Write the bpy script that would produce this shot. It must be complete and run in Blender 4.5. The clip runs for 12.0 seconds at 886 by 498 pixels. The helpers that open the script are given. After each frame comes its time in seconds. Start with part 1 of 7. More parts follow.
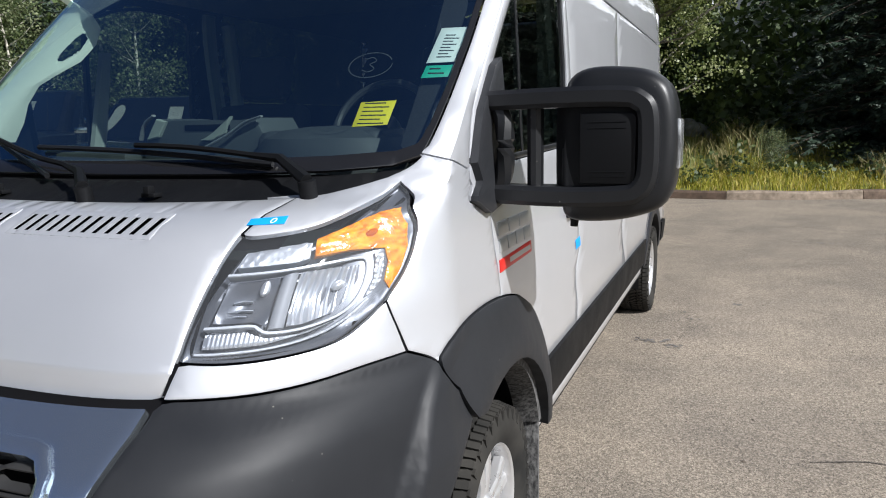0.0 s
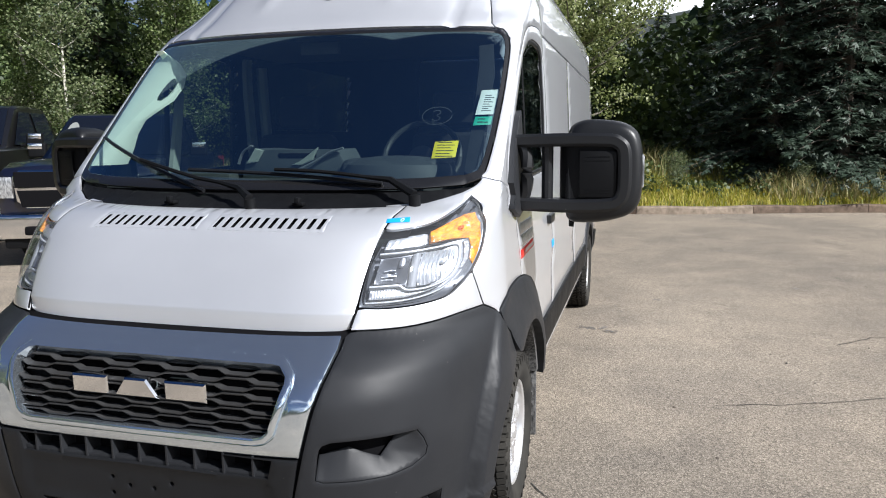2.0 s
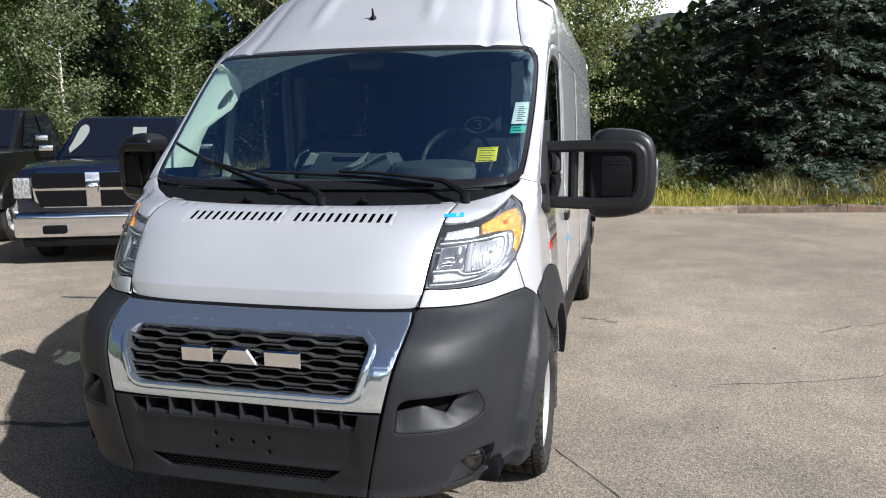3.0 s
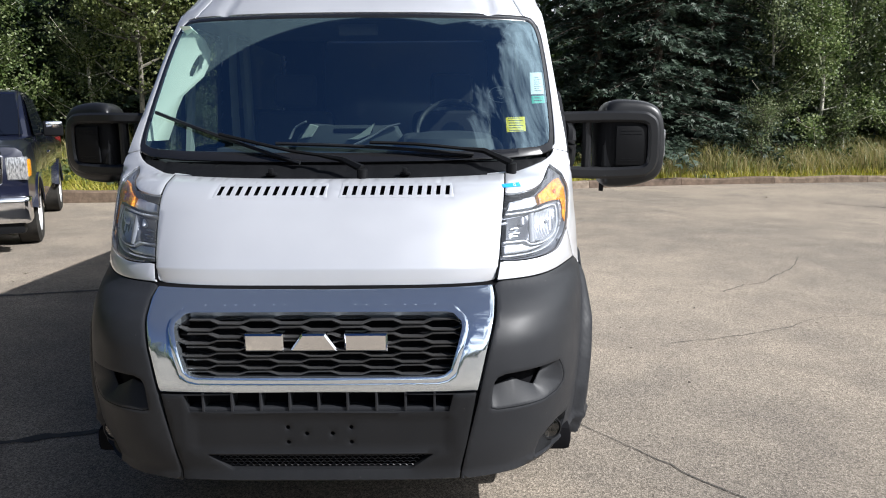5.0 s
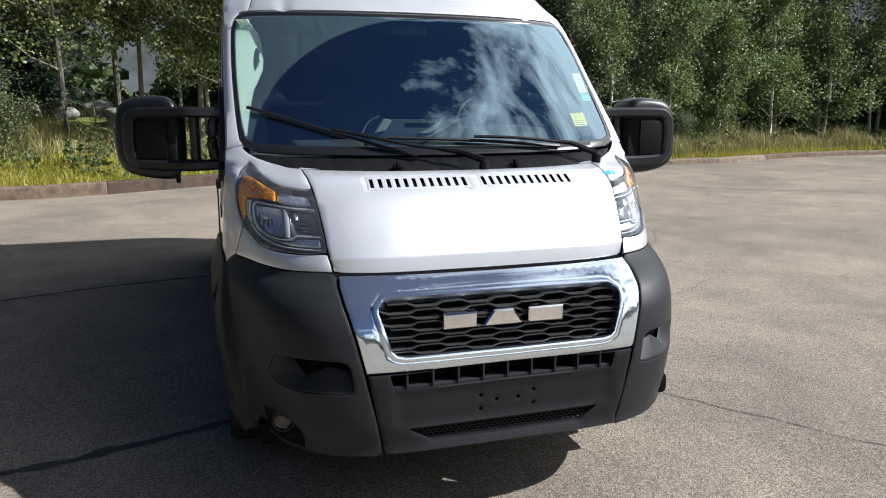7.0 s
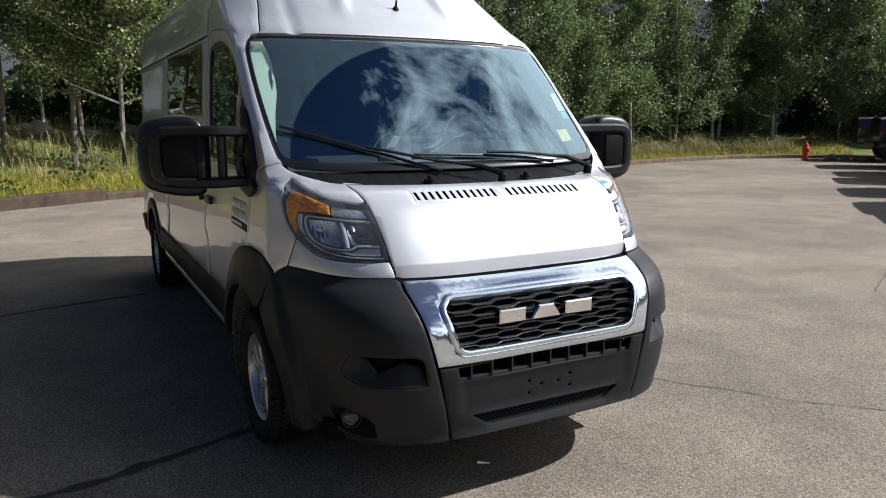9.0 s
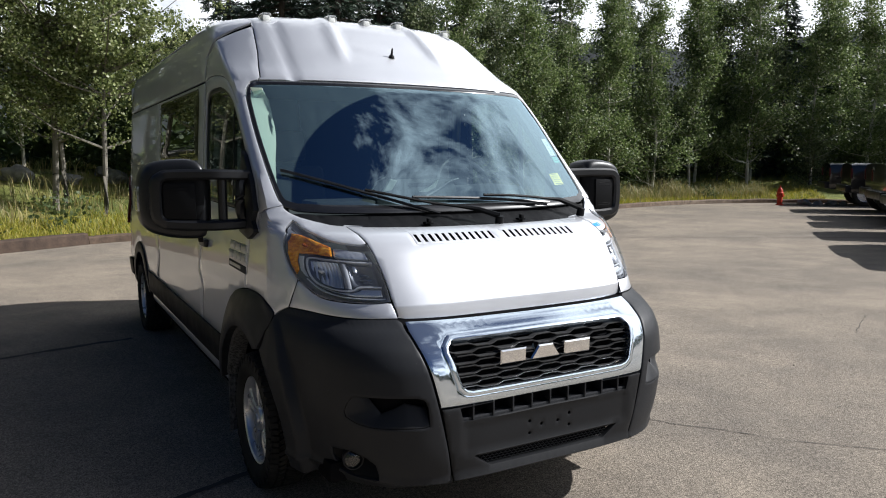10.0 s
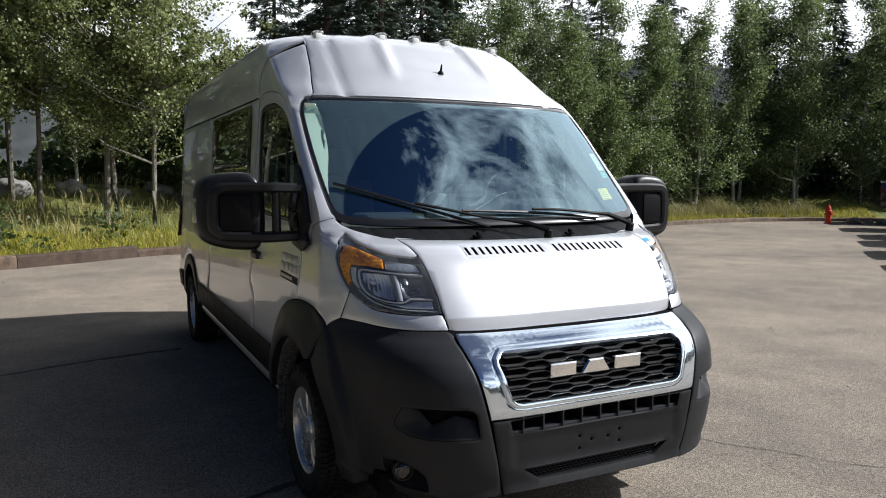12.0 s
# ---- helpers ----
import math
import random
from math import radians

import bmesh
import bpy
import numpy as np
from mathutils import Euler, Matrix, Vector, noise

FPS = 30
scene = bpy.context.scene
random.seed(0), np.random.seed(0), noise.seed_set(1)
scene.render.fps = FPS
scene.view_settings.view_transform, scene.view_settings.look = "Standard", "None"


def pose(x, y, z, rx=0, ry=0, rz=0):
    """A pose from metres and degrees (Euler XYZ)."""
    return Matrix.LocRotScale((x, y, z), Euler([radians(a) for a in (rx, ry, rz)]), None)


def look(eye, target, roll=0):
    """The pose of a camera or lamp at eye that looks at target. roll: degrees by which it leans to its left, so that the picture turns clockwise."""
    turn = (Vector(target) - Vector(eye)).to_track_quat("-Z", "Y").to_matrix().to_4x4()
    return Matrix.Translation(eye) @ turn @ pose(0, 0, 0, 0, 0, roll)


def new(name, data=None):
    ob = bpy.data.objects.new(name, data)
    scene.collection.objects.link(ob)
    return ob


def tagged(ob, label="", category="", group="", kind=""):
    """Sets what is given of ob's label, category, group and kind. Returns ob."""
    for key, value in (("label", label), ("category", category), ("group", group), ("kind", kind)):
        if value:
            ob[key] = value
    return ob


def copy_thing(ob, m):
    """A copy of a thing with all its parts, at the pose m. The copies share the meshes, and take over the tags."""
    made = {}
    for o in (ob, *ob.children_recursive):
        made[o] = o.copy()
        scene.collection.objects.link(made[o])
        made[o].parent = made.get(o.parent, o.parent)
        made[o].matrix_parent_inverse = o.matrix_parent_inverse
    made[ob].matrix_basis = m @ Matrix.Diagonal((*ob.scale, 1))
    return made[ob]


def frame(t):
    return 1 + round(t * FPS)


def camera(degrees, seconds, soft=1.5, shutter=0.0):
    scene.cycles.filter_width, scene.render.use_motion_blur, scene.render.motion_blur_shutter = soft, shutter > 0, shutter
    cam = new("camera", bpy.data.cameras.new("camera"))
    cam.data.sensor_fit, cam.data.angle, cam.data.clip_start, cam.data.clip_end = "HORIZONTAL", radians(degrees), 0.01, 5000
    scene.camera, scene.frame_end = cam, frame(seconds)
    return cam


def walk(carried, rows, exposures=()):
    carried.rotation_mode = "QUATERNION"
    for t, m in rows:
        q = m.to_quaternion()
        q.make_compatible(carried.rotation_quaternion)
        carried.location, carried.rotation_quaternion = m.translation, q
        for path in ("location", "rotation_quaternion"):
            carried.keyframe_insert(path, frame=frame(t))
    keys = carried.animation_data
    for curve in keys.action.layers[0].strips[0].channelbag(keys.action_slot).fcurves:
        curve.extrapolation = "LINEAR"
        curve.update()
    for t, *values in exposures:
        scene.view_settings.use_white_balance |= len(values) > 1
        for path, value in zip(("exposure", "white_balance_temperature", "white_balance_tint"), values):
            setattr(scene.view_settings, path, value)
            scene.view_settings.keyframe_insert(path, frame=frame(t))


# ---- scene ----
from mathutils.geometry import delaunay_2d_cdt

cam = camera(62.5, 12.0, 1.05)
PATH = [
    (0, (1.673, -0.811, 1.527), (0.923, 1.011, 1.188), -1.2),
    (0.5, (1.665, -1.088, 1.563), (0.976, 0.761, 1.236), -1.0),
    (1, (1.587, -1.358, 1.585), (0.952, 0.512, 1.271), -0.7),
    (1.1, (1.553, -1.443, 1.564), (0.931, 0.431, 1.247), -1.0),
    (1.5, (1.524, -1.596, 1.592), (0.95, 0.295, 1.287), -0.7),
    (2, (1.514, -1.851, 1.599), (0.991, 0.056, 1.3), -0.5),
    (2.5, (1.489, -2.116, 1.612), (0.989, -0.202, 1.315), -0.5),
    (3, (1.372, -2.339, 1.625), (0.892, -0.42, 1.328), -0.4),
    (3.2, (1.309, -2.412, 1.625), (0.836, -0.492, 1.327), -0.4),
    (4.8, (0.563, -2.379, 1.569), (0.479, -0.409, 1.236), -0.7),
    (5, (0.443, -2.377, 1.581), (0.434, -0.408, 1.231), -0.3),
    (5.5, (0.075, -2.415, 1.602), (0.246, -0.458, 1.224), -0.1),
    (6, (-0.313, -2.416, 1.586), (-0.026, -0.474, 1.202), 0.1),
    (6.5, (-0.672, -2.442, 1.599), (-0.252, -0.524, 1.216), 0.0),
    (7, (-1.03, -2.48, 1.617), (-0.451, -0.603, 1.236), -0.0),
    (7.2, (-1.139, -2.458, 1.61), (-0.488, -0.605, 1.231), -0.0),
    (8.8, (-1.784, -2.465, 1.655), (-0.879, -0.719, 1.29), -0.0),
    (9, (-1.859, -2.486, 1.665), (-0.936, -0.748, 1.307), -0.1),
    (9.5, (-1.933, -2.492, 1.667), (-0.974, -0.763, 1.36), -0.0),
    (10, (-1.965, -2.487, 1.659), (-0.984, -0.76, 1.421), 0.0),
    (10.5, (-1.983, -2.499, 1.652), (-1.006, -0.766, 1.446), 0.0),
    (11, (-2.005, -2.492, 1.642), (-1.057, -0.742, 1.447), 0.1),
    (11.5, (-2.019, -2.485, 1.643), (-1.104, -0.717, 1.449), 0.2),
    (12, (-2.026, -2.483, 1.645), (-1.135, -0.703, 1.452), 0.2),
]
walk(cam, [(t, look(eye, target, roll)) for t, eye, target, roll in PATH], [(0.0, 0.40, 6220, 10), (1.0, 0.57, 6220, 10), (2.5, 0.67, 6220, 10), (5.0, 0.79, 6220, 10), (6.5, 0.74, 6200, 10), (9.5, 0.42, 6250, 10), (12.0, 0.42, 6250, 10)])


# ---- world, sun, sky with broken cloud ----
SUN = Vector((1.12, -0.47, 1.0)).normalized()
world = bpy.data.worlds.new("sky")
scene.world = world
world.use_nodes = True
wn, wl = world.node_tree.nodes, world.node_tree.links
wn.clear()
w_out, w_bg = wn.new("ShaderNodeOutputWorld"), wn.new("ShaderNodeBackground")
w_sky, w_tc, w_map = wn.new("ShaderNodeTexSky"), wn.new("ShaderNodeTexCoord"), wn.new("ShaderNodeMapping")
w_n, w_r, w_mix, w_mul = wn.new("ShaderNodeTexNoise"), wn.new("ShaderNodeValToRGB"), wn.new("ShaderNodeMix"), wn.new("ShaderNodeMix")
w_sky.sky_type, w_sky.sun_disc = "NISHITA", False
w_sky.sun_elevation, w_sky.sun_rotation = math.asin(SUN.z), math.atan2(SUN.x, SUN.y)
w_sky.altitude, w_sky.air_density, w_sky.dust_density, w_sky.ozone_density = 1500, 1.0, 1.0, 1.2
w_map.inputs["Scale"].default_value = (1.0, 1.0, 1.5)
w_map.inputs["Location"].default_value = (0.35, 0.1, 0.2)
w_n.inputs["Scale"].default_value, w_n.inputs["Detail"].default_value, w_n.inputs["Roughness"].default_value = 4.6, 10.0, 0.62
w_n.inputs["Distortion"].default_value = 0.25
w_r.color_ramp.elements[0].position, w_r.color_ramp.elements[1].position = 0.28, 0.52
w_mul.data_type, w_mul.blend_type = "RGBA", "MULTIPLY"
w_mul.inputs[0].default_value = 1.0
w_mul.inputs[7].default_value = (0.0135, 0.0195, 0.029, 1)
w_mix.data_type = "RGBA"
w_mix.inputs[7].default_value = (0.95, 0.97, 1.0, 1)
wl.new(w_tc.outputs["Generated"], w_map.inputs["Vector"])
wl.new(w_map.outputs["Vector"], w_n.inputs["Vector"])
w_dot, w_add = wn.new("ShaderNodeVectorMath"), wn.new("ShaderNodeMath")
w_dot.operation, w_add.operation = "DOT_PRODUCT", "ADD"
w_dot.inputs[1].default_value = (0.36, 0.10, -0.35)
wl.new(w_tc.outputs["Generated"], w_dot.inputs[0])
wl.new(w_dot.outputs["Value"], w_add.inputs[0])
wl.new(w_n.outputs["Fac"], w_add.inputs[1])
wl.new(w_add.outputs[0], w_r.inputs["Fac"])
wl.new(w_sky.outputs["Color"], w_mul.inputs[6])
wl.new(w_r.outputs["Color"], w_mix.inputs[0])
wl.new(w_mul.outputs[2], w_mix.inputs[6])
wl.new(w_mix.outputs[2], w_bg.inputs["Color"])
w_bg.inputs["Strength"].default_value = 1.0
wl.new(w_bg.outputs["Background"], w_out.inputs["Surface"])
sun = new("sun", bpy.data.lights.new("sun", "SUN"))
sun.data.energy, sun.data.angle, sun.data.color = 5.0, radians(0.55), (1.0, 0.97, 0.935)
sun.matrix_world = look(SUN * 40, (0, 0, 0))


# ---- materials ----
class Mat:
    """A node material with a Principled shader and small helpers."""

    def __init__(self, name, color, rough=0.6, metal=0.0, **more):
        self.m = bpy.data.materials.new(name)
        self.m.use_nodes = True
        self.n, self.l = self.m.node_tree.nodes, self.m.node_tree.links
        self.b = self.n["Principled BSDF"]
        self.tc = self.n.new("ShaderNodeTexCoord")
        self.b.inputs["Base Color"].default_value = (*color, 1)
        self.b.inputs["Roughness"].default_value, self.b.inputs["Metallic"].default_value = rough, metal
        for key, value in more.items():
            self.b.inputs[key.replace("_", " ")].default_value = value
        self.color, self.height = None, None

    def noise(self, scale, detail=4.0, rough=0.55, space="Object", stretch=(1, 1, 1), distort=0.0):
        mp, nz = self.n.new("ShaderNodeMapping"), self.n.new("ShaderNodeTexNoise")
        mp.inputs["Scale"].default_value = stretch
        nz.inputs["Scale"].default_value, nz.inputs["Detail"].default_value = scale, detail
        nz.inputs["Roughness"].default_value, nz.inputs["Distortion"].default_value = rough, distort
        self.l.new(self.tc.outputs[space], mp.inputs["Vector"])
        self.l.new(mp.outputs["Vector"], nz.inputs["Vector"])
        return nz.outputs["Fac"]

    def voronoi(self, scale, feature="F1", space="Object", out="Distance"):
        v = self.n.new("ShaderNodeTexVoronoi")
        v.feature = feature
        v.inputs["Scale"].default_value = scale
        self.l.new(self.tc.outputs[space], v.inputs["Vector"])
        return v.outputs[out]

    def ramp(self, fac, *stops):
        r = self.n.new("ShaderNodeValToRGB")
        while len(r.color_ramp.elements) < len(stops):
            r.color_ramp.elements.new(0.5)
        for e, (p, c) in zip(r.color_ramp.elements, stops):
            e.position, e.color = p, (*c, 1) if not isinstance(c, (int, float)) else (c, c, c, 1)
        self.l.new(fac, r.inputs["Fac"])
        return r.outputs["Color"]

    def mix(self, fac, a, b, blend="MIX"):
        x = self.n.new("ShaderNodeMix")
        x.data_type, x.blend_type = "RGBA", blend
        for sock, v in ((x.inputs[0], fac), (x.inputs[6], a), (x.inputs[7], b)):
            if isinstance(v, (int, float)):
                sock.default_value = v
            elif isinstance(v, tuple):
                sock.default_value = (*v, 1)
            else:
                self.l.new(v, sock)
        return x.outputs[2]

    def base(self, sock):
        self.l.new(sock, self.b.inputs["Base Color"])
        return self

    def rough(self, sock):
        self.l.new(sock, self.b.inputs["Roughness"])
        return self

    def bump(self, sock, strength=0.3, dist=0.01):
        bp = self.n.new("ShaderNodeBump")
        bp.inputs["Strength"].default_value, bp.inputs["Distance"].default_value = strength, dist
        self.l.new(sock, bp.inputs["Height"])
        self.l.new(bp.outputs["Normal"], self.b.inputs["Normal"])
        return self

    def island(self, a, b, fac=1.0):
        """colour varied from piece to piece"""
        g = self.n.new("ShaderNodeNewGeometry")
        return self.ramp(g.outputs["Random Per Island"], (0.0, a), (1.0, b))


def pane(name, tint, gloss=0.02, face=0.045, dust=None, sheen=(1, 1, 1), film=(0.26, 0.39, 0.40)):
    """thin clear sheet: lets light straight through, mirrors more at a slant; face: the share mirrored head on"""
    k = Mat(name, (1, 1, 1))
    tr, gl, lw, mx = (k.n.new("ShaderNode" + t) for t in ("BsdfTransparent", "BsdfGlossy", "LayerWeight", "MixShader"))
    pw, ad = k.n.new("ShaderNodeMath"), k.n.new("ShaderNodeMath")
    pw.operation, ad.operation = "POWER", "MULTIPLY_ADD"
    pw.inputs[1].default_value = 4.5
    ad.inputs[1].default_value, ad.inputs[2].default_value = 1.0 - face, face
    lw.inputs["Blend"].default_value = 0.5
    tr.inputs["Color"].default_value = (*tint, 1)
    gl.inputs["Roughness"].default_value = gloss
    gl.inputs["Color"].default_value = (*sheen, 1)
    k.l.new(lw.outputs["Facing"], pw.inputs[0])
    k.l.new(pw.outputs[0], ad.inputs[0])
    k.l.new(ad.outputs[0], mx.inputs[0])
    k.l.new(tr.outputs[0], mx.inputs[1])
    k.l.new(gl.outputs[0], mx.inputs[2])
    surf = mx.outputs[0]
    if dust:
        df, md = k.n.new("ShaderNodeBsdfDiffuse"), k.n.new("ShaderNodeMixShader")
        df.inputs["Color"].default_value = (*film, 1)
        k.l.new(dust(k), md.inputs[0])
        k.l.new(surf, md.inputs[1])
        k.l.new(df.outputs[0], md.inputs[2])
        surf = md.outputs[0]
    k.l.new(surf, k.n["Material Output"].inputs["Surface"])
    return k.m


def wiped(k):
    """road dust on the windscreen, with a share standing in for reflected cloud, outside the arcs that the wipers clean
    """
    sep = k.n.new("ShaderNodeSeparateXYZ")
    k.l.new(k.tc.outputs["Object"], sep.inputs[0])

    def op(kind, a, b):
        q = k.n.new("ShaderNodeMath")
        q.operation = kind
        for s, v in zip(q.inputs, (a, b)):
            if isinstance(v, (int, float)):
                s.default_value = v
            else:
                k.l.new(v, s)
        return q.outputs[0]

    def arc(cx, cz, r):
        dx, dz = op("SUBTRACT", sep.outputs[0], cx), op("MULTIPLY", op("SUBTRACT", sep.outputs[2], cz), 1.38)
        d = op("SQRT", op("ADD", op("MULTIPLY", dx, dx), op("MULTIPLY", dz, dz)), 0.0)
        c = k.n.new("ShaderNodeMapRange")
        c.inputs["From Min"].default_value, c.inputs["From Max"].default_value = r - 0.004, r + 0.004
        k.l.new(d, c.inputs["Value"])
        return c.outputs["Result"]

    out = op("MULTIPLY", arc(0.10, 1.36, 0.985), arc(0.70, 1.36, 0.97))
    streak = k.noise(6.0, 5.0, 0.6, stretch=(6, 1, 1))
    return op("MULTIPLY", op("ADD", op("MULTIPLY", out, 0.11), 0.005), op("ADD", streak, 0.45))


def make_paint():
    k = Mat("silver_white_paint", (0.68, 0.69, 0.71), 0.44, 0.55, Coat_Weight=1.0, Coat_Roughness=0.03)
    grime = k.ramp(k.noise(1.6, 6), (0.35, (0.66, 0.675, 0.71)), (0.7, (0.70, 0.715, 0.75)))
    k.base(grime).rough(k.ramp(k.noise(9, 3), (0.3, 0.40), (0.8, 0.46)))
    return k.bump(k.noise(1400, 1), 0.06, 0.0006).m


def make_plastic(name, c, rough, bump=0.15, sheen=0.26):
    k = Mat(name, (c, c, c * 1.08), rough, Specular_IOR_Level=sheen)
    dust = k.ramp(k.noise(3.0, 7, 0.6), (0.35, (c * 0.84, c * 0.9, c * 1.04)), (0.75, (c * 1.16, c * 1.22, c * 1.38)))
    specks = k.ramp(k.voronoi(24), (0.035, 1.0), (0.06, 0.0))
    thin = k.ramp(k.noise(2.2, 3), (0.5, 0.0), (0.62, 0.5))
    k.base(k.mix(k.mix(1.0, specks, thin, "MULTIPLY"), dust, (0.22, 0.21, 0.19))).rough(k.ramp(k.noise(7, 4), (0.3, rough - 0.07), (0.8, rough + 0.08)))
    return k.bump(k.noise(900, 2), bump, 0.0008).m


PAINT = make_paint()
BUMPER = make_plastic("grey_bumper_plastic", 0.020, 0.50)
LOWBUMP = make_plastic("dark_lower_plastic", 0.012, 0.52)
BLACK = make_plastic("black_plastic", 0.007, 0.55, sheen=0.12)
SATIN = make_plastic("satin_black_plastic", 0.011, 0.38, sheen=0.4)
GRILLEM = Mat("grille_plastic", (0.035, 0.035, 0.036), 0.45, Specular_IOR_Level=0.4).m
# floor pan black, also on sheets standing in for shade inside openings
DARK = Mat("underbody_and_shade_black", (0.007, 0.007, 0.008), 0.9, Specular_IOR_Level=0.03).m
SCUFFK = Mat("scuffed_plastic", (0.05, 0.05, 0.05), 0.8)
SCUFFED = SCUFFK.base(SCUFFK.ramp(SCUFFK.noise(60, 6, 0.7, stretch=(1, 3, 0.5)), (0.4, (0.022, 0.022, 0.023)), (0.62, (0.17, 0.168, 0.165)))).bump(SCUFFK.noise(200, 3), 0.4, 0.002).m
RUBBERK = Mat("tyre_rubber", (0.022, 0.021, 0.02), 0.85, Specular_IOR_Level=0.2)
RUBBER = RUBBERK.base(RUBBERK.ramp(RUBBERK.noise(6, 6), (0.3, (0.016, 0.016, 0.0155)), (0.75, (0.046, 0.043, 0.038)))).m
CHROMEK = Mat("chrome", (0.84, 0.85, 0.87), 0.06, 1.0)
# blue base puts a sky reflection into the chrome; dust only varies roughness
DUSTYSKYK = Mat("dusty_sky_tinted_chrome", (0.77, 0.86, 0.95), 0.1, 0.94)
DUSTYSKY = DUSTYSKYK.rough(DUSTYSKYK.ramp(DUSTYSKYK.noise(9, 6, 0.65), (0.3, 0.05), (0.8, 0.14))).bump(DUSTYSKYK.noise(7, 3), 0.05, 0.01).m
CHROME = CHROMEK.rough(CHROMEK.ramp(CHROMEK.noise(14, 5), (0.3, 0.04), (0.8, 0.13))).m
ALLOYK = Mat("silver_alloy", (0.74, 0.74, 0.75), 0.34, 0.72)
ALLOY = ALLOYK.rough(ALLOYK.ramp(ALLOYK.noise(20, 4), (0.3, 0.24), (0.8, 0.42))).m
REFLECT = Mat("lamp_reflector", (0.82, 0.83, 0.85), 0.16, 1.0).m
BAYCHROME = Mat("bay_reflector", (0.66, 0.68, 0.71), 0.30, 0.80).m
LAMPBRIGHT = Mat("bright_lamp_reflector", (0.74, 0.76, 0.79), 0.36, 0.75).m
GUIDEWALL = Mat("lamp_wall", (0.24, 0.25, 0.27), 0.6, 0.1).m
AMBERDEEP = Mat("amber_bulb", (0.46, 0.10, 0.006), 0.25).m
LAMPGREY = Mat("lamp_housing", (0.115, 0.122, 0.14), 0.34, 0.4).m
CLEARLAMPK = Mat("clear_lamp", (0.45, 0.46, 0.47), 0.15, 0.5)
CLEARLAMP = CLEARLAMPK.base(CLEARLAMPK.ramp(CLEARLAMPK.noise(60, 3, stretch=(1, 1, 0.3)), (0.35, (0.16, 0.165, 0.17)), (0.65, (0.62, 0.63, 0.64)))).m
GUIDE = Mat("light_guide", (0.52, 0.54, 0.57), 0.35, 0.1).m
LAMPRIM = Mat("lamp_rim", (0.08, 0.083, 0.09), 0.35).m
AMBERK = Mat("amber_reflector", (0.85, 0.27, 0.02), 0.18)
AMBER = AMBERK.base(AMBERK.ramp(AMBERK.noise(38, 3, 0.6, stretch=(1, 1, 2.2)), (0.35, (0.52, 0.14, 0.005)), (0.55, (0.80, 0.30, 0.012)), (0.75, (0.95, 0.52, 0.04)))).bump(AMBERK.noise(180, 1), 0.3, 0.003).m
LENS = pane("clear_lens", (0.95, 0.97, 1.0), 0.02, 0.06, lambda k: k.ramp(k.noise(3.0, 4), (0.3, 0.035), (0.7, 0.07)), film=(0.5, 0.52, 0.54))
# default teal film: dust tinted like the trees and cloud mirrored in the screen
GLASS = pane("windscreen_glass", (0.78, 0.90, 0.88), 0.003, 0.37, wiped, (0.66, 0.89, 1.0))
SIDEGLASS = pane("door_glass", (0.55, 0.62, 0.60), 0.004, 0.07)
TINTED = pane("tinted_glass", (0.06, 0.065, 0.06), 0.006, 0.08)
FRIT = Mat("glass_border_black", (0.012, 0.012, 0.013), 0.22, Coat_Weight=0.6, Coat_Roughness=0.03).m
TRIMK = Mat("pale_green_trim", (0.80, 0.86, 0.74), 0.7)
TRIM = TRIMK.bump(TRIMK.noise(500, 2), 0.2, 0.001).m
POSTTRIM = Mat("post_trim", (0.36, 0.40, 0.36), 0.7).m
TRAYM = Mat("tray_plastic", (0.075, 0.085, 0.088), 0.6).m
WHEELM = Mat("steering_leather", (0.042, 0.045, 0.048), 0.5).m
DASHK = Mat("dash_plastic", (0.028, 0.03, 0.036), 0.62)
DASH = DASHK.base(DASHK.ramp(DASHK.noise(5, 5), (0.3, (0.055, 0.060, 0.064)), (0.8, (0.08, 0.086, 0.09)))).bump(DASHK.noise(400, 2), 0.3, 0.001).m
CLOTHK = Mat("seat_cloth", (0.03, 0.032, 0.036), 0.95)
CLOTH = CLOTHK.base(CLOTHK.ramp(CLOTHK.noise(220, 2), (0.3, (0.012, 0.013, 0.015)), (0.8, (0.028, 0.029, 0.032)))).m
SILVER = Mat("silver_plastic", (0.5, 0.51, 0.52), 0.35, 0.6).m
YELLOW = Mat("yellow_sticker", (0.92, 0.74, 0.03), 0.55).m
WHITE = Mat("white_paper", (0.82, 0.83, 0.82), 0.6).m
GREEN = Mat("green_sticker", (0.03, 0.48, 0.33), 0.5).m
TAPE = Mat("blue_tape", (0.01, 0.30, 0.78), 0.5).m
INK = Mat("dark_ink", (0.03, 0.03, 0.03), 0.7).m
REDBADGE = Mat("red_badge", (0.55, 0.02, 0.015), 0.35).m
CLEARPL = pane("clear_plastic", (0.9, 0.9, 0.88), 0.12, 0.08)
TAILRED = Mat("tail_red", (0.10, 0.008, 0.006), 0.3).m


# ---- small mesh kit ----
def part(name, bm, material, parent=None, label="", smooth=32, turn=True):
    """links a bmesh as one mesh object under a thing or a part"""
    me = bpy.data.meshes.new(name)
    if turn:
        bmesh.ops.recalc_face_normals(bm, faces=bm.faces[:])
    bm.to_mesh(me)
    bm.free()
    return mesh_part(name, me, material, parent, label, smooth)


def mesh_part(name, me, material, parent=None, label="", smooth=32):
    me.materials.append(material)
    if smooth:
        me.polygons.foreach_set("use_smooth", [True] * len(me.polygons))
        me.set_sharp_from_angle(angle=radians(smooth))
    ob = new(name, me)
    ob.parent = parent
    return tagged(ob, label)


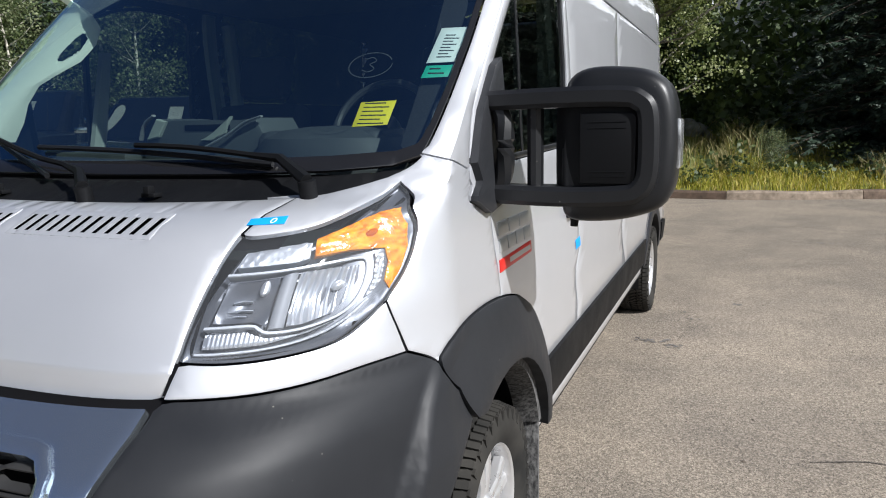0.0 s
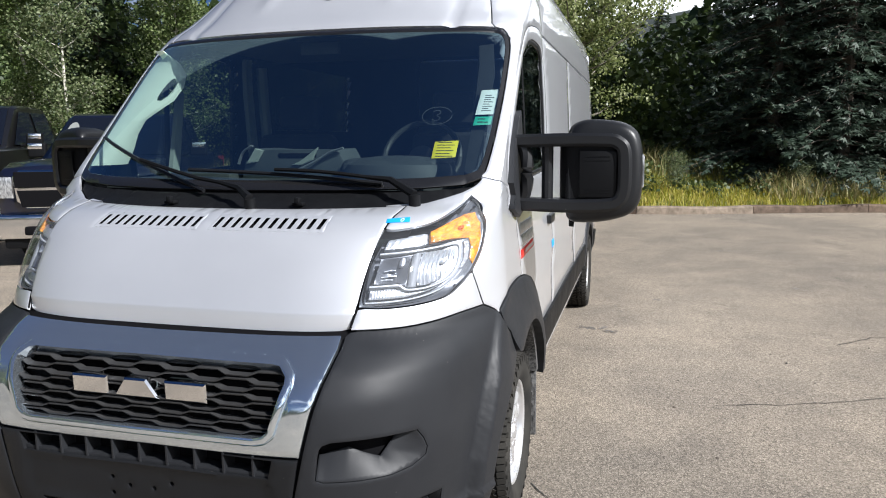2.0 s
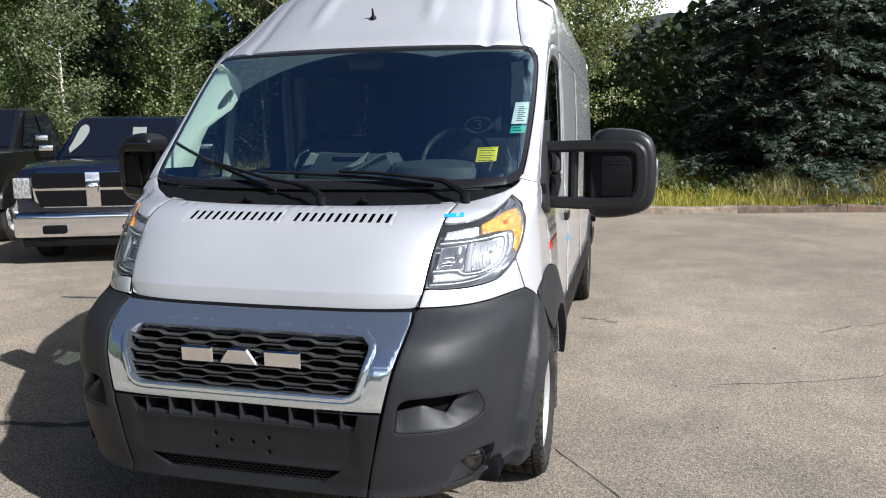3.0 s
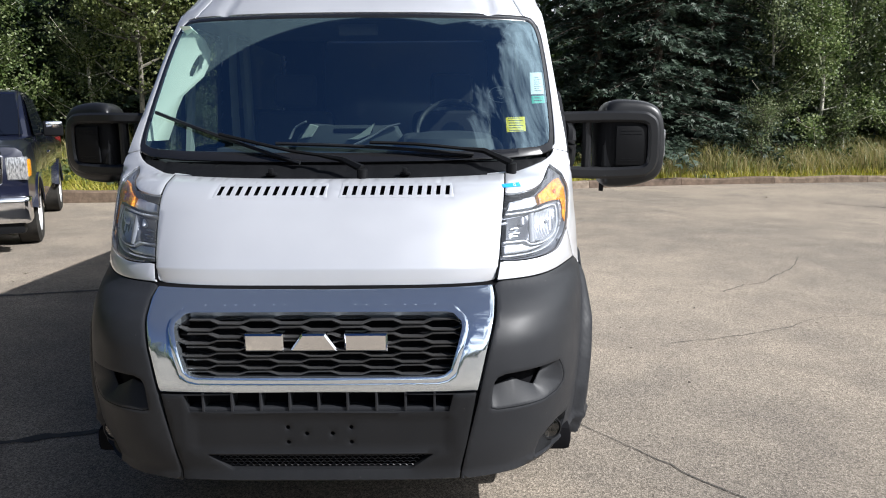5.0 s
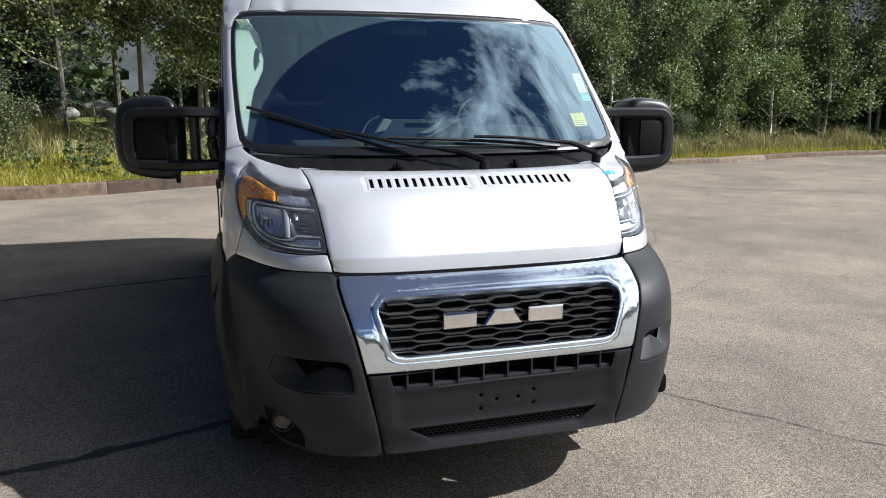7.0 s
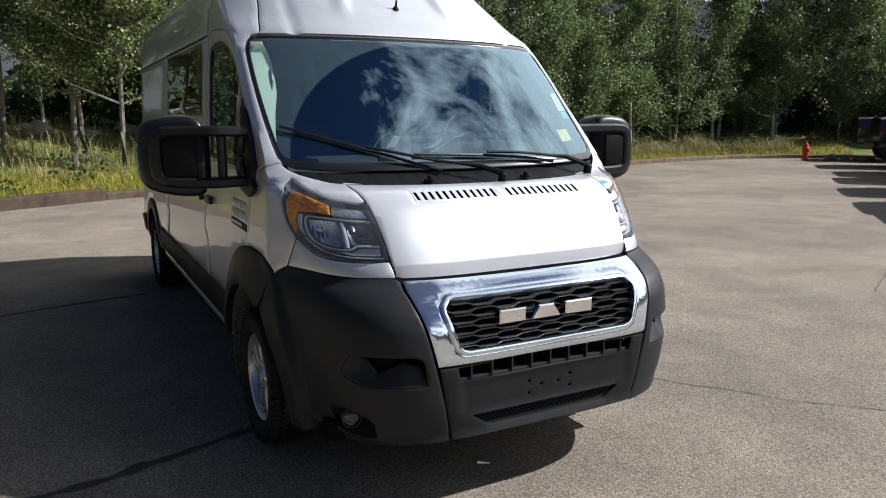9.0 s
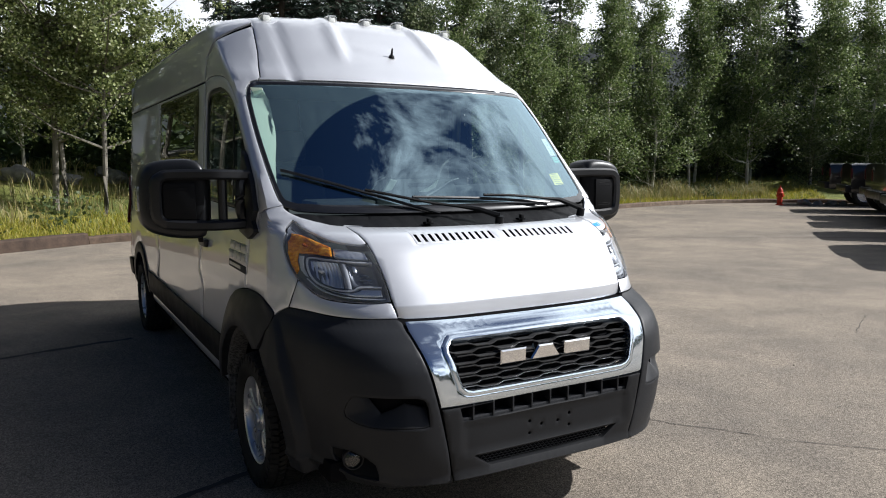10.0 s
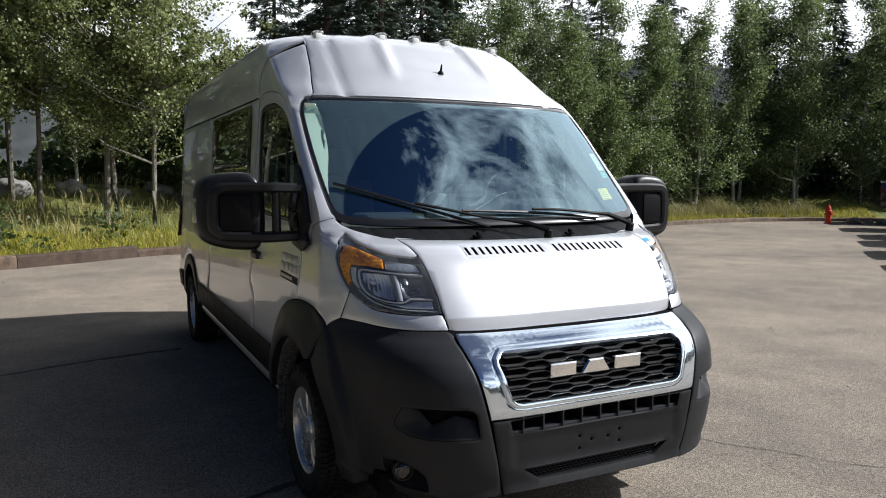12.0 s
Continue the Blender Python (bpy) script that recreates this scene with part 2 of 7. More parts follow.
def thing(name, label, category, m=None, group="", kind=""):
    ob = new(name)
    ob.empty_display_size = 0.2
    if m is not None:
        ob.matrix_basis = m
    return tagged(ob, label, category, group, kind)


def box(bm, lo, hi, bevel=0.0, seg=2, m=None):
    """a bevelled box between two corners"""
    c, s = [(a + b) / 2 for a, b in zip(lo, hi)], [abs(b - a) for a, b in zip(lo, hi)]
    mat = Matrix.Translation(c) @ Matrix.Diagonal((*s, 1))
    r = bmesh.ops.create_cube(bm, size=1, matrix=(m @ mat) if m is not None else mat)
    if bevel:
        es = list({e for v in r["verts"] for e in v.link_edges})
        bmesh.ops.bevel(bm, geom=es, offset=bevel, segments=seg, affect="EDGES", profile=0.6)
    return bm


def rod(bm, pts, radius, sides=8, flat=1.0):
    """a tube through points; radius may be a list"""
    pts = [Vector(p) for p in pts]
    rad = radius if isinstance(radius, (list, tuple)) else [radius] * len(pts)
    rings = []
    for i, p in enumerate(pts):
        d = (pts[min(i + 1, len(pts) - 1)] - pts[max(i - 1, 0)]).normalized()
        u = d.cross(Vector((0, 0, 1)))
        u = d.cross(Vector((0, 1, 0))) if u.length < 0.05 else u
        u.normalize()
        v = u.cross(d)
        rings.append([bm.verts.new(p + float(rad[i]) * (math.cos(a) * u + flat * math.sin(a) * v)) for a in (math.tau * k / sides for k in range(sides))])
    for a, b in zip(rings, rings[1:]):
        for k in range(sides):
            bm.faces.new((a[k], a[(k + 1) % sides], b[(k + 1) % sides], b[k]))
    bm.faces.new(rings[0])
    bm.faces.new(rings[-1][::-1])
    return bm


def lathe(bm, profile, axis="x", n=48, m=None):
    """turns (along, radius) points round an axis"""
    m = m or Matrix()
    rings = []
    for a, r in profile:
        ring = []
        for k in range(n):
            t = math.tau * k / n
            p = {"x": (a, r * math.cos(t), r * math.sin(t)), "y": (r * math.cos(t), a, r * math.sin(t)), "z": (r * math.cos(t), r * math.sin(t), a)}[axis]
            ring.append(bm.verts.new(m @ Vector(p)))
        rings.append(ring)
    for a, b in zip(rings, rings[1:]):
        for k in range(n):
            bm.faces.new((a[k], a[(k + 1) % n], b[(k + 1) % n], b[k]))
    return bm


def spline(pts, n=6):
    """points on a smooth open curve through pts"""
    p = [2 * np.array(pts[0], float) - np.array(pts[1], float)] + [np.array(q, float) for q in pts] + [2 * np.array(pts[-1], float) - np.array(pts[-2], float)]
    out = []
    for i in range(1, len(p) - 2):
        for t in np.arange(n) / n:
            out.append(0.5 * (2 * p[i] + (p[i + 1] - p[i - 1]) * t + (2 * p[i - 1] - 5 * p[i] + 4 * p[i + 1] - p[i + 2]) * t**2 + (3 * p[i] - p[i - 1] - 3 * p[i + 1] + p[i + 2]) * t**3))
    out.append(p[-2])
    return [tuple(float(c) for c in q) for q in out]


# ---- the van's skin: a stack of rounded plan sections ----
REAR = 6.12
# profiles over height z: centre line y, half width, depth of the rounded front, exponents
ZK = (0.24, 0.29, 0.35, 0.5, 0.64, 0.8, 0.88, 0.94, 0.985, 1.04, 1.12, 1.2, 1.29, 1.335, 1.365, 1.4, 1.45, 1.62, 1.8, 1.96, 2.12, 2.2, 2.3, 2.41, 2.485, 2.53, 2.565, 2.595, 2.62)
YC = (0.1, 0.05, 0.012, 0.0, 0.0, 0.015, 0.05, 0.115, 0.19, 0.222, 0.265, 0.32, 0.405, 0.5, 0.64, 0.72, 0.765, 0.903, 1.057, 1.21, 1.385, 1.5, 1.625, 1.77, 1.88, 1.98, 2.1, 2.4, 3.0)
XH = (0.95, 0.985, 1.0, 1.02, 1.03, 1.03, 1.03, 1.03, 1.03, 1.025, 1.02, 1.012, 1.004, 1.0, 0.997, 0.994, 0.99, 0.983, 0.975, 0.966, 0.955, 0.948, 0.937, 0.922, 0.905, 0.885, 0.84, 0.7, 0.3)
DF = (0.6, 0.62, 0.64, 0.68, 0.7, 0.7, 0.68, 0.66, 0.63, 0.61, 0.57, 0.53, 0.45, 0.36, 0.24, 0.17, 0.17, 0.205, 0.235, 0.245, 0.25, 0.3, 0.36, 0.42, 0.45, 0.47, 0.5, 0.55, 0.6)
MF = (4.0, 4.4, 4.8, 5.6, 6.0, 6.0, 5.8, 5.4, 5.0, 5.0, 5.0, 5.0, 4.8, 4.5, 4.0, 3.4, 3.0, 2.8, 2.7, 2.8, 2.9, 3.2, 3.5, 3.8, 4.0, 4.0, 4.0, 3.5, 3.0)
NF = 1.2
def smooth(z, ks, vs):
    """monotone cubic through the knots"""
    ks, vs = np.array(ks), np.array(vs, float)
    h, d = np.diff(ks), np.diff(vs) / np.diff(ks)
    m = np.zeros(len(ks)); m[0], m[-1] = d[0], d[-1]
    for i in range(1, len(ks) - 1):
        if d[i - 1] * d[i] > 0:
            w1, w2 = 2 * h[i] + h[i - 1], h[i] + 2 * h[i - 1]
            m[i] = (w1 + w2) / (w1 / d[i - 1] + w2 / d[i])
    i = np.clip(np.searchsorted(ks, z) - 1, 0, len(ks) - 2)
    t = (z - ks[i]) / h[i]
    return ((2*t**3 - 3*t**2 + 1) * vs[i] + (t**3 - 2*t**2 + t) * h[i] * m[i] + (3*t**2 - 2*t**3) * vs[i+1] + (t**3 - t**2) * h[i] * m[i+1])
Z0, Z1, DZ, DL, NL = 0.24, 2.62, 0.005, 0.01, 770
def build():
    zs = np.arange(Z0, Z1 + 1e-6, DZ)
    out = np.zeros((len(zs), NL, 3))
    yc, xh, df, mf = (smooth(zs, ZK, k) for k in (YC, XH, DF, MF))
    s = np.concatenate([np.linspace(0, 0.9, 120), 1 - 0.1 * (1 - np.linspace(0, 1, 160)[1:]) ** 3])
    for i, z in enumerate(zs):
        x = xh[i] * s
        y = yc[i] + df[i] * (1 - np.clip(1 - s ** mf[i], 0, 1) ** (1 / NF))
        rr = 0.07
        a = np.linspace(0, np.pi / 2, 12)
        x = np.concatenate([x, xh[i] - rr + rr * np.cos(a), [0.0]])
        y = np.concatenate([y, REAR - rr + rr * np.sin(a), [REAR]])
        l = np.concatenate([[0], np.cumsum(np.hypot(np.diff(x), np.diff(y)))])
        q = np.arange(NL) * DL
        out[i, :, 0], out[i, :, 1], out[i, :, 2] = np.interp(q, l, x), np.interp(q, l, y), z
    return out


TAB = build()
def skin(l, z):
    """points of the body's skin at arc length l and height z (x >= 0)"""
    l, z = np.asarray(l, float), np.asarray(z, float)
    u, v = np.clip(l / DL, 0, NL - 1.001), np.clip((z - Z0) / DZ, 0, len(TAB) - 1.001)
    i, j = v.astype(int), u.astype(int)
    fu, fv = (u - j)[..., None], (v - i)[..., None]
    return (TAB[i, j] * (1 - fu) + TAB[i, j + 1] * fu) * (1 - fv) + (TAB[i + 1, j] * (1 - fu) + TAB[i + 1, j + 1] * fu) * fv
def at_x(x, z):
    i = int(np.clip(round((z - Z0) / DZ), 0, len(TAB) - 1)); k = int(np.argmax(TAB[i, :, 0] - 1e-5 * np.arange(NL)))
    return float(np.interp(x, TAB[i, :k + 1, 0], np.arange(k + 1) * DL))
def at_y(y, z):
    i = int(np.clip(round((z - Z0) / DZ), 0, len(TAB) - 1)); k = int(np.argmax(TAB[i, :, 1]))
    return float(np.interp(y, TAB[i, :k + 1, 1], np.arange(k + 1) * DL))


def body(l, z):
    """skin for signed arc length: minus is the passenger side"""
    l = np.asarray(l, float)
    p = skin(np.abs(l), z)
    p[..., 0] *= np.where(l < 0, -1.0, 1.0)
    return p


def body_normal(l, z):
    h = 0.012
    a = body(l + h, z) - body(l - h, z)
    b = body(l, np.minimum(z + h, Z1)) - body(l, np.maximum(z - h, Z0))
    n = np.cross(a, b)
    return n / np.maximum(np.linalg.norm(n, axis=-1, keepdims=True), 1e-9)


def fx(*pts):
    """outline points given by x and z, on the front"""
    return [(math.copysign(at_x(abs(x), z), x) if x else 0.0, z) for x, z in pts]


def sy(*pts):
    """outline points given by y and z, on the driver's side"""
    return [(at_y(y, z), z) for y, z in pts]


def both(half):
    """a closed outline out of its half from the centre line's foot to its head"""
    return half + [(-l, z) for l, z in reversed(half) if abs(l) > 1e-6]


def mirrored(poly):
    return [(-l, z) for l, z in poly]


def area2(p):
    q = np.array(p)
    return float(np.sum(q[:, 0] * np.roll(q[:, 1], -1) - q[:, 1] * np.roll(q[:, 0], -1)))


def inset(p, d):
    q = np.array(p)
    if area2(p) < 0:
        d = -d
    e = np.roll(q, -1, 0) - q
    e /= np.maximum(np.linalg.norm(e, axis=1, keepdims=True), 1e-9)
    n = np.stack([-e[:, 1], e[:, 0]], 1)
    m = n + np.roll(n, 1, 0)
    m /= np.maximum((m * m).sum(1, keepdims=True) / 2, 0.35)
    return [tuple(v) for v in q + d * m]


def dense(p, step):
    out = []
    for a, b in zip(p, p[1:] + p[:1]):
        k = max(1, int(math.ceil(math.dist(a, b) / step)))
        out += [(a[0] + (b[0] - a[0]) * i / k, a[1] + (b[1] - a[1]) * i / k) for i in range(k)]
    return out


def within(poly, pts):
    """which points lie inside a polygon"""
    q, pts = np.array(poly), np.asarray(pts, float)
    r = np.zeros(len(pts), bool)
    for (x0, y0), (x1, y1) in zip(q, np.roll(q, -1, 0)):
        c = ((y0 > pts[:, 1]) != (y1 > pts[:, 1])) & (pts[:, 0] < (x1 - x0) * (pts[:, 1] - y0) / (y1 - y0 if y1 != y0 else 1e-12) + x0)
        r ^= c
    return r


def panel(name, poly, material, parent, label="", holes=(), gap=0.0025, lift=0.0, thick=0.014, step=0.045, relief=None, edge=0.005, fine=None, smooth=40, hole_thick=None):
    """a sheet on the skin, with rounded rim and a flange behind; relief(p) moves it along the normal"""
    outer = dense(inset(poly, gap), step * 0.7)
    inner = [dense(inset(h, -gap), step * 0.7) for h in holes]
    pts, edges = [], []

    def ring(r, closed=True):
        k = len(pts)
        pts.extend(r)
        if closed:
            edges.extend((k + i, k + (i + 1) % len(r)) for i in range(len(r)))

    for r in (outer, *inner):
        ring(r)
    rims = len(pts)
    soft = inset(outer, edge)
    soft = [p for p, ok in zip(soft, within(outer, soft)) if ok]
    ring(soft, False)
    for h in inner:
        ring(inset(h, -edge), False)
    o = np.array(outer)
    g = np.stack(np.meshgrid(np.arange(o[:, 0].min(), o[:, 0].max(), step), np.arange(o[:, 1].min(), o[:, 1].max(), step)), -1).reshape(-1, 2)
    g = g + (np.arange(len(g)) % 2)[:, None] * np.array([0.0, 0.003])
    if fine:
        for z0, z1, dz in fine:
            g = g[(g[:, 1] < z0) | (g[:, 1] > z1)]
            g = np.concatenate([g, np.stack(np.meshgrid(np.arange(o[:, 0].min(), o[:, 0].max(), step), np.arange(z0, z1, dz)), -1).reshape(-1, 2)])
    if len(g):
        ok = within(inset(outer, edge + (fine[0][2] if fine else step) * 0.3), g)
        for h in inner:
            ok &= ~within(inset(h, -edge - (fine[0][2] if fine else step) * 0.3), g)
        ring([tuple(v) for v in g[ok]], False)
    vs, _, fs, ov, _, _ = delaunay_2d_cdt([Vector(p) for p in pts], edges, [], 0, 1e-6)
    vs = np.array([(v.x, v.y) for v in vs])
    rim = np.array([any(k < rims for k in s) for s in ov])
    cen = np.array([vs[list(f)].mean(0) for f in fs])
    keep = within(outer, cen)
    for h in inner:
        keep &= ~within(h, cen)
    p, n = body(vs[:, 0], vs[:, 1]), body_normal(vs[:, 0], vs[:, 1])
    off = np.full(len(vs), lift)
    if relief:
        off = off + relief(p)
    top = p + n * (off - np.where(rim, min(0.0022, thick * 0.3), 0.0))[:, None]
    deep = np.full(len(vs), thick)
    if hole_thick is not None:
        deep[[any(len(outer) <= k < rims for k in s) for s in ov]] = hole_thick
    low = p + n * (off - deep)[:, None]
    bm = bmesh.new()
    tv = [bm.verts.new(v) for v in top]
    for f, k in zip(fs, keep):
        if k and len(set(f)) == 3:
            try:
                bm.faces.new([tv[i] for i in f])
            except ValueError:
                pass
    bm.verts.index_update()
    lows = {}
    for e in [e for e in bm.edges if len(e.link_faces) == 1]:
        q = []
        for v in e.verts:
            if v not in lows:
                lows[v] = bm.verts.new(low[v.index])
            q.append(lows[v])
        bm.faces.new((e.verts[0], e.verts[1], q[1], q[0]))
    bmesh.ops.delete(bm, geom=[v for v in bm.verts if not v.link_faces], context="VERTS")
    return part(name, bm, material, parent, label, smooth, turn=False)


# ---- the van ----
FRONT_Y, REAR_Y, HUB_Z, TYRE_R, ARCH_R = 1.14, 5.18, 0.340, 0.350, 0.49
van = thing("cargo_van", "white high-roof cargo van with grey bumpers parked on asphalt", "van")


def arch(cy, r, a0, a1, n=14):
    """side points on a circle round a hub, from angle a0 to a1 (0 is rearward, 90 up)"""
    return [(cy + r * math.cos(radians(a)), HUB_Z + r * math.sin(radians(a))) for a in np.linspace(a0, a1, n)]


# outlines shared by neighbouring panels (x, z on the front; y, z on the side)
LAMP_TOP = spline([(0.672, 1.297), (0.70, 1.294), (0.75, 1.299), (0.805, 1.310), (0.85, 1.338), (0.895, 1.388)], 4)
LAMP_OUT = spline([(0.895, 1.388), (0.937, 1.352), (0.963, 1.302), (0.967, 1.251), (0.960, 1.191), (0.944, 1.138)], 4)
LAMP_LOW = spline([(0.944, 1.138), (0.918, 1.098), (0.885, 1.071), (0.82, 1.060), (0.727, 1.058), (0.643, 1.064)], 4)
LAMP_IN = spline([(0.643, 1.064), (0.646, 1.109), (0.657, 1.20), (0.672, 1.297)], 4)
STRIP = spline([(0.630, 0.998), (0.723, 0.997), (0.80, 0.997), (0.868, 1.001), (0.931, 1.009), (0.978, 1.011)], 4)
WS_SIDE = spline([(0.86, 1.402), (0.906, 1.43), (0.927, 1.475), (0.937, 1.60), (0.938, 1.80), (0.928, 1.98), (0.914, 2.045)], 4)
WS_TOP = spline([(0.914, 2.045), (0.890, 2.080), (0.845, 2.096), (0.60, 2.097), (0.30, 2.098), (0.0, 2.10)], 4)
COWL_LOW = spline([(0.86, 1.402), (0.78, 1.378), (0.685, 1.364), (0.33, 1.355), (0.0, 1.353)], 4)
DOOR_FRONT = [(1.21, 1.02), (1.20, 1.10), (1.185, 1.285)]
DOOR_TOP = spline([(1.03, 1.318), (1.06, 1.46), (1.13, 1.605), (1.427, 1.90), (1.63, 2.055), (1.80, 2.13), (2.0, 2.162), (2.20, 2.172), (2.32, 2.15)], 5)
FLARE = spline([(0.735, 0.962), (0.82, 1.006), (0.97, 1.026), (1.16, 1.022), (1.34, 0.992), (1.48, 0.935), (1.585, 0.84), (1.655, 0.725), (1.69, 0.60), (1.70, 0.46)], 4)
BUMP_END = [(0.735, 0.962), (0.79, 0.88), (0.845, 0.785)]
BUMP_ARCH = spline([(0.835, 0.778), (0.785, 0.748), (0.715, 0.690), (0.655, 0.620), (0.615, 0.550), (0.590, 0.470), (0.580, 0.390), (0.580, 0.318)], 2)
CHROME_OUT = [(0.612, 0.981), (0.618, 0.955), (0.612, 0.905), (0.580, 0.78), (0.552, 0.657)]
GRILLE_HOLE = [(0.0, 0.713), (0.408, 0.715), (0.437, 0.722), (0.456, 0.738), (0.478, 0.81), (0.496, 0.872), (0.494, 0.89), (0.466, 0.913), (0.44, 0.917), (0.0, 0.918)]


def bevelled_ring(poly, d):
    return inset(poly, -d)


def ribbon(path, h):
    """outline of a thin strip along a path"""
    q = np.array(path)
    d = np.gradient(q, axis=0)
    n = np.stack([-d[:, 1], d[:, 0]], 1) / np.maximum(np.linalg.norm(d, axis=1, keepdims=True), 1e-9)
    return [tuple(v) for v in q + n * h] + [tuple(v) for v in (q - n * h)[::-1]]


def hood_relief(p):
    x, z = np.abs(p[:, 0]), p[:, 2]
    lip = -0.022 * np.clip((1.046 - z) / 0.05, 0, 1)
    return lip


hood_half = fx((0.0, 0.992)) + fx((0.32, 0.994), (0.60, 0.999), (0.632, 1.004)) + fx((0.640, 1.064), *LAMP_IN[2:-1]) + fx((0.672, 1.300), (0.680, 1.335), (0.690, 1.364)) + fx(*COWL_LOW[8:])
slots = []
for side in (-1, 1):
    for k in range(12):
        x = side * (0.036 + k * 0.036) + (0.017 if side > 0 else 0.0)
        slots.append(fx((x - 0.009, 1.296), (x + 0.007, 1.296), (x + 0.010, 1.326), (x - 0.006, 1.326)))
panel("hood", both(hood_half), PAINT, van, "white bonnet with two rows of vent slots", gap=0.0038, holes=slots, relief=hood_relief, step=0.03, edge=0.004, thick=0.016, fine=((1.25, 1.36, 0.008), (1.030, 1.064, 0.004)), hole_thick=0.003)
for side in (-1, 1):
    x0, x1 = (0.030, 0.472) if side > 0 else (-0.455, -0.014)
    rim = fx((x0, 1.288), (x1, 1.288), (x1 - 0.006, 1.334), (x0 + 0.006, 1.334))
    panel("vent_rim", rim, PAINT, van, lift=0.0018, thick=0.004, hole_thick=0.0025, step=0.05, holes=[h for h in slots if (h[0][0] > 0) == (side > 0)], gap=0.0, edge=0.003)

# headlights
for side in (1, -1):
    flip = (lambda q: q) if side > 0 else mirrored
    lamp_poly = flip(fx(*LAMP_TOP[:-1], *LAMP_OUT[:-1], *LAMP_LOW[:-1], *LAMP_IN[:-1]))
    lamp = panel("headlight", lamp_poly, LAMPGREY, van, "clear headlight with an amber turn signal", lift=-0.016, thick=-0.010, gap=0.003, step=0.02, relief=lambda p: -0.05 * np.clip((0.93 - np.abs(p[:, 0])) / 0.10, 0, 1) * np.clip((p[:, 2] - 1.07) / 0.03, 0.1, 1) * np.clip((1.375 - p[:, 2]) / 0.05, 0.1, 1) * np.clip((np.abs(p[:, 0]) - 0.648) / 0.02, 0.1, 1))
    panel("lens", lamp_poly, LENS, lamp, "clear plastic lens", lift=0.004, thick=0.010, step=0.03, edge=0.006)
    rim_in = inset(dense(lamp_poly, 0.02), 0.0055)
    panel("lens_border", dense(lamp_poly, 0.02), LAMPRIM, lamp, holes=[rim_in], lift=-0.004, thick=0.008, gap=0.003, step=0.012, edge=0.002)
    amber = flip(fx((0.826, 1.250), (0.815, 1.290), (0.850, 1.309), (0.900, 1.340), (0.932, 1.345), (0.957, 1.300), (0.963, 1.25), (0.959, 1.20), (0.948, 1.158), (0.938, 1.18), (0.938, 1.22), (0.930, 1.250), (0.88, 1.256)))
    panel("turn_signal", amber, AMBER, lamp, "amber turn signal", lift=-0.010, thick=0.02, step=0.006, relief=lambda p: 0.0011 * np.sin(np.abs(p[:, 0]) * 700) * np.sin(p[:, 2] * 620) - 0.010 * np.exp(-(((np.abs(p[:, 0]) - 0.905) / 0.022) ** 2 + ((p[:, 2] - 1.293) / 0.020) ** 2)))
    bulb = [(0.905 + 0.0095 * math.cos(k * math.tau / 14), 1.293 + 0.0095 * math.sin(k * math.tau / 14)) for k in range(14)]
    panel("bulb", flip(fx(*bulb)), AMBERDEEP, lamp, "amber bulb", lift=-0.017, thick=0.012, gap=0, step=0.004, edge=0.002, relief=lambda p: 0.009 * np.clip(1 - ((np.abs(p[:, 0]) - 0.905) ** 2 + (p[:, 2] - 1.293) ** 2) / 0.0095 ** 2, 0, 1))
    park = flip(fx((0.688, 1.243), (0.694, 1.277), (0.76, 1.287), (0.800, 1.292), (0.813, 1.290), (0.822, 1.252), (0.80, 1.246)))
    panel("reflector", park, LAMPBRIGHT, lamp, "bright side lamp reflector", lift=-0.022, thick=0.03, step=0.006, relief=lambda p: 0.0010 * np.sin((np.abs(p[:, 0]) + p[:, 2] * 0.6) * 210 + 2 * np.sin(p[:, 0] * 70)) * np.sin(p[:, 2] * 260))
    strip = flip(fx(*ribbon(spline([(0.679, 1.230), (0.78, 1.233), (0.86, 1.239), (0.900, 1.240), (0.913, 1.228), (0.916, 1.195), (0.910, 1.155), (0.888, 1.126), (0.838, 1.111), (0.786, 1.112), (0.768, 1.122), (0.750, 1.130), (0.667, 1.130)], 3), 0.0030)))
    panel("light_guide", strip, GUIDE, lamp, "thin white light guide", lift=-0.020, thick=0.03, step=0.015, edge=0.001, gap=0)
    foot = flip(fx(*ribbon(spline([(0.662, 1.080), (0.72, 1.079), (0.80, 1.081), (0.86, 1.092), (0.898, 1.114), (0.924, 1.150)], 3), 0.0024)))
    panel("lower_trim", foot, GUIDE, lamp, lift=-0.018, thick=0.02, step=0.02, edge=0.001, gap=0)
    drl = flip(fx((0.670, 1.088), (0.78, 1.087), (0.85, 1.098), (0.888, 1.117), (0.838, 1.104), (0.786, 1.104), (0.765, 1.113), (0.748, 1.122), (0.670, 1.122)))
    panel("reflector", drl, BAYCHROME, lamp, "finely fluted lower lamp strip", lift=-0.026, thick=0.03, step=0.0028, relief=lambda p: 0.0007 * np.sin(p[:, 0] * math.tau / 0.0085))
    inner_bay = flip(fx((0.678, 1.138), (0.752, 1.138), (0.772, 1.128), (0.782, 1.121), (0.782, 1.222), (0.686, 1.219)))
    panel("reflector_bay", inner_bay, LAMPGREY, lamp, "dark inner lamp chamber", lift=-0.026, thick=0.004, gap=0.002, step=0.008, relief=lambda p: -0.030 * np.clip(1 - ((np.abs(p[:, 0]) - 0.732) / 0.05) ** 2, 0, 1) * np.clip(1 - ((p[:, 2] - 1.178) / 0.045) ** 2, 0, 1))
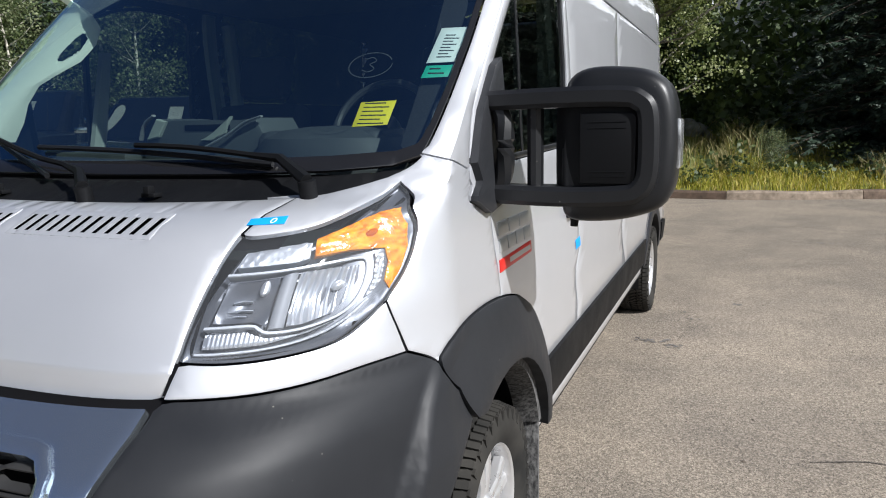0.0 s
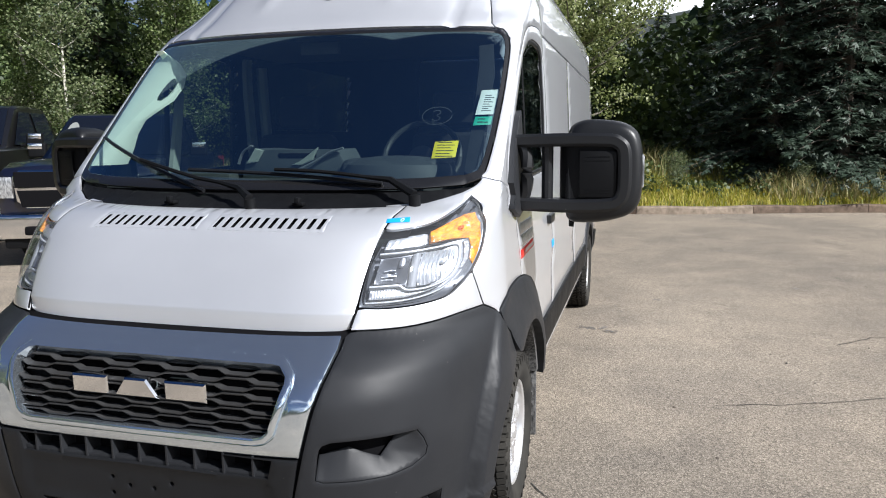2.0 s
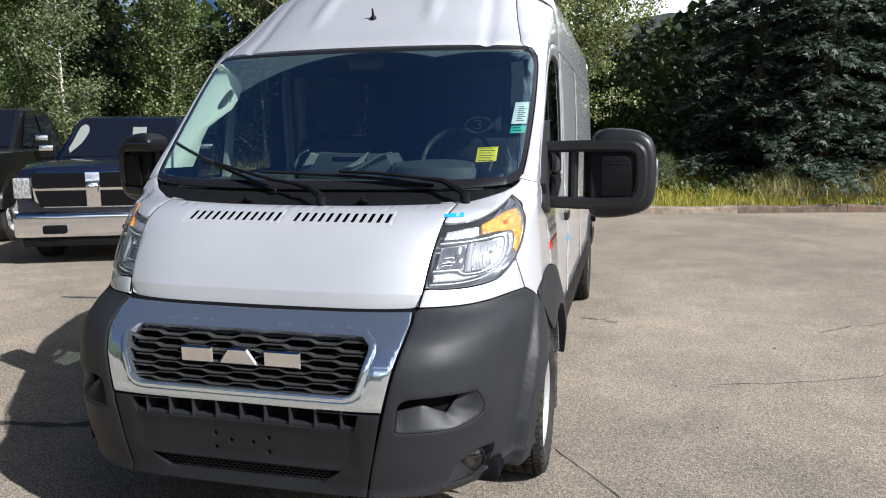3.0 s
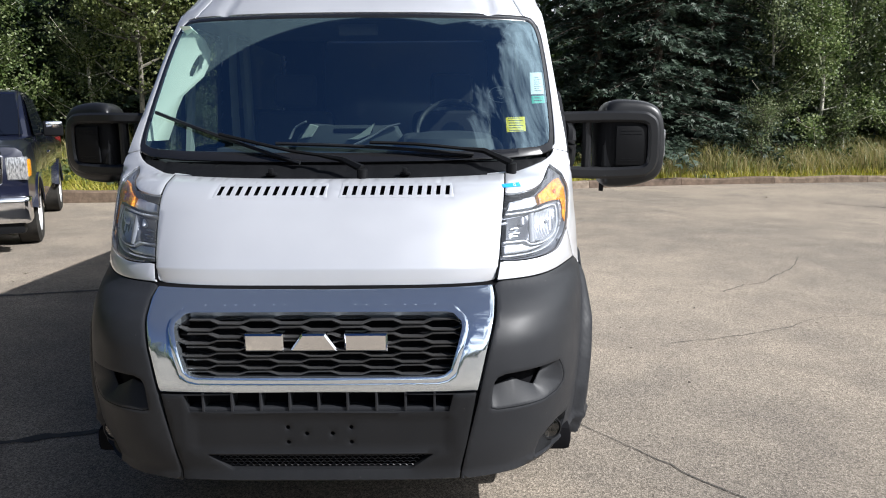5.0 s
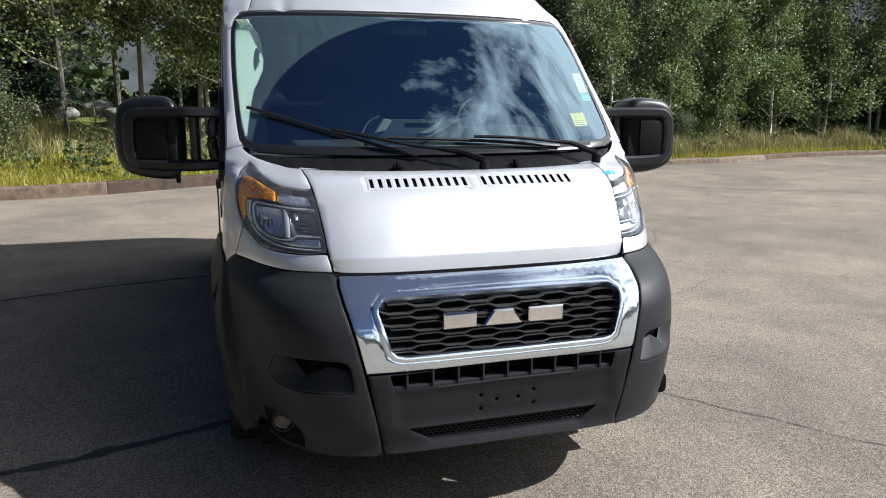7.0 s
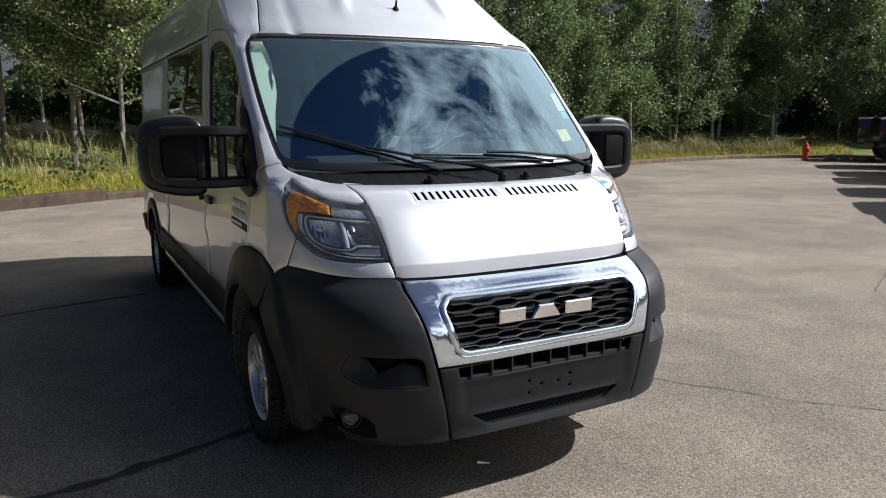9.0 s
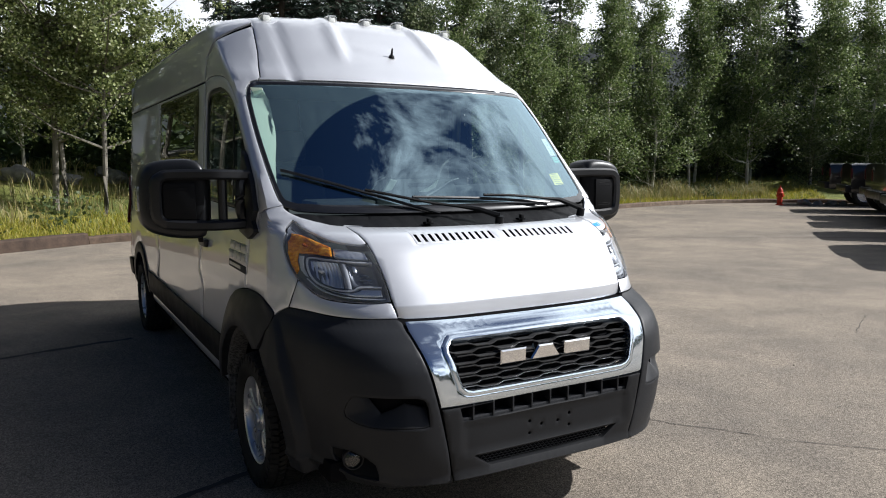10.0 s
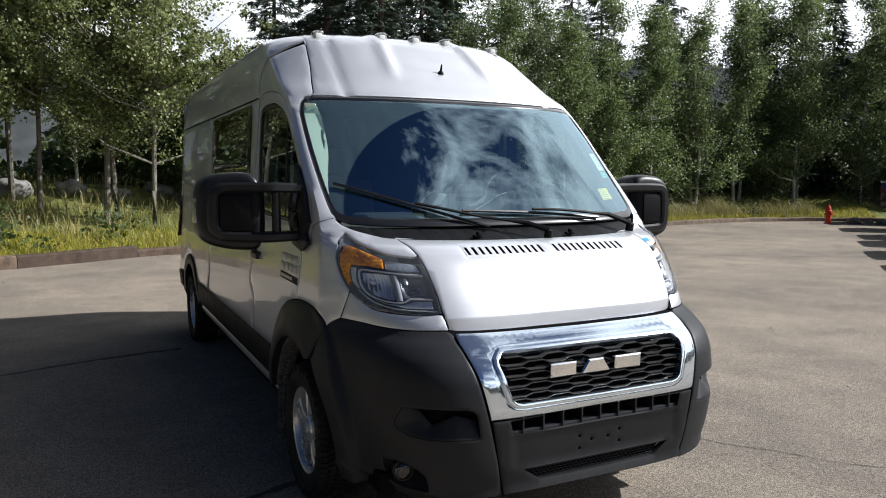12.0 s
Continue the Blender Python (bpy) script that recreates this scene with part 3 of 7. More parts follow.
    for z0, xa, xb in ((1.152, 0.694, 0.738), (1.163, 0.700, 0.748), (1.181, 0.706, 0.742)):
        panel("chamber_rib", flip(fx(*ribbon([(xa, z0), ((xa + xb) / 2, z0 + 0.003), (xb, z0 + 0.001)], 0.0014))), BAYCHROME, lamp, lift=-0.038, thick=0.012, gap=0, step=0.02, edge=0.0006)
    shield = [(0.758 + 0.010 * math.cos(k * math.tau / 14), 1.204 + 0.014 * math.sin(k * math.tau / 14)) for k in range(14)]
    panel("bulb_shield", flip(fx(*shield)), LAMPBRIGHT, lamp, "bright bulb shield", lift=-0.036, thick=0.014, gap=0, step=0.005, edge=0.002, relief=lambda p: 0.008 * np.clip(1 - ((np.abs(p[:, 0]) - 0.758) / 0.010) ** 2, 0, 1))
    outer_bay = flip(fx((0.812, 1.119), (0.838, 1.119), (0.880, 1.132), (0.900, 1.160), (0.906, 1.195), (0.904, 1.226), (0.86, 1.230), (0.812, 1.228)))
    panel("reflector_bay", outer_bay, BAYCHROME, lamp, "fluted main-beam reflector", lift=-0.024, thick=0.004, gap=0.002, step=0.0028, smooth=25, relief=lambda p: -0.030 * np.clip(1 - ((np.abs(p[:, 0]) - 0.850) / 0.062) ** 2, 0, 1) * np.clip(1 - ((p[:, 2] - 1.175) / 0.06) ** 2, 0, 1) + 0.0060 * np.abs(np.sin(p[:, 0] * math.pi / 0.0120 + 0.3 * np.sin(p[:, 2] * 40))))
    eye = [(0.880 + 0.009 * math.cos(k * math.tau / 14), 1.190 + 0.010 * math.sin(k * math.tau / 14)) for k in range(14)]
    panel("bulb", flip(fx(*eye)), LAMPBRIGHT, lamp, "round main-beam bulb", lift=-0.030, thick=0.012, gap=0, step=0.004, edge=0.002, relief=lambda p: 0.007 * np.clip(1 - ((np.abs(p[:, 0]) - 0.880) ** 2 + (p[:, 2] - 1.190) ** 2) / 0.009 ** 2, 0, 1))
    wall = flip(fx((0.784, 1.119), (0.810, 1.118), (0.810, 1.228), (0.784, 1.224)))
    panel("bay_wall", wall, GUIDEWALL, lamp, "smooth pale wall between the lamp chambers", lift=-0.030, thick=0.02, gap=0, step=0.006, edge=0.001, relief=lambda p: 0.010 * np.clip(1 - ((np.abs(p[:, 0]) - 0.797) / 0.014) ** 2, 0, 1))
    cheek = flip(fx((0.932, 1.246), (0.916, 1.246), (0.921, 1.22), (0.923, 1.19), (0.916, 1.150), (0.926, 1.158), (0.936, 1.182), (0.936, 1.22)))
    panel("side_cheek", cheek, BAYCHROME, lamp, lift=-0.014, thick=0.02, step=0.005, edge=0.001, relief=lambda p: 0.0012 * np.sin(p[:, 2] * math.tau / 0.011))

# white strip below each headlight, fenders and pillars
for side in (1, -1):
    flip = (lambda q: q) if side > 0 else mirrored
    under = fx(*STRIP) + fx((0.961, 1.075), (0.944, 1.135)) + fx(*LAMP_LOW[1:-1]) + fx((0.643, 1.060), (0.636, 1.03))
    panel("lamp_surround", flip(under), PAINT, van)
    # near-black strips just below the skin stand in for shade down the seams
    for path in (fx((0.632, 1.006), (0.640, 1.064)), fx((0.672, 1.300), (0.680, 1.335), (0.690, 1.362)), fx((0.979, 1.012), (0.961, 1.075), (0.944, 1.135))):
        panel("seam_seal", flip(ribbon(path, 0.0058)), DARK, van, lift=-0.0030, thick=0.004, gap=0, step=0.03, edge=0.001)
    fender = fx((0.690, 1.364), (0.680, 1.335), (0.673, 1.300)) + fx(*LAMP_TOP[1:-1]) + fx(*LAMP_OUT[:-1]) + fx((0.944, 1.135), (0.961, 1.075), (0.979, 1.011))
    fender += sy(*FLARE[:14]) + sy(*DOOR_FRONT[0:]) + sy((1.03, 1.318)) + sy(*DOOR_TOP[2:4]) + fx((0.910, 1.455)) + fx(*[p for p in reversed(WS_SIDE) if p[1] < 1.45]) + fx(*COWL_LOW[1:10])
    panel("fender", flip(fender), PAINT, van, step=0.03, fine=((1.26, 1.44, 0.009),))
    pillar = sy(*DOOR_TOP[3:]) + sy((2.32, 2.30), (2.10, 2.562)) + fx((0.690, 2.562), (0.735, 2.45), (0.775, 2.28), (0.828, 2.12), (0.8455, 2.1005)) + fx(*[p for p in reversed(WS_TOP) if p[0] > 0.848]) + fx(*[p for p in reversed(WS_SIDE) if p[1] > 1.46]) + fx((0.910, 1.455))
    panel("pillar", flip(pillar), PAINT, van, step=0.04, gap=0.003)

# roof cap over the windscreen
cap = fx((0.0, 2.102)) + fx((0.40, 2.101), (0.8445, 2.1000), (0.827, 2.12), (0.774, 2.28), (0.734, 2.45), (0.689, 2.562)) + fx((0.60, 2.597), (0.0, 2.606))


def cap_relief(p):
    x, y = np.abs(p[:, 0]), p[:, 1]
    groove = -0.012 * np.exp(-(((x - 0.66 + 0.10 * (y - 1.5)) / 0.025) ** 2))
    rib = 0.016 * np.exp(-(((x - 0.33 + 0.12 * (y - 1.6)) / 0.035) ** 2)) * np.clip((y - 1.52) / 0.15, 0, 1)
    return groove + rib


panel("roof_cap", both(cap), PAINT, van, relief=cap_relief, step=0.03, gap=0.003)

# doors, cargo sides, sills, mouldings, flares
WINDOW = spline([(1.10, 1.46), (1.20, 1.60), (1.36, 1.77), (1.56, 1.955), (1.70, 2.035), (1.88, 2.082), (2.08, 2.090), (2.22, 2.075), (2.262, 2.02)], 3) + [(2.268, 1.75), (2.262, 1.46), (2.23, 1.425), (1.16, 1.40), (1.11, 1.42)]
CARGO_WINDOW = [(2.51, 1.665), (2.51, 2.11), (2.54, 2.128), (4.05, 2.132), (4.10, 2.11), (4.12, 1.705), (4.08, 1.665)]
for side in (1, -1):
    flip = (lambda q: q) if side > 0 else mirrored
    door_poly = sy(*reversed(FLARE[13:33])) + sy(*DOOR_FRONT) + sy(*DOOR_TOP) + sy((2.325, 1.9), (2.315, 1.13), (2.325, 0.98), (2.285, 0.74), (2.28, 0.655), (1.70, 0.655))
    door_poly = [p for p in door_poly if p[1] > 0.65]
    door = panel("front_door", flip(door_poly), PAINT, van, "white front door", holes=[flip(sy(*WINDOW))], step=0.06)
    panel("window", flip(sy(*WINDOW)), SIDEGLASS, door, "clear door window", lift=-0.012, gap=0.001, thick=0.004, step=0.09)
    frame_in = inset(dense(flip(sy(*WINDOW)), 0.05), 0.022)
    panel("window_frame", dense(flip(sy(*WINDOW)), 0.05), SATIN, door, holes=[frame_in], lift=-0.006, gap=0.001, thick=0.02, edge=0.003, step=0.06)
    div = flip(sy((1.585, 1.41), (1.615, 1.41), (1.615, 1.99), (1.585, 1.97)))
    panel("window_bar", div, SATIN, door, lift=-0.008, thick=0.02, step=0.06)
    bm = bmesh.new()
    box(bm, (-0.016, 2.10, 1.135), (0.016, 2.26, 1.185), 0.012)
    bmesh.ops.translate(bm, verts=bm.verts[:], vec=(side * (smooth(np.array([1.15]), ZK, XH)[0] + 0.01), 0, 0))
    part("door_handle", bm, SATIN, door)
    holes = [flip(sy(*CARGO_WINDOW))] if side < 0 else []
    slide = sy((2.295, 0.655), (2.295, 0.74), (2.335, 0.98), (2.325, 1.13), (2.335, 1.9), (2.33, 2.15), (4.17 if side < 0 else 3.70, 2.15), (4.17 if side < 0 else 3.70, 0.655))
    sd = panel("sliding_door" if side < 0 else "cargo_panel", flip(slide), PAINT, van, holes=holes, step=0.10)
    if side < 0:
        panel("cargo_window", flip(sy(*CARGO_WINDOW)), TINTED, sd, "dark tinted cargo window", lift=-0.001, gap=0.002, thick=0.008, step=0.12)
    rear_arch = arch(REAR_Y, ARCH_R + 0.05, 180 - 35, 35)
    back = sy((4.18 if side < 0 else 3.71, 0.655), (4.18 if side < 0 else 3.71, 2.15), (6.03, 2.15), (6.05, 1.4), (6.04, 0.655)) + sy(*reversed(rear_arch))
    panel("cargo_panel", flip(back), PAINT, van, step=0.12, relief=lambda p: -0.006 * np.exp(-(((p[:, 2] - 1.485) / 0.03) ** 2)))
    rail = sy((2.33, 2.16), (6.03, 2.16), (6.0, 2.40)) + sy((6.0, 2.53), (2.15, 2.562), (2.33, 2.30))
    panel("roof_rail", flip(rail), PAINT, van, step=0.10)
    sill = sy((1.70, 0.395), (1.695, 0.455), (4.60, 0.455), (4.66, 0.395))
    panel("sill", flip(sill), PAINT, van, step=0.12)
    mould = sy((1.745, 0.475), (1.735, 0.66), (4.62, 0.665), (4.66, 0.475))
    panel("side_moulding", flip(mould), BLACK, van, lift=0.014, thick=0.03, step=0.10, edge=0.008)
    tail = sy((5.78, 0.47), (5.76, 0.64), (6.03, 0.64), (6.0, 0.47))
    panel("side_moulding", flip(tail), BLACK, van, lift=0.014, thick=0.03, step=0.10, edge=0.008)
    flare = sy(*FLARE) + sy(*arch(FRONT_Y, ARCH_R, 14, 118)) + sy(*reversed(BUMP_END[1:]))
    panel("wheel_flare", flip(flare), BUMPER, van, lift=0.008, thick=0.06, step=0.025, edge=0.008, relief=lambda p: 0.046 * np.clip((0.70 - np.hypot(p[:, 1] - FRONT_Y, p[:, 2] - HUB_Z)) / 0.16, 0, 1))
    bm = bmesh.new()
    prev = None
    for a in np.linspace(radians(108), radians(16), 20):
        cy, cz = math.cos(a), math.sin(a)
        ring = [bm.verts.new((side * x, FRONT_Y + r * cy, HUB_Z + r * cz)) for x, r in ((1.045, ARCH_R + 0.012), (1.040, ARCH_R - 0.018), (0.985, ARCH_R - 0.030), (0.955, ARCH_R - 0.030), (0.955, ARCH_R + 0.01))]
        if prev:
            for k in range(4):
                bm.faces.new((prev[k], prev[k + 1], ring[k + 1], ring[k]))
        prev = ring
    part("arch_lip", bm, SCUFFED, van, "scuffed grey lip inside the wheel arch")
    rflare = sy(*arch(REAR_Y, ARCH_R + 0.05, 180 - 12, 12)) + sy(*arch(REAR_Y, ARCH_R - 0.05, 14, 180 - 14))
    panel("wheel_flare", flip(rflare), BUMPER, van, lift=0.014, thick=0.05, step=0.06)
    lt = sy((6.045, 1.0), (6.045, 1.50)) + [(at_y(6.07, 1.5) + 0.05, 1.5), (at_y(6.07, 1.0) + 0.05, 1.0)]
    panel("tail_light", flip(lt), TAILRED, van, lift=0.016, thick=0.03, step=0.05)

# front bumper corners
VENT = [(0.599, 0.592), (0.602, 0.625), (0.606, 0.662), (0.612, 0.685), (0.622, 0.698), (0.648, 0.707), (0.70, 0.709), (0.76, 0.709), (0.82, 0.707), (0.862, 0.703), (0.876, 0.672), (0.884, 0.640), (0.880, 0.615), (0.85, 0.594), (0.80, 0.584), (0.72, 0.584), (0.62, 0.585)]
CAVITY = [(0.603, 0.655), (0.65, 0.668), (0.697, 0.679), (0.742, 0.655), (0.789, 0.631), (0.812, 0.664), (0.838, 0.705)]
FOG = [(0.765, 0.350), (0.785, 0.412), (0.815, 0.440), (0.86, 0.462), (0.907, 0.458), (0.902, 0.425), (0.882, 0.378), (0.84, 0.352)]


def gap_to(path, x, z):
    """distance of points from a line of (x, z) points"""
    best = np.full(len(x), 9.0)
    for (x0, z0), (x1, z1) in zip(path, path[1:]):
        t = np.clip(((x - x0) * (x1 - x0) + (z - z0) * (z1 - z0)) / ((x1 - x0) ** 2 + (z1 - z0) ** 2), 0, 1)
        best = np.minimum(best, np.hypot(x - x0 - t * (x1 - x0), z - z0 - t * (z1 - z0)))
    return best


def corner_relief(p):
    x, y, z = np.abs(p[:, 0]), p[:, 1], p[:, 2]
    crease = np.interp(z, (0.34, 0.50, 0.62, 0.73, 0.817, 0.893, 0.961), (0.47, 0.475, 0.51, 0.555, 0.60, 0.65, 0.72))
    lipz = 0.335 + 0.05 * np.clip((x - 0.7) / 0.3, 0, 1)
    t = np.clip((y - crease + 0.02) / 0.045, 0, 1)
    return 0.044 * t * t * (3 - 2 * t) * np.clip((1.0 - z) / 0.25, 0.12, 1) + 0.012 * np.exp(-(((z - lipz) / 0.012) ** 2))


for side in (1, -1):
    flip = (lambda q: q) if side > 0 else mirrored
    corner = fx((0.618, 0.983), (0.632, 0.995)) + fx(*STRIP[1:]) + sy(*BUMP_END, *BUMP_ARCH)
    corner += fx((0.93, 0.312), (0.80, 0.298), (0.70, 0.292), (0.60, 0.305), (0.487, 0.325), (0.515, 0.47)) + fx(*reversed([(x + 0.006, z) for x, z in CHROME_OUT[1:]]))
    bump = panel("bumper_corner", flip(corner), BUMPER, van, "grey plastic bumper corner", holes=[flip(fx(*VENT)), flip(fx(*FOG))], relief=corner_relief, step=0.013, thick=0.02)

    def scoop(p):
        x, z = np.abs(p[:, 0]), p[:, 2]
        rim, deep = gap_to(VENT[9:] + VENT[:1], x, z), gap_to(CAVITY, x, z)
        return -0.002 - 0.045 * rim / np.maximum(rim + deep, 0.004)

    shelf = VENT[:1] + CAVITY + VENT[9:]
    panel("vent_shelf", flip(fx(*shelf)), BUMPER, bump, gap=0.0, relief=scoop, step=0.009, thick=0.004, edge=0.002)
    # darker back and recess sheets put the openings' shade into the colour
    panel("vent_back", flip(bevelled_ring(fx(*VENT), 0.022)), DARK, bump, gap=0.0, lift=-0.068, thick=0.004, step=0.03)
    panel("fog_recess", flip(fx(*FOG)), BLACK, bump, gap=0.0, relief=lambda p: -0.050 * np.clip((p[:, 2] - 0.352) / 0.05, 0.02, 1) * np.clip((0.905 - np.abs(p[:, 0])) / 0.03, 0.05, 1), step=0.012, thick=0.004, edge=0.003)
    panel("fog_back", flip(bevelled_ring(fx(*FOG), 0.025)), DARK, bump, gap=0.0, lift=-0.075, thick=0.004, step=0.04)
    l = side * at_x(0.85, 0.415)
    m = Matrix.Translation(Vector(body(l, 0.415)) + Vector((-side * 0.01, 0.02, 0))) @ Vector((side * 0.35, -1, 0)).normalized().to_track_quat("Z", "Y").to_matrix().to_4x4()
    bm = bmesh.new()
    lathe(bm, [(-0.05, 0.004), (-0.04, 0.028), (-0.01, 0.037), (0.004, 0.040), (0.004, 0.044), (-0.03, 0.046)], "z", 24, m)
    fog = part("fog_light", bm, SATIN, bump, "round fog light")
    bm = bmesh.new()
    lathe(bm, [(0.010, 0.0005), (0.009, 0.015), (0.006, 0.030), (0.0, 0.038)], "z", 24, m)
    part("fog_lens", bm, CLEARPL, bump)

# chrome surround, frame, grille, emblem, lower bumper
hole_poly = both(fx(*GRILLE_HOLE))
chrome = fx((0.0, 0.657)) + fx((0.30, 0.656)) + fx(*[(x - 0.001, z) for x, z in reversed(CHROME_OUT)]) + fx((0.607, 0.986), (0.30, 0.982), (0.0, 0.980))


def chrome_relief(p):
    x, z = np.abs(p[:, 0]), p[:, 2]
    return 0.006 * np.clip((z - 0.945) / 0.02, 0, 1) - 0.004 * np.clip((0.67 - z) / 0.01, 0, 1)


panel("chrome_surround", both(chrome), DUSTYSKY, van, "chrome grille surround", holes=[inset(dense(hole_poly, 0.02), -0.018)], relief=chrome_relief, step=0.022, thick=0.022, edge=0.006)
panel("grille_frame", inset(dense(hole_poly, 0.02), -0.020), DUSTYSKY, van, "bright inner grille frame", holes=[dense(hole_poly, 0.02)], lift=0.010, thick=0.045, gap=0.0, step=0.02, edge=0.006)
# near-black sheet in place of the shaded depth behind the grille
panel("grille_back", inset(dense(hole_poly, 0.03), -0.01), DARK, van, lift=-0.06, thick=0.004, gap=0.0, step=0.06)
CELL, ROW = 0.212, 0.0207
for r in range(9):
    z0 = 0.724 + ROW * r
    bm = bmesh.new()
    pts, x = [], -0.56 + (0.0 if r % 2 else CELL / 2)
    up = 1
    while x < 0.56:
        pts += [(x, z0 + 0.0054 * up), (x + 0.074, z0 + 0.0054 * up)]
        x += CELL / 2
        up = -up
    run = []
    rows = []
    for a, b in zip(pts, pts[1:]):
        for t in (0.0, 0.34, 0.67):
            run.append((a[0] + (b[0] - a[0]) * t, a[1] + (b[1] - a[1]) * t))
    ok = within([(math.copysign(1, q[0]) * body(q[0], q[1])[0] * math.copysign(1, q[0]), q[1]) for q in inset(dense(hole_poly, 0.02), -0.014)], np.array(run))
    prev = None
    for (x, z), good in zip(run, ok):
        if not good:
            prev = None
            continue
        y = float(skin(at_x(abs(x), z), z)[1]) + 0.012
        ring = [bm.verts.new(v) for v in ((x, y + 0.001, z - 0.0018), (x, y, z + 0.0018), (x, y + 0.03, z + 0.0026), (x, y + 0.03, z - 0.0026))]
        if prev:
            for k in range(4):
                bm.faces.new((prev[k], prev[(k + 1) % 4], ring[(k + 1) % 4], ring[k]))
        prev = ring
    part("grille_bar", bm, GRILLEM, van, smooth=25)
# emblem: three plain chrome blocks
for x0, x1, cut in ((-0.252, -0.118, 0.0), (-0.098, 0.072, 0.045), (0.092, 0.240, 0.0)):
    bm = bmesh.new()
    zb, zt = 0.797, 0.860
    yb = float(skin(at_x(abs(x0), zb), zb)[1]) + 0.012
    yt = yb - 0.002
    f = [bm.verts.new(v) for v in ((x0, yb, zb), (x1, yb, zb), (x1 - cut, yt, zt), (x0 + cut, yt, zt))]
    b = [bm.verts.new(v.co + Vector((0, 0.045, 0))) for v in f]
    bm.faces.new(f)
    bm.faces.new(b[::-1])
    for k in range(4):
        bm.faces.new((f[k], b[k], b[(k + 1) % 4], f[(k + 1) % 4]))
    bmesh.ops.bevel(bm, geom=[e for e in bm.edges if e.verts[0] in f and e.verts[1] in f], offset=0.006, segments=1, affect="EDGES")
    part("emblem_block", bm, CHROME, van, "plain chrome emblem block", smooth=20)
SLOT = [(0.0, 0.595), (0.30, 0.592), (0.448, 0.590), (0.462, 0.645), (0.30, 0.649), (0.0, 0.650)]
LOWER = [(0.0, 0.374), (0.315, 0.375), (0.392, 0.428), (0.0, 0.427)]
center = fx((0.0, 0.318), (0.30, 0.320), (0.483, 0.326), (0.515, 0.47), (0.548, 0.653), (0.30, 0.654), (0.0, 0.655))


def lower_relief(p):
    x, z = np.abs(p[:, 0]), p[:, 2]
    plate = -0.008 * np.clip((0.455 - x) / 0.012, 0, 1) * np.clip((z - 0.44) / 0.01, 0, 1) * np.clip((0.585 - z) / 0.008, 0, 1)
    return plate + 0.016 * np.exp(-(((z - 0.345) / 0.014) ** 2))


dots = [[(cx + 0.005 * math.cos(a), cz + 0.005 * math.sin(a)) for a in np.linspace(0, math.tau, 8, endpoint=False)] for cx, cz in ((-0.045, 0.507), (0.045, 0.507), (0.11, 0.53), (0.11, 0.475), (-0.11, 0.53), (-0.11, 0.475))]
low = panel("lower_bumper", both(center), LOWBUMP, van, "grey lower bumper with plate screw holes", holes=[both(fx(*SLOT)), both(fx(*LOWER))] + dots, relief=lower_relief, step=0.022, thick=0.03)
# another near-black sheet for the shade inside the bumper slot
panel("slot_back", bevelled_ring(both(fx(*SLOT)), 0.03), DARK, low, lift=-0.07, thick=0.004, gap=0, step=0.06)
panel("slot_sill", both(fx((0.0, 0.580), (0.46, 0.578), (0.455, 0.600), (0.0, 0.603))), BUMPER, low, lift=-0.012, thick=0.05, gap=0, step=0.05)
for k in range(9):
    x = -0.40 + 0.1 * k
    bm = bmesh.new()
    y = float(skin(at_x(abs(x), 0.62), 0.62)[1])
    box(bm, (x - 0.004, y + 0.006, 0.588), (x + 0.004, y + 0.07, 0.656), 0.001, 1)
    part("slot_fin", bm, BUMPER, low)
panel("grille_mesh_back", bevelled_ring(both(fx(*LOWER)), 0.035), DARK, low, lift=-0.05, thick=0.004, gap=0, step=0.06)
bm = bmesh.new()
for r in range(5):
    z = 0.380 + 0.0115 * r
    for k in range(34):
        x = -0.385 + 0.0225 * k + (0.011 if r % 2 else 0)
        if abs(x) > 0.315 + (z - 0.375) * 1.4:
            continue
        y = float(skin(at_x(abs(x), z), z)[1]) + 0.02
        rod(bm, [(x - 0.011, y, z), (x - 0.005, y, z + 0.005), (x + 0.005, y, z + 0.005), (x + 0.011, y, z)], 0.0016, 4)
part("lower_grille", bm, GRILLEM, low)

# windscreen, border, cowl
ws_half = fx((0.0, 1.405)) + fx((0.40, 1.408), (0.70, 1.415), (0.86, 1.425)) + fx(*[p for p in WS_SIDE if p[1] > 1.44]) + fx(*WS_TOP[1:])
ws = both(ws_half)
screen = panel("windscreen", ws, GLASS, van, "dusty windscreen with wiped arcs, reflecting clouds", gap=0.004, lift=-0.004, thick=0.006, step=0.04)
ws_in = inset(dense(ws, 0.04), 0.027)
ws_in = [(l, z + (0.015 if z < 1.52 else 0.0)) for l, z in ws_in]
panel("screen_border", dense(ws, 0.04), FRIT, screen, "black ceramic border of the glass", holes=[ws_in], gap=0.003, lift=-0.0015, thick=0.010, step=0.04, edge=0.002)
cowl_half = [p for p in reversed(fx(*COWL_LOW))] + fx((0.893, 1.425)) + fx((0.86, 1.424), (0.70, 1.413), (0.40, 1.405), (0.0, 1.402))
panel("cowl", both(cowl_half), BLACK, van, "black plastic cowl below the windscreen", lift=-0.012, thick=0.05, gap=0.001, step=0.03, fine=((1.35, 1.42, 0.008),), relief=lambda p: -0.004 * (np.sin(p[:, 0] * 55) > 0.85))
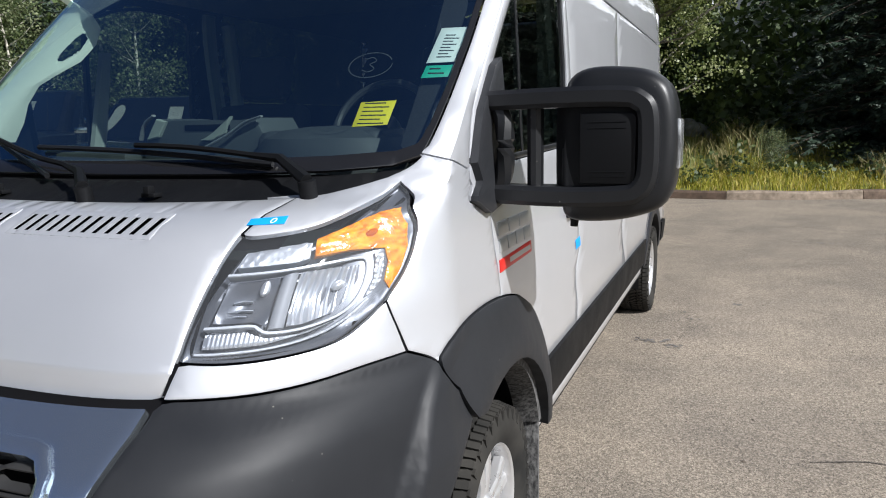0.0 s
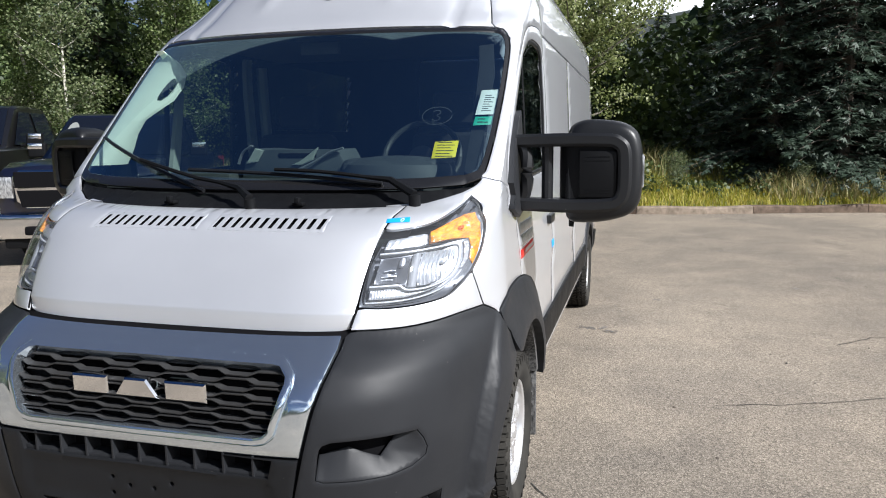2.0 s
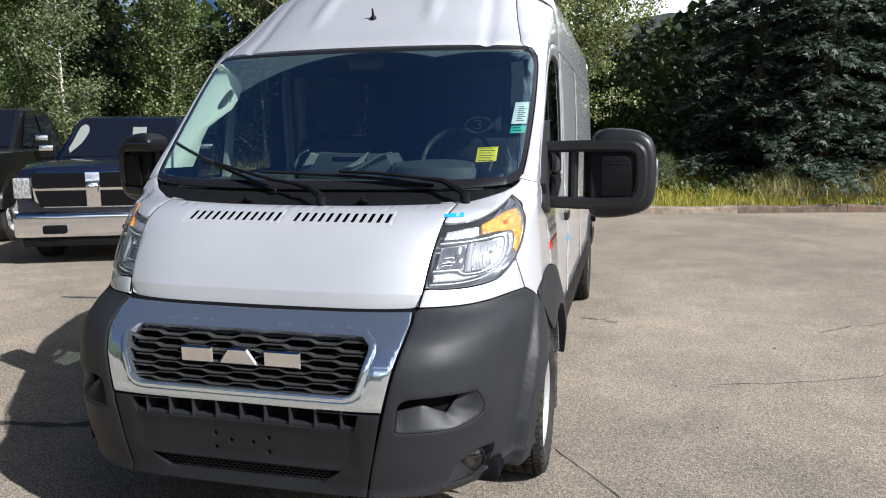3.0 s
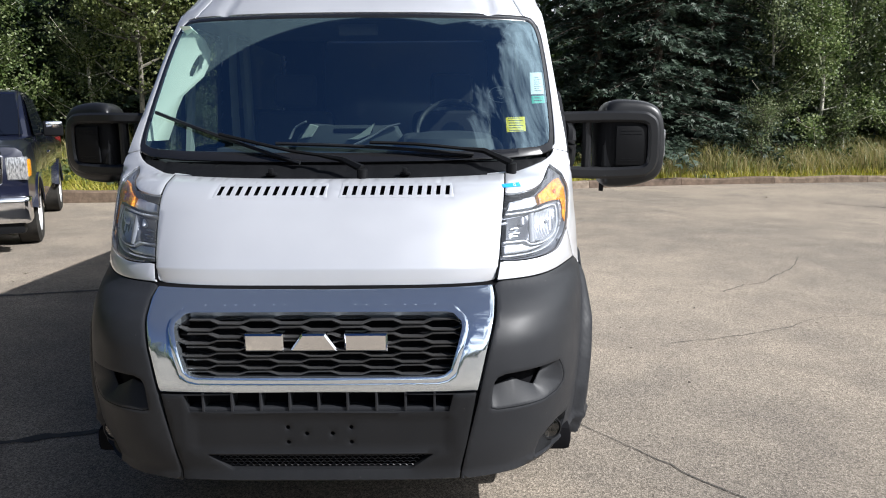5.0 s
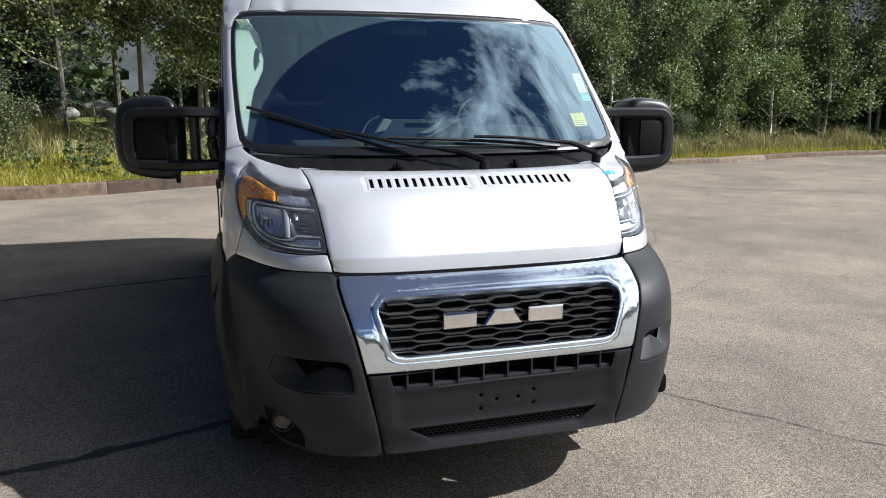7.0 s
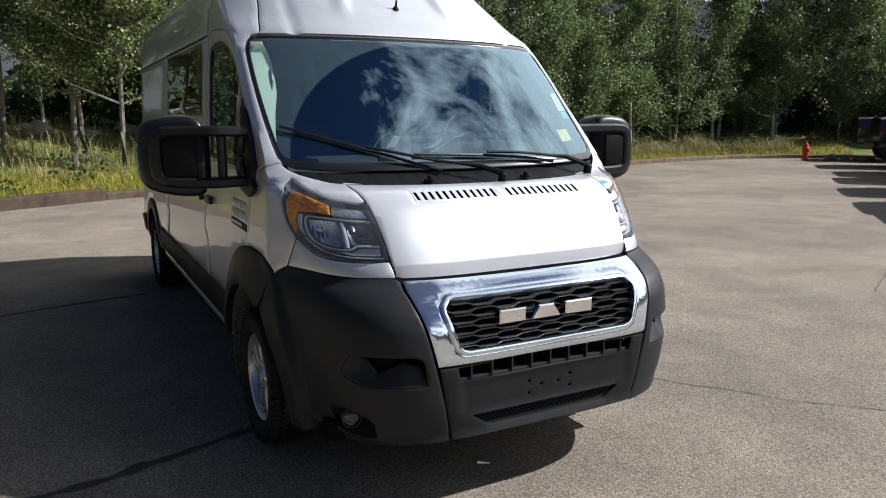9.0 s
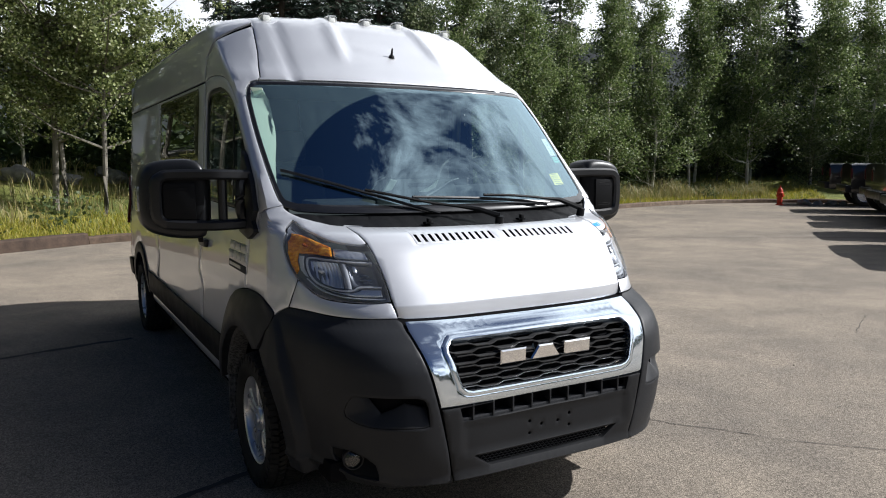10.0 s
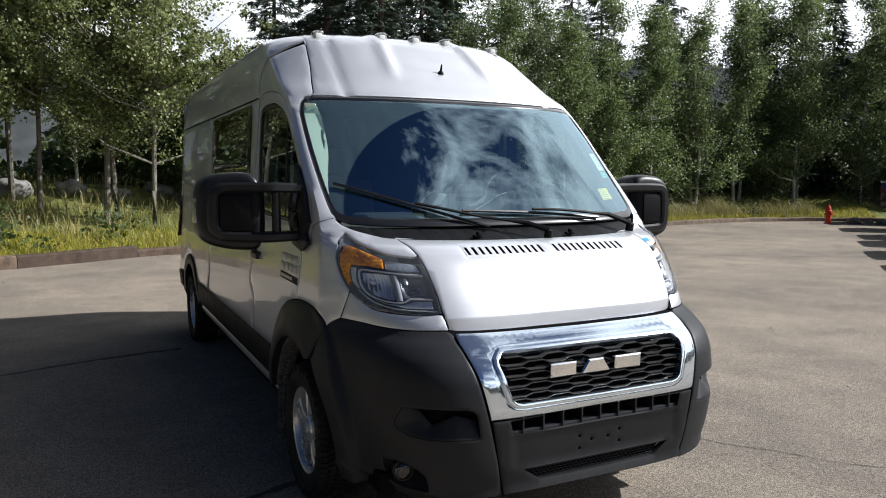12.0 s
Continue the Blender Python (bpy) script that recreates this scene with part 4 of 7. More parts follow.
for x in (-0.275, 0.275):
    bm = bmesh.new()
    c = body(at_x(abs(x), 1.362), 1.362)
    box(bm, (x - 0.022, c[1] - 0.012, 1.356), (x + 0.022, c[1] + 0.02, 1.368), 0.004)
    box(bm, (x - 0.009, c[1] - 0.016, 1.364), (x + 0.009, c[1] + 0.008, 1.386), 0.004)
    part("washer_nozzle", bm, BLACK, van)
bm = bmesh.new()
c = body(0.0, 2.285)
lathe(bm, [(0.0, 0.0005), (0.0, 0.020), (0.012, 0.016), (0.022, 0.007), (0.055, 0.005), (0.060, 0.0005)], "z", 14, Matrix.Translation(c + np.array([0, 0.0, -0.004])) @ pose(0, 0, 0, 15, 0, 0))
part("aerial_base", bm, BLACK, van, "black stub on the roof cap")

# wipers
def wiper(path, arm, pivot):
    bm = bmesh.new()
    pts = []
    for x, z, h in path:
        l = math.copysign(at_x(abs(x), z), x)
        pts.append(body(np.array(l), np.array(z)) + body_normal(np.array(l), np.array(z)) * h)
    rod(bm, pts, 0.0085, 6)
    w = part("wiper", bm, SATIN, van, "black windscreen wiper")
    bm = bmesh.new()
    pts = []
    for x, z, h in arm:
        l = math.copysign(at_x(abs(x), z), x)
        pts.append(body(np.array(l), np.array(z)) + body_normal(np.array(l), np.array(z)) * h)
    rod(bm, pts, [0.008] * (len(pts) - 2) + [0.013, 0.017], 6)
    part("wiper_arm", bm, BLACK, w)
    bm = bmesh.new()
    rod(bm, [pts[-1], Vector(pts[-1]) + Vector((0, 0.01, -0.05))], 0.022, 12)
    part("pivot", bm, BLACK, w)


def run(a, b, n, h0, h1=None, bow=0.0):
    h1 = h0 if h1 is None else h1
    return [(a[0] + (b[0] - a[0]) * t, a[1] + (b[1] - a[1]) * t + bow * math.sin(math.pi * t), h0 + (h1 - h0) * t) for t in np.linspace(0, 1, n)]


wiper(run((-0.88, 1.610), (-0.17, 1.392), 12, 0.012), run((-0.53, 1.500), (0.02, 1.372), 6, 0.034, 0.05) + [(0.105, 1.352, 0.035)], None)
wiper(run((-0.285, 1.474), (0.56, 1.425), 12, 0.012, bow=0.008), run((0.12, 1.463), (0.60, 1.412), 6, 0.034, 0.05, 0.01) + [(0.712, 1.362, 0.04)], None)

# clearance lamps on the roof
for x in (-0.63, -0.235, 0.0, 0.23, 0.63):
    z = 2.536 if abs(x) < 0.5 else 2.528
    c = body(np.array(math.copysign(at_x(abs(x), z), x) if x else 0.0), np.array(z))
    bm = bmesh.new()
    box(bm, (x - 0.030, c[1] - 0.042, c[2] - 0.02), (x + 0.030, c[1] + 0.06, c[2] + 0.036), 0.018, 3)
    lampc = part("clearance_light", bm, CLEARPL, van, "clear plastic roof clearance light")
    bm = bmesh.new()
    box(bm, (x - 0.022, c[1] - 0.028, c[2] - 0.02), (x + 0.022, c[1] + 0.05, c[2] + 0.022), 0.008, 2)
    part("lamp_base", bm, WHITE, lampc)

# stickers, tape, badges
def sticker(name, pts, mat, lift, label, parent=None, lines=()):
    s = panel(name, fx(*pts), mat, parent or van, label, gap=0, lift=lift, thick=0.002, step=0.04, edge=0.001)
    for q in lines:
        panel("print", fx(*q), INK, s, gap=0, lift=lift + 0.001, thick=0.001, step=0.05, edge=0.0005)


def bars(x0, x1, z0, z1, n, h, skew=0.0, trim=0.012):
    out = []
    for k in range(n):
        z = z0 + (z1 - z0) * (k + 0.5) / n
        o = skew * (z - z0)
        w = trim * (1 + k % 2)
        out.append([(x0 + trim + o, z - h / 2), (x1 - w + o, z - h / 2), (x1 - w + o, z + h / 2), (x0 + trim + o, z + h / 2)])
    return out


sticker("yellow_sticker", [(0.716, 1.532), (0.806, 1.536), (0.806, 1.600), (0.716, 1.596)], YELLOW, -0.013, "yellow price sticker with dark print", screen, bars(0.716, 0.806, 1.534, 1.598, 6, 0.0028))
sticker("paper_sheet", [(0.846, 1.703), (0.915, 1.706), (0.921, 1.812), (0.852, 1.808)], WHITE, -0.013, "white paper with printed lines", screen, bars(0.854, 0.915, 1.715, 1.79, 8, 0.003, 0.05))
sticker("green_label", [(0.846, 1.660), (0.913, 1.663), (0.915, 1.697), (0.849, 1.695)], GREEN, -0.013, "green label with a dark bar", screen, bars(0.848, 0.912, 1.666, 1.692, 2, 0.004))
tape = panel("blue_tape", fx((0.668, 1.314), (0.742, 1.315), (0.736, 1.329), (0.664, 1.325)), TAPE, van, "strip of blue tape across the bonnet gap", gap=0, lift=0.002, thick=0.001, step=0.02, edge=0.001)
panel("blue_tape", sy((2.24, 0.985), (2.33, 0.990), (2.33, 1.03), (2.24, 1.025)), TAPE, van, "blue tape on the door gap", gap=0, lift=0.002, thick=0.001, step=0.03, edge=0.001)
ring_ = [(0.716 + 0.0055 * math.cos(a), 1.3205 + 0.0045 * math.sin(a)) for a in np.linspace(0, math.tau, 17)[:-1]]
panel("tape_mark", fx(*ring_), WHITE, tape, gap=0, lift=0.0032, thick=0.0008, step=0.02, edge=0.0005, holes=[fx(*[(0.716 + (x - 0.716) * 0.7, 1.3205 + (z - 1.3205) * 0.7) for x, z in ring_])])
CHALK = Mat("chalk_scrawl", (0.075, 0.08, 0.088), 0.9).m
for path in ([(0.70 + 0.058 * math.cos(a), 1.700 + 0.036 * math.sin(a)) for a in np.linspace(0.4, 6.4, 22)], spline([(0.680, 1.716), (0.70, 1.722), (0.712, 1.711), (0.698, 1.702), (0.714, 1.690), (0.70, 1.680), (0.682, 1.686)], 3)):
    panel("chalk_line", fx(*ribbon(path, 0.0010)), CHALK, screen, gap=0, lift=-0.012, thick=0.001, step=0.02, edge=0.0004)
for side in (1, -1):
    flip = (lambda q: q) if side > 0 else mirrored
    for z0, z1 in ((1.195, 1.235), (1.145, 1.185)):
        for k in range(4 if z0 < 1.19 else 3):
            w = 0.075 if z0 < 1.19 else 0.10
            y = 1.22 + k * (w + 0.012)
            panel("badge_block", flip(sy((y, z0), (y + w, z0), (y + w, z1), (y, z1))), SILVER, van, lift=0.006, thick=0.008, gap=0, step=0.05)
    b = panel("badge_strip", flip(sy((1.21, 1.088), (1.55, 1.095), (1.55, 1.132), (1.21, 1.125))), REDBADGE if side > 0 else INK, van, "name strip badge", gap=0, lift=0.005, thick=0.008, step=0.06)
    panel("badge_print", flip(sy((1.30, 1.103), (1.53, 1.106), (1.53, 1.122), (1.30, 1.119))), SILVER, b, gap=0, lift=0.0065, thick=0.002, step=0.06)

# inner shell: near-black for the shade behind the gaps, open at the glass and the wheels
def build_shell():
    ls = np.concatenate([np.arange(0, 1.5, 0.035), np.arange(1.5, 7.0, 0.08)])
    zs = np.concatenate([np.arange(0.335, 2.545, 0.035), [2.56, 2.575, 2.588]])
    gl, gz = np.meshgrid(ls, zs)
    p, n = skin(gl, gz), body_normal(gl, gz)
    q = p - n * 0.022
    opens = [ws, sy(*WINDOW), mirrored(sy(*WINDOW)), mirrored(sy(*CARGO_WINDOW)), both(fx(*GRILLE_HOLE)), both(fx(*SLOT)), both(fx(*LOWER)), fx(*VENT), fx(*FOG)]
    opens += [fx(*LAMP_TOP[:-1], *LAMP_OUT[:-1], *LAMP_LOW[:-1], *LAMP_IN[:-1])]
    lm, zm = np.meshgrid((ls[1:] + ls[:-1]) / 2, (zs[1:] + zs[:-1]) / 2)
    pm = skin(lm, zm)
    near = np.minimum(np.hypot(pm[..., 1] - FRONT_Y, pm[..., 2] - HUB_Z), np.hypot(pm[..., 1] - REAR_Y, pm[..., 2] - HUB_Z))
    bm = bmesh.new()
    for side in (1, -1):
        cut = ((pm[..., 0] > 0.6) & (near < ARCH_R + 0.03)) | ((pm[..., 2] > 2.54) & (pm[..., 1] > 2.62))
        for k, o in enumerate(opens):
            cut |= within(o, np.column_stack([side * lm.ravel(), zm.ravel()])).reshape(lm.shape)
            if k > 3:
                cut |= within(o, np.column_stack([lm.ravel(), zm.ravel()])).reshape(lm.shape)
        vs = [[bm.verts.new((side * max(v[0], 0.0), v[1], v[2])) for v in row] for row in q]
        for i in range(len(zs) - 1):
            for j in range(len(ls) - 1):
                if not cut[i, j]:
                    f = (vs[i][j], vs[i][j + 1], vs[i + 1][j + 1], vs[i + 1][j])
                    bm.faces.new(f if side > 0 else f[::-1])
    bmesh.ops.delete(bm, geom=[v for v in bm.verts if not v.link_faces], context="VERTS")
    bmesh.ops.remove_doubles(bm, verts=bm.verts[:], dist=0.002)
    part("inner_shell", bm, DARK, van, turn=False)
    bm = bmesh.new()
    box(bm, (-0.93, 0.30, 0.30), (0.93, REAR - 0.15, 0.40), 0.03)
    part("floor_pan", bm, DARK, van)
    for cy in (FRONT_Y, REAR_Y):
        for side in (1, -1):
            bm = bmesh.new()
            pts = arch(cy, ARCH_R + 0.015, -8, 188, 20)
            a = [bm.verts.new((side * 0.99, y, z)) for y, z in pts]
            b = [bm.verts.new((side * 0.62, y, z)) for y, z in pts]
            for k in range(len(pts) - 1):
                bm.faces.new((a[k], a[k + 1], b[k + 1], b[k]))
            bm.faces.new(b)
            part("wheel_liner", bm, BLACK, van, turn=False)


build_shell()
bm = bmesh.new()
nx, ny = 28, 20
grid = [[bm.verts.new((0.885 * (2 * i / nx - 1), 2.55 + (REAR - 2.62) * j / ny, 2.606 - 0.085 * abs(2 * i / nx - 1) ** 5 - 0.03 * (j == 0) + 0.007 * (i % 4 == 0))) for i in range(nx + 1)] for j in range(ny + 1)]
for j in range(ny):
    for i in range(nx):
        bm.faces.new((grid[j][i], grid[j][i + 1], grid[j + 1][i + 1], grid[j + 1][i]))
part("roof", bm, PAINT, van, turn=False)
bm = bmesh.new()
box(bm, (-0.93, REAR - 0.06, 0.55), (0.93, REAR + 0.02, 2.45), 0.05, 3)
part("rear_doors", bm, PAINT, van)
bm = bmesh.new()
box(bm, (-0.98, REAR - 0.05, 0.36), (0.98, REAR + 0.09, 0.56), 0.03, 2)
part("rear_bumper", bm, BUMPER, van)


# wheels
def wheel(side, cy):
    m = Matrix.Translation((side * 0.925, cy, HUB_Z)) @ Matrix.Diagonal((side, 1, 1, 1))
    R = TYRE_R
    bm = bmesh.new()
    lathe(bm, [(-0.09, 0.215), (-0.105, 0.24), (-0.112, R - 0.06), (-0.104, R - 0.026), (-0.090, R - 0.015), (0.090, R - 0.015), (0.104, R - 0.026), (0.114, R - 0.06), (0.110, 0.26), (0.098, 0.232), (0.085, 0.218)], "x", 56, m)
    n = 72
    for k in range(n):
        a = math.tau * k / n
        for x0, x1, ph, turn, half in ((-0.106, -0.070, 0.5, 6, 0.0115), (-0.064, -0.030, 0.0, -24, 0.0105), (-0.023, 0.023, 0.5, 28, 0.0085), (0.030, 0.064, 0.0, -24, 0.0105), (0.070, 0.106, 0.5, 6, 0.0115)):
            r = m @ Matrix.Rotation(a + ph * math.tau / n, 4, "X") @ Matrix.Translation(((x0 + x1) / 2, 0, R - 0.006 - (0.007 if abs(x0 + x1) > 0.14 else 0)))
            box(bm, (-(x1 - x0) / 2, -half, -0.014), ((x1 - x0) / 2, half, 0.006), 0, 1, r @ pose(0, 0, 0, 0, 14 * (1 if x0 > 0 else -1) if abs(x0 + x1) > 0.14 else 0, turn))
    for k in range(n // 2):
        r = m @ Matrix.Rotation(math.tau * k / (n // 2), 4, "X") @ Matrix.Translation((0.1085, 0, R - 0.034))
        box(bm, (-0.006, -0.009, -0.016), (0.004, 0.009, 0.014), 0, 1, r)
    w = part("wheel", bm, RUBBER, van, "all-season tyre on a silver alloy wheel", smooth=30)
    bm = bmesh.new()
    lathe(bm, [(-0.085, 0.212), (0.060, 0.205), (0.086, 0.214), (0.092, 0.222), (0.086, 0.226), (0.07, 0.222)], "x", 48, m)
    part("rim", bm, ALLOY, w)
    bm = bmesh.new()
    for k in range(5):
        for d in (-0.19, 0.19):
            a = math.tau * k / 5 + d
            rm = m @ Matrix.Rotation(a, 4, "X")
            vs = []
            for r, hw, x in ((0.045, 0.024, 0.066), (0.12, 0.018, 0.074), (0.212, 0.026, 0.070)):
                vs.append([bm.verts.new(rm @ Vector(v)) for v in ((x - 0.03, -hw, r), (x - 0.006, -hw, r), (x, -hw * 0.5, r), (x, hw * 0.5, r), (x - 0.006, hw, r), (x - 0.03, hw, r))])
            for p, q in zip(vs, vs[1:]):
                for i in range(6):
                    bm.faces.new((p[i], p[(i + 1) % 6], q[(i + 1) % 6], q[i]))
    part("spokes", bm, ALLOY, w, smooth=25)
    bm = bmesh.new()
    lathe(bm, [(0.02, 0.075), (0.066, 0.072), (0.078, 0.060), (0.080, 0.034), (0.088, 0.030), (0.090, 0.0005)], "x", 28, m)
    for k in range(5):
        a = math.tau * (k + 0.5) / 5
        rod(bm, [m @ Vector((0.06, 0.055 * math.cos(a), 0.055 * math.sin(a))), m @ Vector((0.083, 0.055 * math.cos(a), 0.055 * math.sin(a)))], 0.009, 6)
    part("hub_cap", bm, ALLOY, w)
    bm = bmesh.new()
    lathe(bm, [(-0.02, 0.0005), (-0.02, 0.16), (0.0, 0.165), (0.0, 0.05)], "x", 32, m)
    part("brake_disc", bm, Mat_brake, w)


Mat_brake = Mat("brake_steel", (0.12, 0.11, 0.10), 0.5, 0.8).m
for side in (1, -1):
    for cy in (FRONT_Y, REAR_Y):
        wheel(side, cy)
    for cy in (FRONT_Y + 0.46, REAR_Y + 0.46):
        bm = bmesh.new()
        flap = (0.80, 1.036) if cy < 2 else (0.78, 1.005)
        box(bm, (min(side * flap[0], side * flap[1]), cy, 0.135), (max(side * flap[0], side * flap[1]), cy + 0.016, 0.50), 0.006, 2)
        part("mudflap", bm, SCUFFED, van, "scuffed black rubber mudflap")


# door mirrors
def prism(bm, outline, y0, y1, bevel, seg=3):
    """a plate with the outline (x, z), from y0 back to y1, with a rounded front edge"""
    f = [bm.verts.new((x, y0, z)) for x, z in outline]
    b = [bm.verts.new((x, y1, z)) for x, z in outline]
    top = bm.faces.new(f)
    bm.faces.new(b[::-1])
    for k in range(len(f)):
        bm.faces.new((f[k], b[k], b[(k + 1) % len(f)], f[(k + 1) % len(f)]))
    if bevel:
        bmesh.ops.bevel(bm, geom=list(top.edges), offset=bevel, segments=seg, affect="EDGES", profile=0.5)
    return bm


def band(bm, loop, half, y0, y1, lip=0.008):
    """a flat bar bent along a loop of (x, z) points"""
    prev = None
    for i, p in enumerate(loop):
        d = Vector(loop[min(i + 1, len(loop) - 1)]) - Vector(loop[max(i - 1, 0)])
        n = Vector((-d.y, d.x)).normalized()
        c = Vector(p)
        ring = []
        for o, y in ((-half, y1), (-half, y0 + lip), (-half + lip, y0), (half - lip, y0), (half, y0 + lip), (half, y1)):
            q = c + n * o
            ring.append(bm.verts.new((q.x, y, q.y)))
        if prev:
            for k in range(6):
                bm.faces.new((prev[k], prev[(k + 1) % 6], ring[(k + 1) % 6], ring[k]))
        else:
            bm.faces.new(ring)
        prev = ring
    bm.faces.new(prev[::-1])
    return bm


def mirror(side):
    def flip_x(bm):
        for v in bm.verts:
            if side < 0:
                v.co.y += 0.42 * max(v.co.x - 1.16, 0.0)
                v.co.z = 1.475 + (v.co.z - 1.46) * 0.93
                v.co.x = -(1.0 + (v.co.x - 1.0) * 0.96)

    hull = spline([(1.200, 1.30), (1.197, 1.45), (1.203, 1.59), (1.222, 1.646), (1.265, 1.669), (1.33, 1.672), (1.41, 1.663), (1.460, 1.644), (1.494, 1.605), (1.511, 1.52), (1.511, 1.40), (1.502, 1.335), (1.474, 1.292), (1.42, 1.267), (1.34, 1.250), (1.25, 1.247), (1.212, 1.262), (1.200, 1.30)], 3)[:-1]
    bm = bmesh.new()
    prev = None
    for y, f in ((1.198, 0.0), (1.198, 0.80), (1.201, 0.88), (1.210, 0.94), (1.226, 0.98), (1.252, 1.0), (1.36, 0.985), (1.40, 0.94), (1.402, 0.0)):
        ring = [bm.verts.new((1.355 + (x - 1.355) * f, y + 0.05 * (z - 1.46) * f, 1.46 + (z - 1.46) * f)) for x, z in (hull if f else hull[:1])]
        if prev:
            for k in range(len(hull)):
                a, b = prev[k % len(prev)], prev[(k + 1) % len(prev)]
                c, d = ring[(k + 1) % len(ring)], ring[k % len(ring)]
                bm.faces.new([v for i, v in enumerate((a, b, c, d)) if v not in (a, b, c, d)[:i]])
        prev = ring
    flip_x(bm)
    head = part("mirror", bm, SATIN, van, "black tow mirror on two arms", smooth=50)
    # C-shaped bracket: a flat bar bent round the drum, running on into the two arms
    bm = bmesh.new()
    loop = spline([(1.00, 1.586), (1.20, 1.590), (1.37, 1.588), (1.415, 1.576), (1.438, 1.545), (1.443, 1.45), (1.438, 1.375), (1.416, 1.340), (1.37, 1.326), (1.20, 1.320), (1.00, 1.326)], 6)
    band(bm, loop, 0.027, 1.160, 1.24, 0.012)
    flip_x(bm)
    part("bracket", bm, SATIN, head, smooth=40)
    # drum between the arms: bulging forwards, rolled back at its inner end
    bm = bmesh.new()
    prev = None
    for x in np.concatenate([np.linspace(1.172, 1.25, 9), np.linspace(1.27, 1.425, 6)]):
        roll = max(1.25 - x, 0.0) / 0.078
        y = 1.186 + 0.012 * ((x - 1.32) / 0.1) ** 2 + 0.075 * (1 - math.sqrt(max(1 - roll * roll, 0.0)))
        ring = [bm.verts.new(v) for v in ((x, y, 1.342), (x, y - 0.004, 1.40), (x, y - 0.005, 1.455), (x, y - 0.004, 1.51), (x, y, 1.570), (x, 1.30, 1.570), (x, 1.30, 1.342))]
        if prev:
            for k in range(7):
                bm.faces.new((prev[k], prev[(k + 1) % 7], ring[(k + 1) % 7], ring[k]))
        else:
            bm.faces.new(ring)
        prev = ring
    bm.faces.new(prev[::-1])
    flip_x(bm)
    part("drum", bm, BLACK, head)
    bm = bmesh.new()
    prism(bm, [(1.262, 1.357), (1.262, 1.545), (1.400, 1.545), (1.410, 1.535), (1.410, 1.368), (1.400, 1.357)], 1.172, 1.20, 0.004, 2)
    flip_x(bm)
    plate = part("insert", bm, BLACK, head, "flat black insert plate")
    for z in (1.522, 1.506, 1.390, 1.378):
        bm = bmesh.new()
        box(bm, (1.285, 1.1705, z - 0.0012), (1.385, 1.176, z + 0.0012), 0.0005, 1)
        flip_x(bm)
        part("rib", bm, BLACK, plate)
    bm = bmesh.new()
    rod(bm, [(1.128, 1.215, 1.32), (1.128, 1.215, 1.59)], 0.024, 10)
    for z in (1.588, 1.323):
        box(bm, (1.0, 1.175, z - 0.026), (1.20, 1.27, z + 0.026), 0.016, 3)
    rod(bm, spline([(1.005, 1.20, 1.585), (1.038, 1.195, 1.54), (1.048, 1.19, 1.455), (1.038, 1.195, 1.37), (1.005, 1.20, 1.325)], 4), 0.027, 8)
    flip_x(bm)
    part("arm", bm, SATIN, head)
    bm = bmesh.new()
    rod(bm, [(1.225, 1.30, 1.26), (1.222, 1.30, 1.222)], [0.014, 0.011], 10)
    flip_x(bm)
    part("pivot_pin", bm, BLACK, head)
    bm = bmesh.new()
    box(bm, (1.478, 1.235, 1.392), (1.518, 1.345, 1.528), 0.012, 3)
    flip_x(bm)
    part("indicator", bm, CLEARLAMP, head, "clear side indicator")
    bm = bmesh.new()
    box(bm, (1.235, 1.392, 1.31), (1.475, 1.412, 1.62), 0.015, 2)
    flip_x(bm)
    part("mirror_glass", bm, REFLECT, head)
    sail = sy((1.035, 1.318), (1.05, 1.42), (1.12, 1.56), (1.25, 1.69), (1.31, 1.715), (1.33, 1.56), (1.35, 1.40), (1.30, 1.30), (1.13, 1.275))
    panel("mirror_base", sail if side > 0 else mirrored(sail), BUMPER, head, "grey-black mirror base", lift=0.024, thick=0.04, gap=0, step=0.04, edge=0.006)


for side in (1, -1):
    mirror(side)

# cab
bm = bmesh.new()
box(bm, (-0.90, 1.00, 1.10), (0.90, 1.45, 1.425), 0.05, 3)
box(bm, (0.22, 1.14, 1.28), (0.68, 1.46, 1.515), 0.05, 3)
box(bm, (-0.66, 1.14, 1.30), (-0.32, 1.40, 1.452), 0.02, 2)
part("dashboard", bm, DASH, van, "dark grey dashboard")
# raised centre tray with pale cheeks and a dark slot
bm = bmesh.new()
prism(bm, [(-0.30, 1.40), (-0.275, 1.50), (-0.215, 1.562), (-0.13, 1.555), (0.13, 1.552), (0.19, 1.558), (0.225, 1.50), (0.235, 1.40)], 1.20, 1.42, 0.012, 2)
tray = part("dash_tray", bm, TRAYM, van, "raised grey tray in the middle of the dashboard")
bm = bmesh.new()
box(bm, (-0.10, 1.196, 1.518), (0.09, 1.24, 1.540), 0.006, 2)
part("tray_slot", bm, DARK, tray)
for cheek in ([(-0.262, 1.49), (-0.212, 1.562), (-0.17, 1.552), (-0.205, 1.50)], [(-0.03, 1.487), (0.03, 1.51), (0.10, 1.565), (0.075, 1.51), (0.02, 1.485)]):
    bm = bmesh.new()
    prism(bm, cheek, 1.186, 1.206, 0.003, 1)
    part("tray_cheek", bm, POSTTRIM, tray, "pale plastic cheek")
